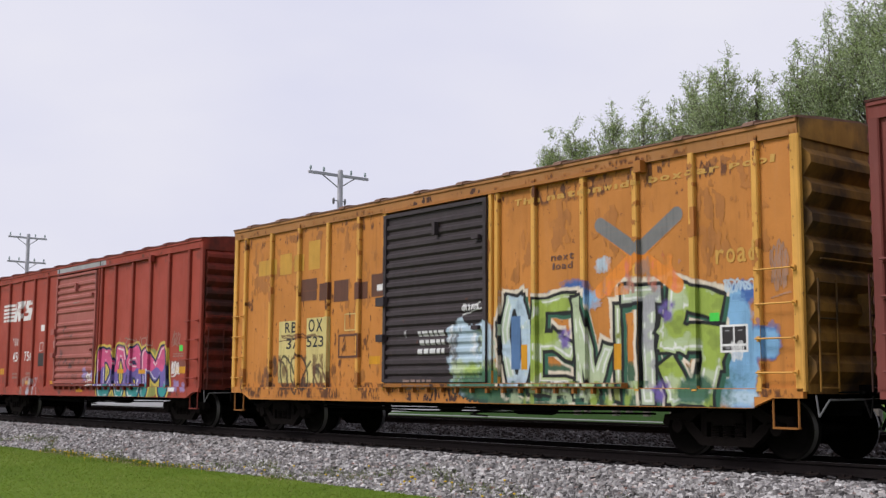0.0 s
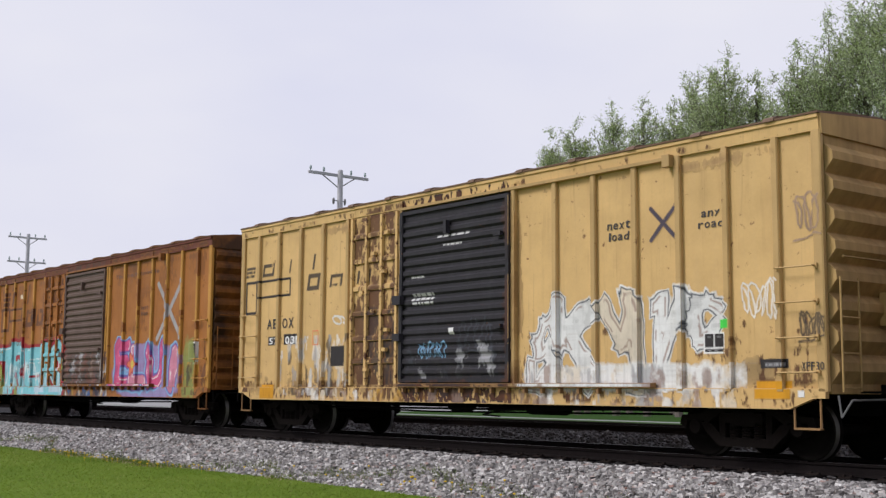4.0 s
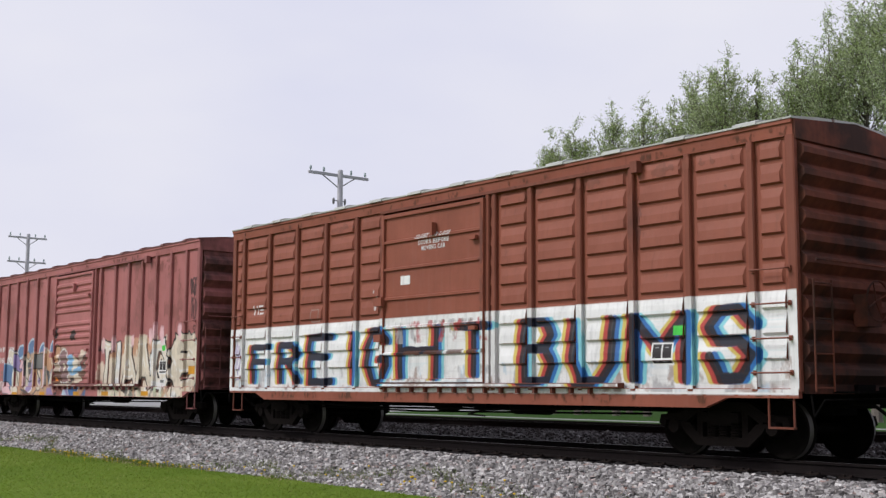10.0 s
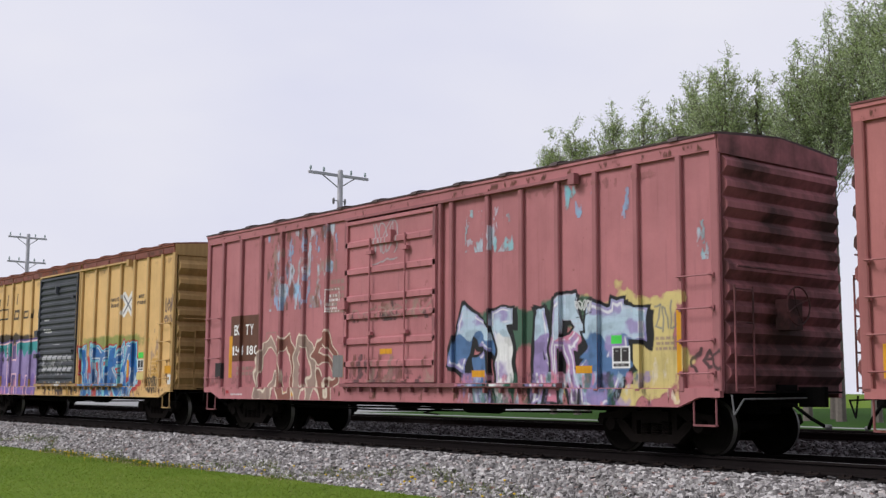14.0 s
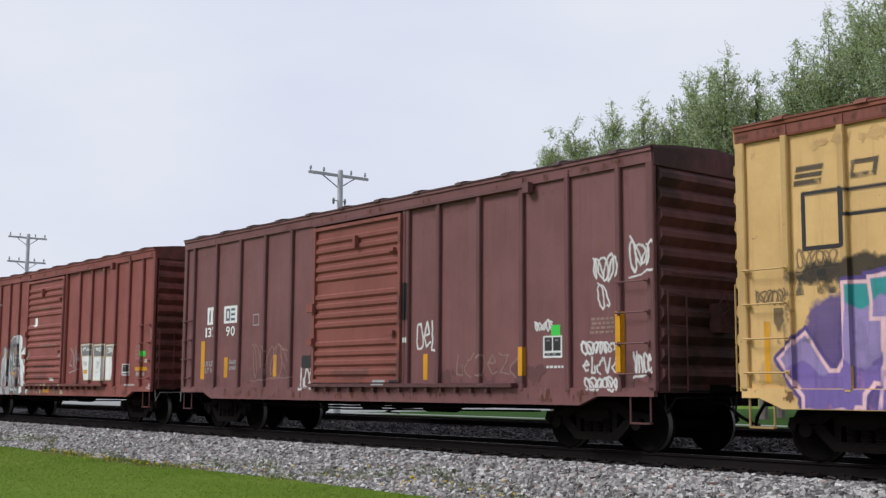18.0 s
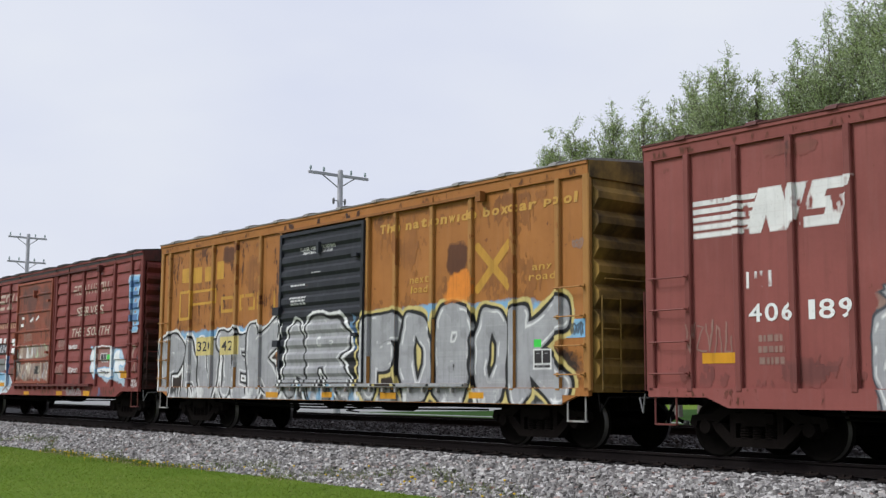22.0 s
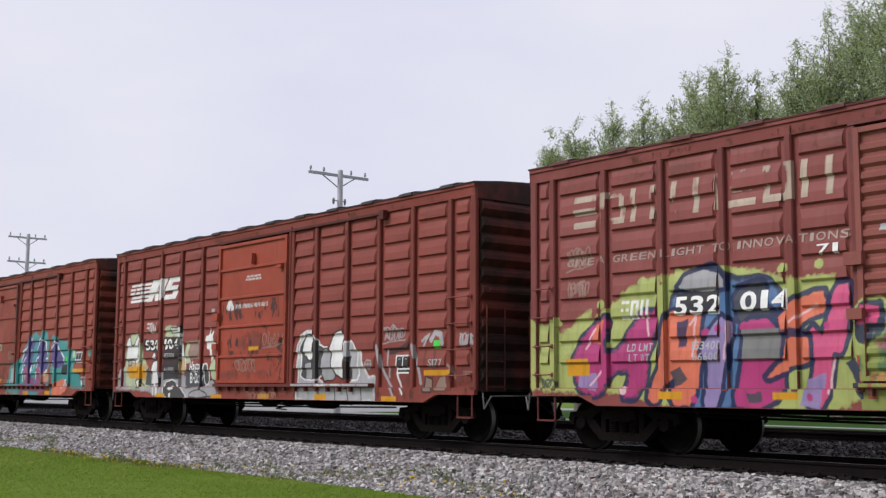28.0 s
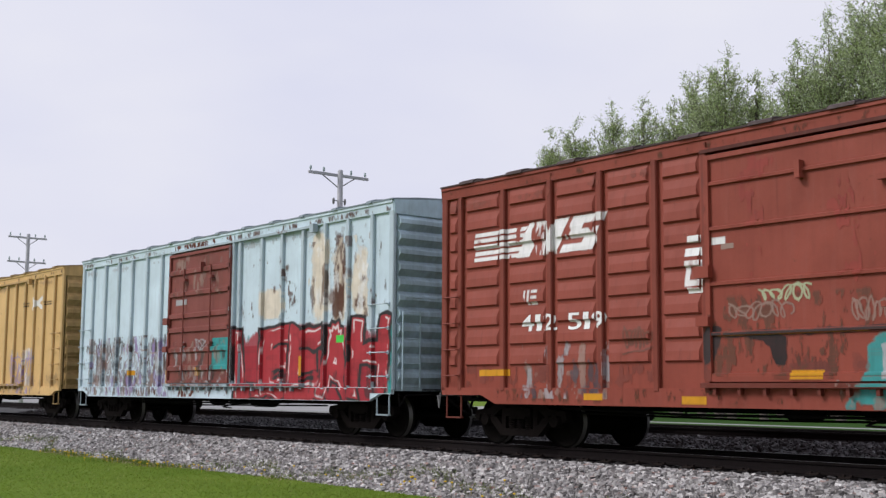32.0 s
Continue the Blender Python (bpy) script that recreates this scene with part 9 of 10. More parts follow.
bar(s13, 3.16, 2.44, 3.31, 2.6, 'white')
bar(s13, 3.49, 2.44, 3.66, 2.6, 'white')
bar(s13, 4.18, 2.42, 4.48, 2.6, 'white')
bar(s13, 4.67, 2.42, 4.9, 2.58, 'white')
bar(s13, 5.46, 2.32, 5.75, 2.54, 'white')
bar(s13, 5.46, 2.05, 5.75, 2.24, 'white')
bar(s13, 6.48, 3.14, 6.69, 3.22, 'white')
bar(s13, 6.4, 2.9, 6.64, 3.0, 'white')
fill(s13, (7.21, 3.03, 7.53, 3.19), '04899310', 'white')
fill(s13, (7.71, 3.03, 8.03, 3.23), '03799610', 'white')
bar(s13, 5.05, 1.89, 5.14, 2.03, 'white')
bar(s13, 5.04, 1.66, 5.12, 1.86, 'white')
bar(s13, 5.04, 1.52, 5.13, 1.65, 'white')
fill(s13, (6.36, 1.86, 8.98, 2.29), '071758999000', 'dust')
fill(s13, (6.15, 1.22, 8.97, 1.72), '08999000', 'dust')
stroke(s13, (6.59, 1.3, 6.76, 1.65), '002499', 'faded_cream', 0.09)
stroke(s13, (6.93, 1.33, 7.11, 1.61), '003499', 'white', 0.12)
stroke(s13, (7.27, 1.3, 7.4, 1.65), '005499', 'faded_cream', 0.09)
stroke(s13, (7.59, 1.33, 7.7, 1.62), '004599', 'faded_cream', 0.09)
stroke(s13, (7.91, 1.28, 8.07, 1.6), '003699', 'faded_cream', 0.05)
stroke(s13, (8.22, 1.3, 8.33, 1.67), '004499', 'faded_cream', 0.12)
stroke(s13, (8.52, 1.3, 8.62, 1.64), '009579', 'silver', 0.12)
stroke(s13, (8.82, 1.27, 8.93, 1.68), '004599', 'white', 0.05)
bar(s13, 7.77, 1.37, 8.25, 1.63, 'dark')
bar(s13, 6.73, 1.21, 7.11, 1.35, 'slate')
fill(s13, (6.15, 1.25, 6.56, 1.91), '09999200', 'dark')
fill(s13, (5.82, 1.42, 6.35, 2.18), '09899410', 'dark')
fill(s13, (12.13, 0.95, 14.48, 2.11), '0309598896929081524123', 'pale_blue')
fill(s13, (12.13, 1.23, 12.57, 2.11), '0949904002', 'white', edge='sky', label='white and blue sprayed graffiti letter')
fill(s13, (12.57, 1.49, 13.48, 2.1), '09999000', 'faded_red', edge='white')
fill(s13, (12.57, 1.22, 13.68, 1.52), '0899905112', 'white', edge='sky', label='white and blue sprayed graffiti letter')
fill(s13, (13.44, 1.28, 13.67, 2.09), '09999020', 'white')
fill(s13, (13.76, 1.19, 14.44, 1.99), '095956969445804004', 'white', edge='sky', label='white and blue sprayed graffiti letter')
stroke(s13, (12.9, 1.28, 13.23, 1.43), '099740', 'navy', 0.03)
stroke(s13, (13.23, 1.25, 13.44, 1.39), '067990', 'navy', 0.03)
fill(s13, (14.59, 2.46, 15.29, 3.97), '092979998690304109', 'sky', edge='pale_blue')
bar(s13, 14.71, 3.68, 15.19, 3.86, 'steel_blue')
bar(s13, 14.94, 3.58, 15.07, 3.66, 'dust')
bar(s13, 14.71, 3.37, 15.19, 3.56, 'steel_blue')
bar(s13, 14.94, 3.26, 15.07, 3.36, 'dust')
bar(s13, 14.7, 3.06, 15.18, 3.24, 'steel_blue')
bar(s13, 14.93, 2.96, 15.06, 3.04, 'dust')
bar(s13, 14.7, 2.75, 15.18, 2.93, 'steel_blue')
bar(s13, 14.93, 2.66, 15.06, 2.74, 'dust')
fill(s13, (14.88, 1.73, 15.17, 2.09), '0999355013', 'dust')
stroke(s13, (14.98, 1.37, 15.15, 1.63), '005990', 'dust', 0.04)
stroke(s13, (15.26, 1.31, 15.3, 1.78), '0099', 'slate', 0.1)
drips(s13, 6.25, 1.88, 9.05, 2.3, ('faded_cream', 'silver', 'pale_green', 'white', 'dust'), 26, seed=337)
drips(s13, 6.2, 1.15, 9.05, 1.75, ('faded_cream', 'silver', 'cream', 'dust', 'brown'), 26, seed=338)
write(s13, '534', 3.09, 2.1, 3.79, 2.35, 'silver', fat=0.02, wear=0.1)
write(s13, '424', 4.26, 2.11, 4.98, 2.37, 'silver', fat=0.02, wear=0.1)
blocks(s13, 1.94, 2.11, 2.63, 2.37, 'silver', '=o|', seed=329)
blocks(s13, 10.65, 3.68, 13.28, 3.96, 'faded_cream', '=o|t|=o|', seed=331, wear=0.5)
write(s13, 'SERVES', 10.97, 3.05, 12.93, 3.31, 'faded_cream', wear=0.5)
write(s13, 'THE SOUTH', 10.61, 2.45, 13.35, 2.7, 'faded_cream', wear=0.5)
placard(s13, 12.84, 1.67, 13.28, 1.92)
bar(s13, 13.29, 1.73, 13.5, 1.88, 'green', name='sticker')
bar(s13, 14.16, 1.22, 14.65, 1.42, 'amber', name='reflector')
bar(s13, 0.81, 1.25, 1.23, 1.45, 'amber', name='reflector')
bar(s13, 4.3, 0.99, 4.83, 1.11, 'amber', name='reflector')
bar(s13, 6.86, 0.7, 7.33, 0.83, 'amber', name='reflector')
bar(s13, 9.63, 0.71, 10.11, 0.85, 'amber', name='reflector')
bar(s13, 11.73, 0.72, 12.2, 0.86, 'amber', name='reflector')
tag(s13, 6.72, 2.44, 7.47, 2.68, 'dust', 0.025, loops=5, seed=339)
tag(s13, 9.54, 2.11, 10.13, 2.43, 'dust', 0.025, seed=340)
tag(s13, 10.43, 2.07, 11.16, 2.21, 'white', 0.025, seed=341)
tag(s13, 9.47, 1.3, 10.01, 1.64, 'dust', 0.025, seed=342)
tag(s13, 10.44, 1.36, 11.26, 1.54, 'white', 0.025, seed=343)
tag(s13, 10.39, 0.7, 11.7, 0.98, 'silver', 0.03, loops=7, seed=344)
tag(s13, 14.87, 0.97, 15.3, 1.17, 'white', 0.03, loops=4, seed=345)
drips(s13, 12.25, 0.69, 13.12, 0.96, ('steel_blue', 'slate'), 6, seed=347)
lines(s13, 10.09, 0.86, 10.61, 0.96, 'dust', 1, 348)
# red-brown car with green and pink letters
blocks(s14, 1.0, 3.53, 5.89, 4.05, 'faded_cream', '=o|t|=o|', wear=0.5, seed=349)
fill(s14, (-0.09, 0.7, 6.49, 2.7), '02061615272638384948496978788888859690403101', 'pear')
fill(s14, (2.34, 2.51, 2.56, 2.67), '0659968010', 'pear')
fill(s14, (3.05, 2.61, 3.25, 2.77), '0749969010', 'pear')
fill(s14, (4.13, 2.51, 4.32, 2.66), '0759968010', 'pear')
fill(s14, (4.84, 2.55, 5.01, 2.69), '0649968010', 'pear')
fill(s14, (5.43, 2.56, 5.59, 2.7), '0649968010', 'pear')
fill(s14, (1.48, 2.22, 1.71, 2.38), '0759968010', 'pear')
fill(s14, (0.45, 1.97, 0.7, 2.14), '0659969010', 'pear')
fill(s14, (-0.16, 1.98, 0.11, 2.15), '0649968010', 'pear')
fill(s14, (3.0, 0.7, 4.91, 2.71), '0718394958889795656000', 'steel_blue', edge='navy', rim=0.075)
fill(s14, (3.1, 2.37, 3.99, 2.68), '0128699590', 'silver', edge='navy', rim=0.075)
fill(s14, (4.13, 1.86, 4.79, 2.49), '0779749210', 'slate', edge='navy', rim=0.075)
fill(s14, (1.0, 0.84, 2.77, 2.12), '0105284935557999857050634330', 'magenta', edge='navy', rim=0.075, label='pink and orange sprayed graffiti letter with a navy outline')
fill(s14, (1.38, 1.67, 1.69, 2.04), '01279960', 'coral')
fill(s14, (1.04, 0.94, 1.48, 1.23), '02198990', 'lilac')
fill(s14, (2.49, 0.73, 3.53, 2.15), '0135385999958040533220', 'coral', edge='navy', rim=0.075, label='pink and orange sprayed graffiti letter with a navy outline')
fill(s14, (3.09, 1.58, 3.31, 1.99), '08997010', 'navy')
fill(s14, (2.92, 1.02, 3.26, 1.29), '30075993', 'slate')
fill(s14, (3.52, 0.71, 4.12, 2.02), '06699875501024', 'lilac', edge='navy', rim=0.075)
fill(s14, (4.09, 0.72, 4.92, 1.93), '00252989959140', 'magenta', edge='navy', rim=0.075)
fill(s14, (4.6, 1.11, 5.67, 2.31), '2789974564723100113234', 'coral', edge='navy', rim=0.075, label='pink and orange sprayed graffiti letter with a navy outline')
fill(s14, (4.92, 1.62, 5.44, 1.81), '07999500', 'navy')
fill(s14, (5.28, 0.74, 5.98, 2.35), '4569998674544000122416', 'pink', edge='navy', rim=0.075, label='pink and orange sprayed graffiti letter with a navy outline')
fill(s14, (5.17, 0.74, 5.55, 1.2), '00379980', 'lilac')
fill(s14, (5.85, 0.75, 6.34, 1.41), '08399150', 'navy')
fill(s14, (6.04, 0.75, 6.44, 1.41), '0929938043', 'crimson')
fill(s14, (5.96, 1.49, 6.49, 2.11), '0439999330', 'navy', edge='pear')
fill(s14, (6.06, 1.79, 6.39, 2.03), '00399981', 'pink')
stroke(s14, (1.24, 1.6, 1.46, 1.91), '0099', 'blush', 0.035)
stroke(s14, (1.3, 1.02, 1.6, 1.28), '9900', 'blush', 0.035)
stroke(s14, (3.34, 1.46, 3.44, 2.04), '079950', 'blush', 0.035)
stroke(s14, (5.61, 0.94, 5.7, 1.37), '9900', 'blush', 0.035)
stroke(s14, (5.03, 1.87, 5.48, 2.08), '0099', 'blush', 0.035)
stroke(s14, (2.51, 1.77, 2.57, 2.03), '0990', 'blush', 0.035)
stroke(s14, (3.98, 1.4, 4.03, 1.91), '9900', 'blush', 0.035)
fill(s14, (1.97, 0.91, 2.13, 1.05), '0649957010', 'blush')
fill(s14, (3.34, 0.77, 3.48, 0.91), '0659958010', 'magenta')
fill(s14, (3.57, 1.73, 3.72, 1.86), '0659957010', 'magenta')
fill(s14, (3.78, 1.77, 3.92, 1.9), '0659958020', 'magenta')
fill(s14, (4.22, 1.8, 4.36, 1.93), '0649957010', 'magenta')
fill(s14, (5.56, 1.75, 5.68, 1.88), '0659958021', 'magenta')
fill(s14, (5.27, 0.82, 5.39, 0.94), '0659958020', 'magenta')
bar(s14, 3.08, 2.05, 3.86, 2.37, 'dark')
bar(s14, 4.26, 1.38, 4.88, 1.8, 'grey')
fill(s14, (4.32, 0.8, 4.59, 0.95), '08899120', 'slate')
blocks(s14, 2.01, 2.03, 2.6, 2.32, 'white', '=o|', seed=354)
write(s14, '532', 3.07, 2.04, 3.9, 2.32, 'white', fat=0.025, wear=0.05)
write(s14, '014', 4.25, 2.05, 5.05, 2.33, 'white', fat=0.025, wear=0.05)
write(s14, 'LD LMT|LT WT', 2.12, 1.38, 2.62, 1.66, 'silver', wear=0.1)
write(s14, '153400|66600', 3.37, 1.38, 3.88, 1.66, 'silver', wear=0.1)
write(s14, 'DOOR OPENING W10-0 H10-3', 6.78, 2.78, 8.34, 2.88, 'silver', wear=0.05)
write(s14, '71', 5.5, 2.74, 5.82, 2.88, 'white', wear=0.1)
write(s14, 'GIVE A GREEN LIGHT TO INNOVATIONS', 0.83, 2.93, 5.99, 3.05, 'dust', wear=0.4)
blob(s14, 6.11, 0.75, 7.62, 1.77, 'olive', rough=0.25, seed=358)
bar(s14, 6.12, 0.84, 8.98, 1.42, 'olive')
drips(s14, 6.12, 0.84, 8.99, 1.8, ('lime', 'olive', 'lime', 'forest', 'pale_green'), 22, seed=359)
drips(s14, 6.09, 0.75, 7.6, 1.21, ('crimson', 'navy', 'coral', 'olive'), 8, seed=360)
blob(s14, 8.3, 1.59, 8.77, 1.96, 'lime', seed=361)
blob(s14, 7.56, 1.61, 7.84, 1.84, 'lime', seed=362)
blob(s14, 8.61, 1.16, 8.84, 1.39, 'sky', seed=363)
bar(s14, 6.09, 0.71, 9.0, 0.86, 'olive')
drips(s14, 6.22, 1.48, 6.68, 2.01, ('navy', 'magenta'), 5, seed=364)
tag(s14, 6.61, 1.68, 7.21, 1.99, 'navy', 0.03, seed=365)
tag(s14, 8.49, 1.63, 8.99, 1.84, 'navy', 0.03, seed=366)
blob(s14, 9.12, 1.72, 9.57, 2.37, 'lime', rough=0.4, seed=367)
bar(s14, 0.81, 1.18, 1.3, 1.45, 'amber', name='reflector')
bar(s14, 2.75, 0.83, 3.2, 0.94, 'amber', name='reflector')
bar(s14, 4.76, 0.84, 5.16, 0.94, 'amber', name='reflector')
bar(s14, 7.76, 0.73, 8.23, 0.85, 'amber', name='reflector')
bar(s14, 6.45, 2.96, 6.78, 3.05, 'silver')
lines(s14, 7.19, 3.32, 7.96, 3.48, 'dust', 2, 369)
tag(s14, 0.83, 2.9, 1.41, 3.23, 'dust', 0.025, seed=371)
tag(s14, 0.84, 2.42, 1.38, 2.71, 'dust', 0.025, seed=372)
tag(s14, 0.19, 0.95, 0.58, 1.16, 'navy', 0.03, loops=3, seed=373)
blob(s14, 9.36, 0.73, 15.66, 2.03, 'lime', rough=0.25, seed=374)
blob(s14, 14.09, 2.09, 14.88, 2.51, 'lime', rough=0.3, seed=375)
letters(s14, 'NOONN', 9.54, 0.79, 15.1, 2.15, ('pink', 'rose', 'pink', 'rose', 'pink'), edge='crimson', halo='lime', label='pink sprayed graffiti letters on green', rim=0.04, thick=0.36, wild=0.6, bands=[(0.62, 'coral')], seed=376)
drips(s14, 9.68, 0.73, 15.48, 1.6, ('pink', 'magenta', 'rose', 'coral', 'navy'), 18, seed=377)
blocks(s14, 10.82, 3.76, 13.35, 3.95, 'faded_cream', '=o|t|=o|', wear=0.5, seed=378)
write(s14, 'SERVES', 11.16, 3.04, 13.02, 3.38, 'faded_cream', wear=0.5)
write(s14, 'THE SOUTH', 10.76, 2.39, 13.61, 2.71, 'faded_cream', wear=0.5)
bar(s14, 10.39, 0.7, 10.84, 0.9, 'amber', name='reflector')
bar(s14, 12.51, 0.7, 13.02, 0.87, 'amber', name='reflector')
bar(s14, 14.35, 1.39, 14.87, 1.47, 'amber', name='reflector')
bar(s14, 13.1, 1.71, 13.48, 1.92, 'green', name='sticker')
bar(s14, 14.36, 1.19, 14.87, 1.32, 'amber')
# red-brown car with a bright door and white letters
rusting(s15, 6.1, 1.1, 9.1, 2.4, 379, 0.12, 'dark')
emblem(s15, 0.93, 3.22, 3.72, 3.78)
fill(s15, (0.24, 0.7, 6.06, 1.56), '0204071926476675868592904032', 'silver')
fill(s15, (0.72, 0.94, 2.38, 2.4), '0407195965839000', 'pale_green')
fill(s15, (0.8, 1.62, 1.76, 2.36), '000619355669897390', 'white', edge='black')
fill(s15, (0.83, 1.1, 2.29, 1.66), '02073997936042', 'tan')
stroke(s15, (0.87, 1.0, 1.9, 1.69), '0949528190', 'black', 0.04)
fill(s15, (0.91, 1.56, 1.1, 1.69), '08999120', 'silver', edge='black')
fill(s15, (1.36, 0.97, 1.72, 1.17), '08998031', 'white', edge='black')
fill(s15, (1.87, 1.88, 2.8, 2.24), '09989001', 'black')
fill(s15, (1.97, 1.0, 2.32, 1.53), '01378990', 'slate')
fill(s15, (2.34, 1.07, 2.86, 1.65), '29799000', 'white', edge='dark')
fill(s15, (2.43, 1.7, 2.61, 1.86), '0449958010', 'white', edge='dark')
stroke(s15, (2.53, 0.8, 2.55, 1.07), '0900', 'white', 0.09)
stroke(s15, (2.73, 0.81, 2.75, 1.07), '0900', 'white', 0.09)
fill(s15, (3.09, 1.31, 4.38, 2.52), '070929797591906067', 'pale_green')
fill(s15, (3.88, 1.36, 4.38, 2.51), '0939457390603216', 'white', edge='black')
fill(s15, (4.02, 1.34, 4.38, 1.73), '0958913000', 'tan')
fill(s15, (3.45, 2.36, 4.0, 2.47), '09989001', 'white', edge='black')
fill(s15, (3.01, 1.18, 4.02, 2.24), '09999000', 'black')
fill(s15, (3.13, 0.7, 4.43, 1.14), '0008397590', 'black', edge='white')
fill(s15, (3.36, 0.9, 3.73, 1.02), '04699230', 'white')
fill(s15, (3.45, 0.72, 3.54, 0.82), '09999000', 'white')
fill(s15, (4.27, 0.91, 5.51, 1.53), '074979924100', 'slate')
fill(s15, (4.28, 1.54, 4.56, 2.12), '0879629110', 'pale_green')
fill(s15, (4.49, 1.66, 5.11, 2.12), '09999000', 'dust')
fill(s15, (4.87, 0.73, 6.03, 1.19), '023569859100', 'silver', edge='black')
fill(s15, (4.6, 0.73, 5.51, 0.92), '0549948000', 'silver', edge='black')
fill(s15, (5.26, 1.07, 5.5, 1.52), '1999903004', 'black', edge='white')
fill(s15, (5.58, 1.13, 5.97, 1.67), '0659769011', 'pale_green')
fill(s15, (5.34, 1.59, 5.92, 2.5), '063639466865935361404313', 'white')
fill(s15, (9.56, 0.7, 12.42, 2.15), '00020508192922727783939190', 'silver', edge='white')
fill(s15, (9.63, 1.15, 10.74, 2.14), '001306183958769670', 'black', edge='white')
fill(s15, (9.78, 1.56, 10.18, 2.1), '020759979150', 'white', edge='black')
fill(s15, (9.86, 1.15, 10.18, 1.51), '00189990', 'silver')
fill(s15, (10.48, 1.14, 10.98, 1.8), '0008599490', 'silver', edge='black')
fill(s15, (10.78, 1.14, 11.33, 2.19), '2107799790', 'white', edge='black')
fill(s15, (11.35, 1.14, 11.81, 1.89), '05095996904045', 'silver', edge='white')
fill(s15, (11.35, 1.14, 11.59, 1.6), '09999000', 'black')
stroke(s15, (10.37, 0.7, 10.42, 1.03), '0990', 'black', 0.035)
stroke(s15, (11.01, 0.7, 11.06, 1.03), '0990', 'black', 0.035)
stroke(s15, (11.47, 0.7, 11.52, 1.03), '0990', 'black', 0.035)
stroke(s15, (11.96, 0.7, 12.0, 1.03), '0990', 'black', 0.035)
stroke(s15, (12.5, 0.79, 13.06, 1.79), '09255390', 'silver', 0.07)
stroke(s15, (12.74, 1.64, 13.5, 1.82), '0365998410', 'dark', 0.06)
stroke(s15, (12.81, 1.19, 12.87, 1.69), '0990', 'silver', 0.05)
stroke(s15, (13.1, 0.86, 13.32, 1.26), '0990', 'white', 0.05)
stroke(s15, (13.63, 1.08, 13.83, 1.77), '095590', 'silver', 0.08)
stroke(s15, (13.91, 1.76, 14.1, 1.97), '049930', 'silver', 0.06)
stroke(s15, (14.19, 1.79, 14.52, 1.99), '03297790', 'silver', 0.1)
stroke(s15, (13.97, 1.37, 13.99, 1.71), '0990', 'brown', 0.05)
stroke(s15, (14.24, 1.37, 14.32, 1.75), '0990', 'brown', 0.05)
fill(s15, (13.95, 0.94, 14.19, 1.18), '00298790', 'dust', edge='dark')
fill(s15, (14.28, 0.94, 14.63, 1.2), '00387990', 'dust', edge='brown')
stroke(s15, (14.67, 1.17, 14.84, 1.41), '096790', 'dust', 0.05)
stroke(s15, (12.07, 1.35, 12.29, 1.52), '053988934005', 'silver', 0.03)
stroke(s15, (12.07, 1.44, 12.29, 1.46), '0094', 'silver', 0.03)
stroke(s15, (12.18, 1.36, 12.2, 1.5), '0900', 'silver', 0.03)
write(s15, '104', 3.12, 1.94, 3.9, 2.2, 'white', fat=0.022, wear=0.05)
write(s15, '530', 1.98, 1.94, 2.8, 2.2, 'white', fat=0.022, wear=0.05)
blocks(s15, 1.98, 2.38, 2.6, 2.66, 'white', '=o|', seed=380)
write(s15, '153700', 3.12, 1.71, 3.68, 1.84, 'silver', wear=0.05)
write(s15, '66300', 3.14, 1.35, 3.68, 1.48, 'silver', wear=0.05)
write(s15, 'Happy', 4.56, 1.34, 5.3, 1.62, 'white', fat=0.016, wear=0.0)
write(s15, 'B-Day', 4.53, 1.08, 5.24, 1.33, 'white', fat=0.016, wear=0.0)
write(s15, 'DOOR OPENING W10-0 H10-3', 6.88, 2.79, 8.34, 2.89, 'white', wear=0.0)
lines(s15, 7.3, 3.42, 8.02, 3.56, 'white', 2, 400)
fill(s15, (6.4, 2.78, 6.86, 3.02), '0029895990', 'white')
bar(s15, 5.62, 2.78, 5.78, 2.86, 'silver')
bar(s15, 5.66, 2.64, 5.8, 2.72, 'white')
tag(s15, 12.68, 1.88, 13.4, 2.17, 'silver', 0.025, loops=5, seed=392)
rusting(s15, 6.2, 2.5, 9.1, 3.0, 398, 0.4, 'dark')
grime(s15, 6.2, 1.75, 9.1, 2.35, 399, 'dark', 0.7)
placard(s15, 13.09, 1.25, 13.54, 1.6)
bar(s15, 14.27, 1.7, 14.46, 1.85, 'green', name='sticker')
bar(s15, 13.93, 1.21, 14.77, 1.31, 'amber', name='reflector')
bar(s15, 0.96, 1.21, 1.95, 1.52, 'amber', name='reflector')
bar(s15, 2.73, 0.68, 3.23, 0.82, 'amber', name='reflector')
bar(s15, 5.71, 0.69, 6.25, 0.81, 'amber', name='reflector')
bar(s15, 7.93, 0.73, 8.42, 0.84, 'amber', name='reflector')
bar(s15, 10.28, 0.73, 10.71, 0.85, 'amber', name='reflector')
bar(s15, 12.66, 0.69, 13.14, 0.82, 'amber', name='reflector')
bar(s15, 7.52, 1.81, 7.97, 1.9, 'amber', name='reflector')
write(s15, 'S177', 14.1, 1.37, 14.51, 1.51, 'silver')
tag(s15, 15.0, 1.69, 15.46, 1.99, 'silver', 0.03, loops=4, seed=396)
lines(s15, 15.06, 1.21, 15.39, 1.3, 'dust', 2, 397)
tag(s15, 8.14, 1.9, 9.15, 2.22, 'dust', 0.03, loops=5, seed=402)
tag(s15, 6.92, 1.33, 7.97, 1.64, 'dust', 0.03, loops=4, seed=403)
drips(s15, 6.48, 1.72, 8.66, 1.83, ('black', 'dark'), 5, seed=404)
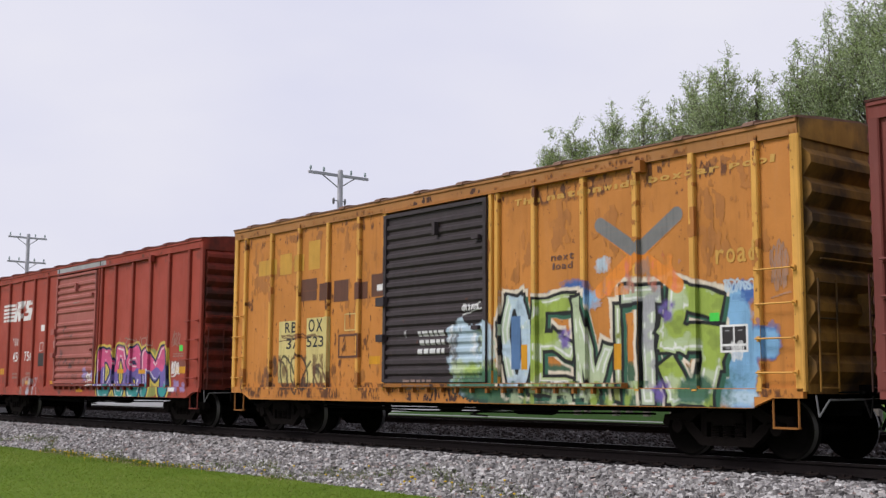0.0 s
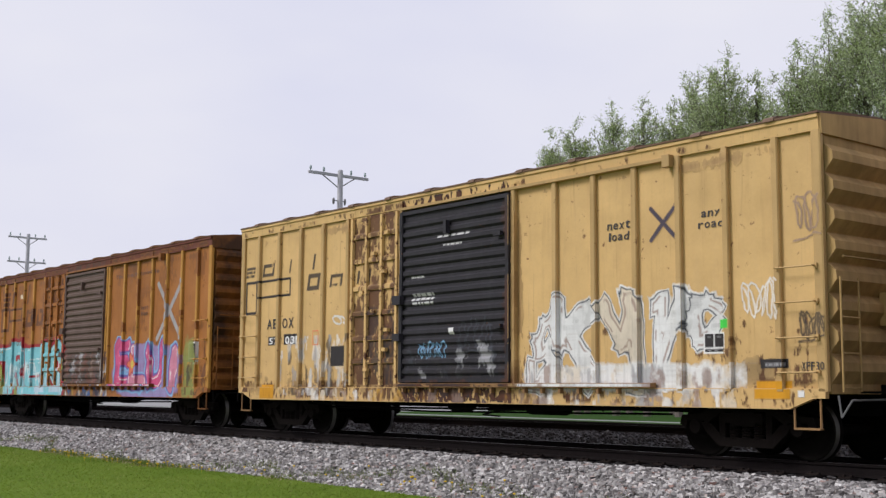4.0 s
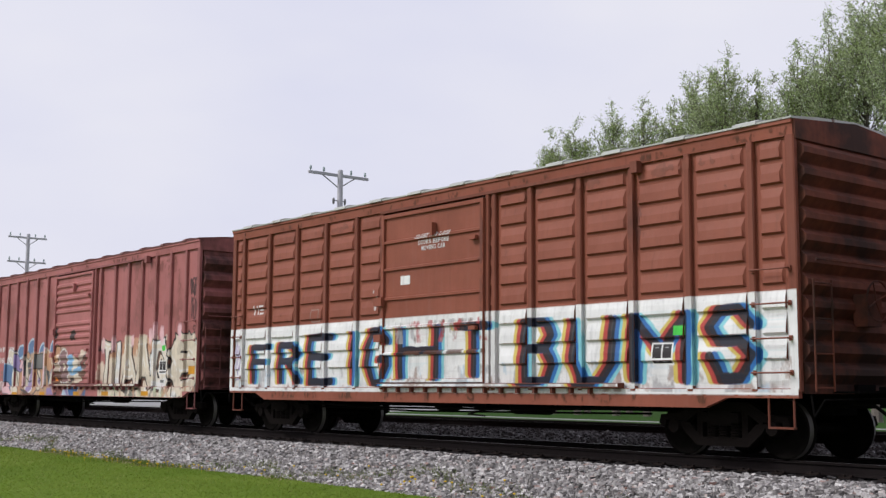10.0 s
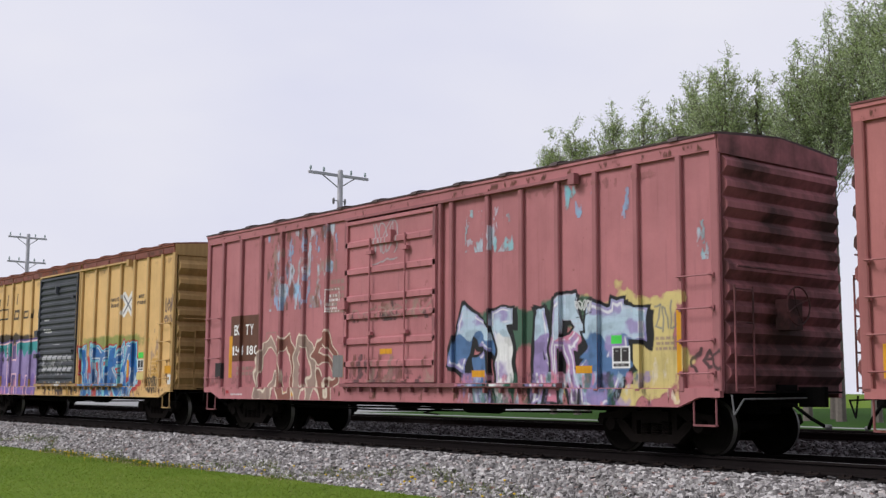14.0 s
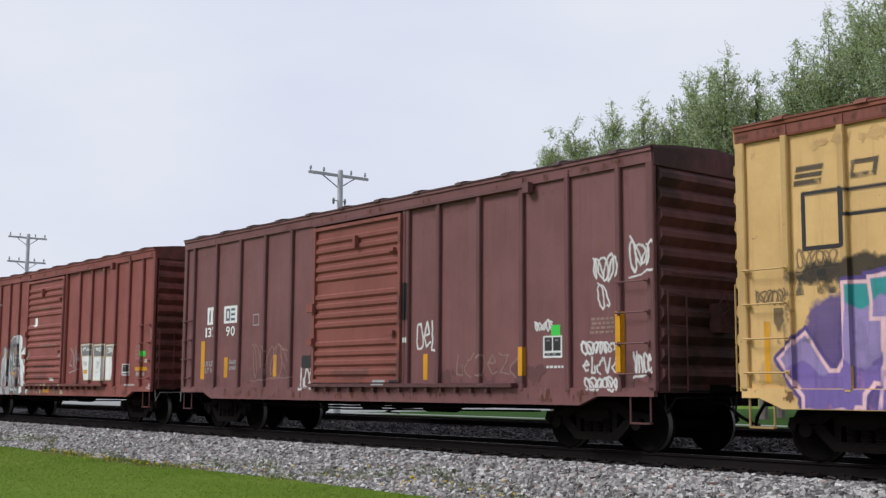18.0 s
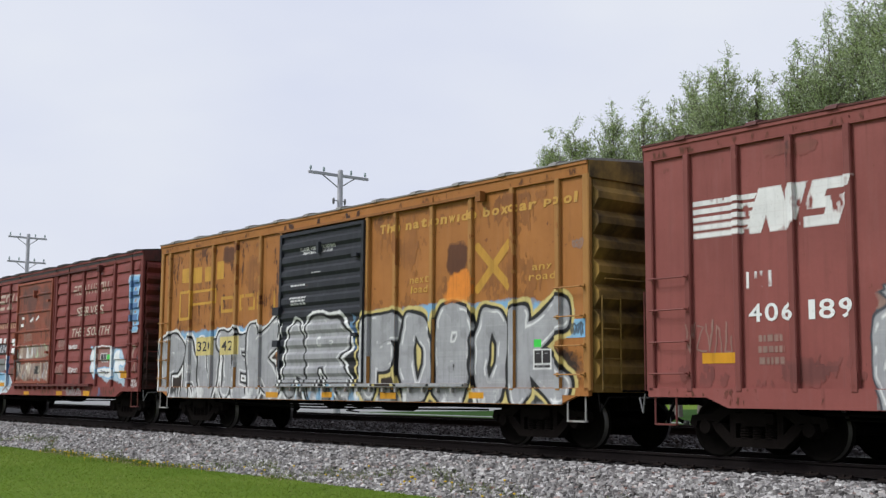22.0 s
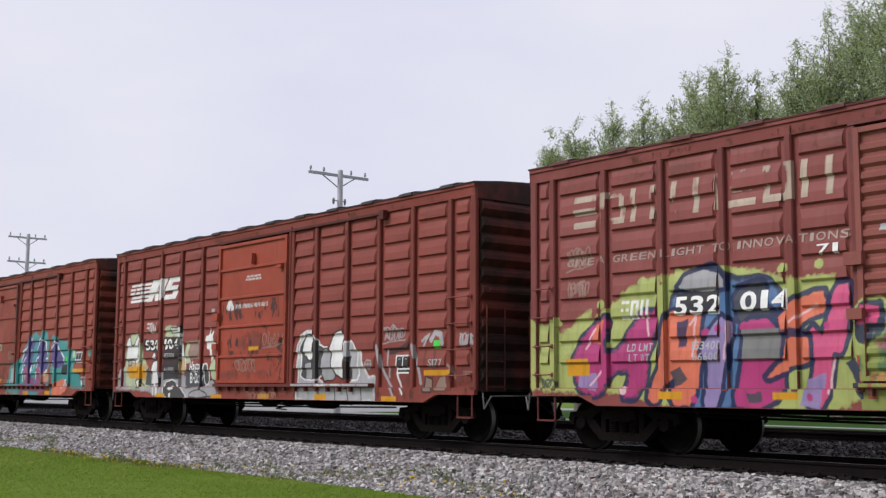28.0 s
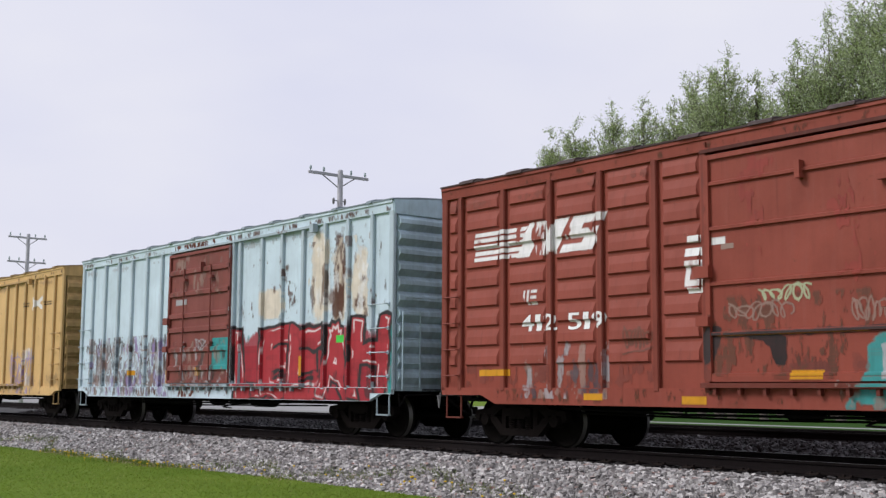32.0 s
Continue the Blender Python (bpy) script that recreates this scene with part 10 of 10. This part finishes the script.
tag(s15, 7.41, 0.62, 8.92, 0.9, 'dust', 0.025, loops=6, seed=405)
# red car with purple and teal letters
grime(s16, 6.2, 2.2, 9.1, 4.4, 412, 'crimson', 0.35)
fill(s16, (9.1, 1.7, 9.3, 4.35), '00098999', 'dark', label='dark soot streak')
rusting(s16, 6.1, 1.1, 9.2, 2.3, 414, 0.35, 'brown')
grime(s16, 12.5, 2.4, 12.9, 4.4, 415, 'dark', 0.6)
emblem(s16, 0.9, 3.18, 3.89, 3.76)
fill(s16, (8.2, 0.71, 11.95, 2.75), '001214354758696978899890', 'teal')
fill(s16, (9.44, 0.7, 11.91, 1.28), '00163959879695814230', 'mauve')
fill(s16, (9.67, 1.11, 10.74, 2.58), '0305164759799885736010', 'plum', label='purple sprayed graffiti letter with a white outline')
fill(s16, (9.76, 1.11, 10.34, 1.62), '00297991', 'mauve')
fill(s16, (10.88, 1.18, 11.87, 2.53), '020416284978868593816000', 'plum', label='purple sprayed graffiti letter with a white outline')
fill(s16, (10.84, 1.15, 11.39, 1.63), '0004299790', 'mauve')
fill(s16, (11.45, 1.14, 11.91, 1.52), '06999000', 'apricot')
fill(s16, (10.57, 1.19, 10.96, 2.28), '044989966210', 'teal')
stroke(s16, (9.67, 1.54, 10.2, 2.39), '0004166799', 'white', 0.05)
stroke(s16, (9.8, 1.66, 9.96, 1.91), '002599', 'white', 0.05)
stroke(s16, (11.02, 2.15, 11.3, 2.51), '002699', 'white', 0.05)
stroke(s16, (11.43, 1.99, 11.78, 2.42), '09588490', 'white', 0.05)
stroke(s16, (10.92, 1.59, 11.09, 1.92), '002799', 'white', 0.05)
stroke(s16, (10.84, 1.19, 10.98, 1.41), '000899', 'white', 0.05)
stroke(s16, (9.66, 1.16, 9.8, 1.53), '001899', 'white', 0.05)
stroke(s16, (11.47, 1.34, 11.86, 1.49), '005299', 'white', 0.05)
stroke(s16, (11.77, 1.85, 11.92, 1.87), '0090', 'white', 0.05)
fill(s16, (9.72, 1.13, 10.01, 1.51), '5965956440340535', 'silver')
fill(s16, (10.33, 1.33, 10.6, 1.7), '5965946440340536', 'white')
fill(s16, (10.53, 1.45, 10.8, 1.82), '5965946440340535', 'silver')
fill(s16, (11.2, 1.65, 11.32, 1.75), '09978110', 'silver')
fill(s16, (11.19, 1.49, 11.31, 1.59), '09988110', 'silver')
fill(s16, (11.19, 1.36, 11.31, 1.45), '09988010', 'silver')
fill(s16, (10.47, 2.11, 10.53, 2.17), '08899220', 'white')
fill(s16, (9.97, 0.79, 10.54, 1.19), '0939928061', 'steel_blue')
fill(s16, (10.64, 0.79, 10.97, 1.27), '49956005', 'steel_blue')
fill(s16, (10.36, 2.42, 10.58, 2.54), '09999011', 'silver')
fill(s16, (6.76, 1.28, 7.42, 1.78), '099990615607', 'black')
stroke(s16, (6.43, 1.73, 9.14, 1.75), '0099', 'dark', 0.07)
fill(s16, (6.0, 1.32, 6.36, 1.88), '0899964000', 'dark')
fill(s16, (8.8, 1.11, 9.24, 1.59), '08999000', 'silver')
fill(s16, (12.15, 0.71, 13.61, 2.55), '0209295898913010', 'teal')
fill(s16, (12.15, 1.52, 13.22, 2.4), '0107294965939140', 'plum', label='purple sprayed graffiti letter with a white outline')
fill(s16, (13.57, 0.92, 14.91, 2.09), '0009394725639190', 'teal')
fill(s16, (12.31, 0.71, 13.57, 1.21), '001769979350', 'coral')
stroke(s16, (12.23, 1.71, 13.23, 2.39), '062947649290', 'white', 0.05)
stroke(s16, (12.35, 1.42, 12.47, 1.73), '099430', 'white', 0.06)
stroke(s16, (13.14, 0.92, 13.61, 1.21), '00387993', 'white', 0.04)
fill(s16, (13.16, 0.82, 13.5, 1.19), '4967955440340537', 'silver')
fill(s16, (13.79, 1.81, 14.08, 2.08), '09789240', 'pale_green')
blocks(s16, 2.17, 2.37, 2.54, 2.62, 'white', '|=', seed=416)
bar(s16, 6.2, 3.02, 6.44, 3.12, 'white')
bar(s16, 6.36, 2.94, 6.58, 3.02, 'dust')
bar(s16, 5.66, 2.9, 5.98, 3.02, 'white')
bar(s16, 5.72, 3.1, 5.94, 3.2, 'white')
blocks(s16, 5.66, 2.46, 5.96, 2.84, 'white', 'o', seed=417)
bar(s16, 5.7, 2.36, 5.98, 2.44, 'white')
drips(s16, 8.17, 0.72, 9.6, 1.1, ('teal', 'dust'), 5, seed=430)
write(s16, '412', 2.12, 1.93, 2.97, 2.2, 'white')
write(s16, '519', 3.23, 1.92, 4.07, 2.19, 'white')
drips(s16, 2.12, 0.81, 4.11, 1.75, ('dust', 'slate', 'silver'), 14, seed=418)
tag(s16, 4.43, 1.57, 5.03, 1.95, 'brown', 0.03, seed=419)
bar(s16, 13.07, 1.34, 13.61, 1.64, 'black')
placard(s16, 14.12, 1.68, 14.57, 2.0)
bar(s16, 13.38, 1.72, 13.59, 1.88, 'green', name='sticker')
bar(s16, 13.94, 1.41, 14.8, 1.51, 'amber', name='reflector')
bar(s16, 1.0, 1.19, 1.81, 1.3, 'amber', name='reflector')
bar(s16, 3.6, 0.8, 4.01, 0.9, 'amber', name='reflector')
bar(s16, 5.58, 0.76, 6.03, 0.87, 'amber', name='reflector')
bar(s16, 7.48, 1.11, 7.98, 1.23, 'amber', name='reflector')
bar(s16, 9.91, 0.71, 10.35, 0.84, 'amber', name='reflector')
bar(s16, 11.81, 0.74, 12.23, 0.85, 'amber', name='reflector')
tag(s16, 15.0, 1.81, 15.34, 2.11, 'teal', 0.035, loops=3, seed=428)
tag(s16, 14.65, 0.97, 14.85, 1.35, 'white', 0.025, seed=429)
tag(s16, 6.45, 1.91, 7.67, 2.19, 'dust', 0.025, loops=5, seed=432)
tag(s16, 6.98, 2.16, 7.92, 2.38, 'pale_green', 0.03, loops=4, seed=433)
tag(s16, 8.4, 1.8, 9.13, 2.18, 'dust', 0.025, loops=5, seed=434)
bar(s16, 6.28, 1.72, 8.64, 1.73, 'ochre')
# light blue car with red letters
rusting(s17, 0.1, 0.75, 5.9, 2.2, 435, 0.3, 'rust')
rusting(s17, 9.4, 2.4, 15.2, 3.9, 436, 0.05, 'rust')
rusting(s17, 0, 4.4, 15.4, 4.57, 437, 0.35, 'rust')
blob(s17, 15.1, 0.81, 15.62, 2.18, 'teal', rough=0.1, seed=438)
bar(s17, 8.24, 1.39, 9.11, 2.15, 'teal')
drips(s17, 9.11, 0.79, 10.21, 2.2, ('teal', 'crimson'), 4, seed=439)
blob(s17, 12.49, 2.34, 13.12, 4.35, 'cream', rough=0.3, seed=440)
blob(s17, 13.35, 2.35, 13.86, 3.46, 'cream', rough=0.3, seed=441)
blob(s17, 14.01, 2.32, 14.57, 3.75, 'cream', rough=0.3, seed=442)
blob(s17, 10.32, 2.52, 11.4, 3.15, 'cream', rough=0.3, seed=443)
blob(s17, 13.29, 2.45, 13.72, 4.06, 'rust', rough=0.45, seed=444)
blob(s17, 13.4, 2.33, 13.71, 3.12, 'rust', rough=0.45, seed=445)
blob(s17, 14.09, 2.58, 14.44, 2.79, 'rust', rough=0.45, seed=446)
blob(s17, 14.31, 3.08, 14.51, 3.24, 'rust', rough=0.45, seed=447)
blob(s17, 13.56, 3.25, 13.86, 3.46, 'rust', rough=0.45, seed=448)
blob(s17, 11.38, 3.53, 11.52, 3.67, 'rust', rough=0.45, seed=449)
blob(s17, 10.87, 3.06, 11.01, 3.24, 'rust', rough=0.45, seed=450)
drips(s17, 12.35, 2.39, 14.7, 4.07, ('cream', 'white', 'cream', 'rust'), 10, seed=451)
blob(s17, 14.95, 0.81, 15.66, 2.21, 'teal', rough=0.1, seed=452)
bar(s17, 9.25, 0.72, 15.26, 1.92, 'crimson')
blob(s17, 9.24, 0.8, 15.29, 2.29, 'crimson', rough=0.12, seed=453)
letters(s17, 'LEEAH', 9.3, 0.74, 15.22, 2.27, ('red', 'red'), edge='dark', halo='dark', label='red sprayed graffiti letters', rim=0.04, square=True, thick=0.31, wild=1.0, shine='white', seed=454)
drips(s17, 9.51, 0.77, 15.42, 1.38, ('crimson', 'dark', 'red'), 8, seed=455)
drips(s17, 0.59, 0.74, 5.91, 2.35, ('slate', 'dust', 'brown', 'silver', 'dark', 'lilac'), 34, seed=456)
tag(s17, 0.57, 0.9, 5.77, 2.06, 'dust', 0.03, loops=9, seed=457)
bar(s17, 3.37, 1.29, 3.79, 1.42, 'amber', name='reflector')
bar(s17, 5.75, 1.06, 5.92, 1.41, 'amber', name='reflector')
bar(s17, 12.1, 1.23, 12.22, 1.65, 'amber', name='reflector')
bar(s17, 7.38, 1.26, 7.66, 1.46, 'amber', name='reflector')
bar(s17, 13.45, 1.9, 13.74, 2.05, 'green', name='sticker')
bar(s17, 6.25, 3.02, 6.86, 3.16, 'silver')
drips(s17, 6.18, 0.92, 8.9, 2.11, ('brown', 'silver', 'dust', 'dark'), 14, seed=458)
drips(s17, 6.17, 3.2, 8.77, 4.27, ('brown', 'faded_red', 'dust'), 10, seed=459)
tag(s17, 7.34, 1.85, 7.99, 2.17, 'silver', 0.03, loops=2, seed=460)
# yellow car at the tail of the view
cross(s18, 12.8, 3.48, 13.56, 3.77, 'white', 0.14)
lines(s18, 11.86, 3.55, 12.46, 3.72, 'dark', 2, 461)
lines(s18, 13.88, 3.53, 14.44, 3.68, 'dark', 2, 462)
drips(s18, 10.86, 0.75, 13.27, 2.22, ('white', 'silver', 'lilac', 'dust'), 16, seed=463)
tag(s18, 10.84, 0.88, 13.03, 2.14, 'lilac', 0.04, loops=3, seed=464)
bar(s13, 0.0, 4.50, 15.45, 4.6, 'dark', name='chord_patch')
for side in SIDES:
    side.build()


# ---------------------------------------------------------------- movement
def motions():
    for car, pos in CARS:
        walk(car, [(float(t), pose(pos + along(t), TRACK_Y, 0)) for t in range(33)])
    for w, car, u, local in WHEELSETS:
        pos = car["pos"] + u
        rows, spin, last = [], 0.0, None
        t = 0.0
        while t < 32.01:
            x = pos + along(t)
            if -58 < x < -3:
                if last is not None:
                    spin += math.degrees((x - last) / 0.42)
                last = x
                rows.append((t, pose(local, 0, 0.42, 0, spin, 0)))
            t = round(t + 2 / 30, 4)
        if not rows:
            continue
        if rows[0][0] > 0:
            rows.insert(0, (0.0, rows[0][1]))
        if rows[-1][0] < 32:
            rows.append((32.0, rows[-1][1]))
        walk(w, rows)


motions()
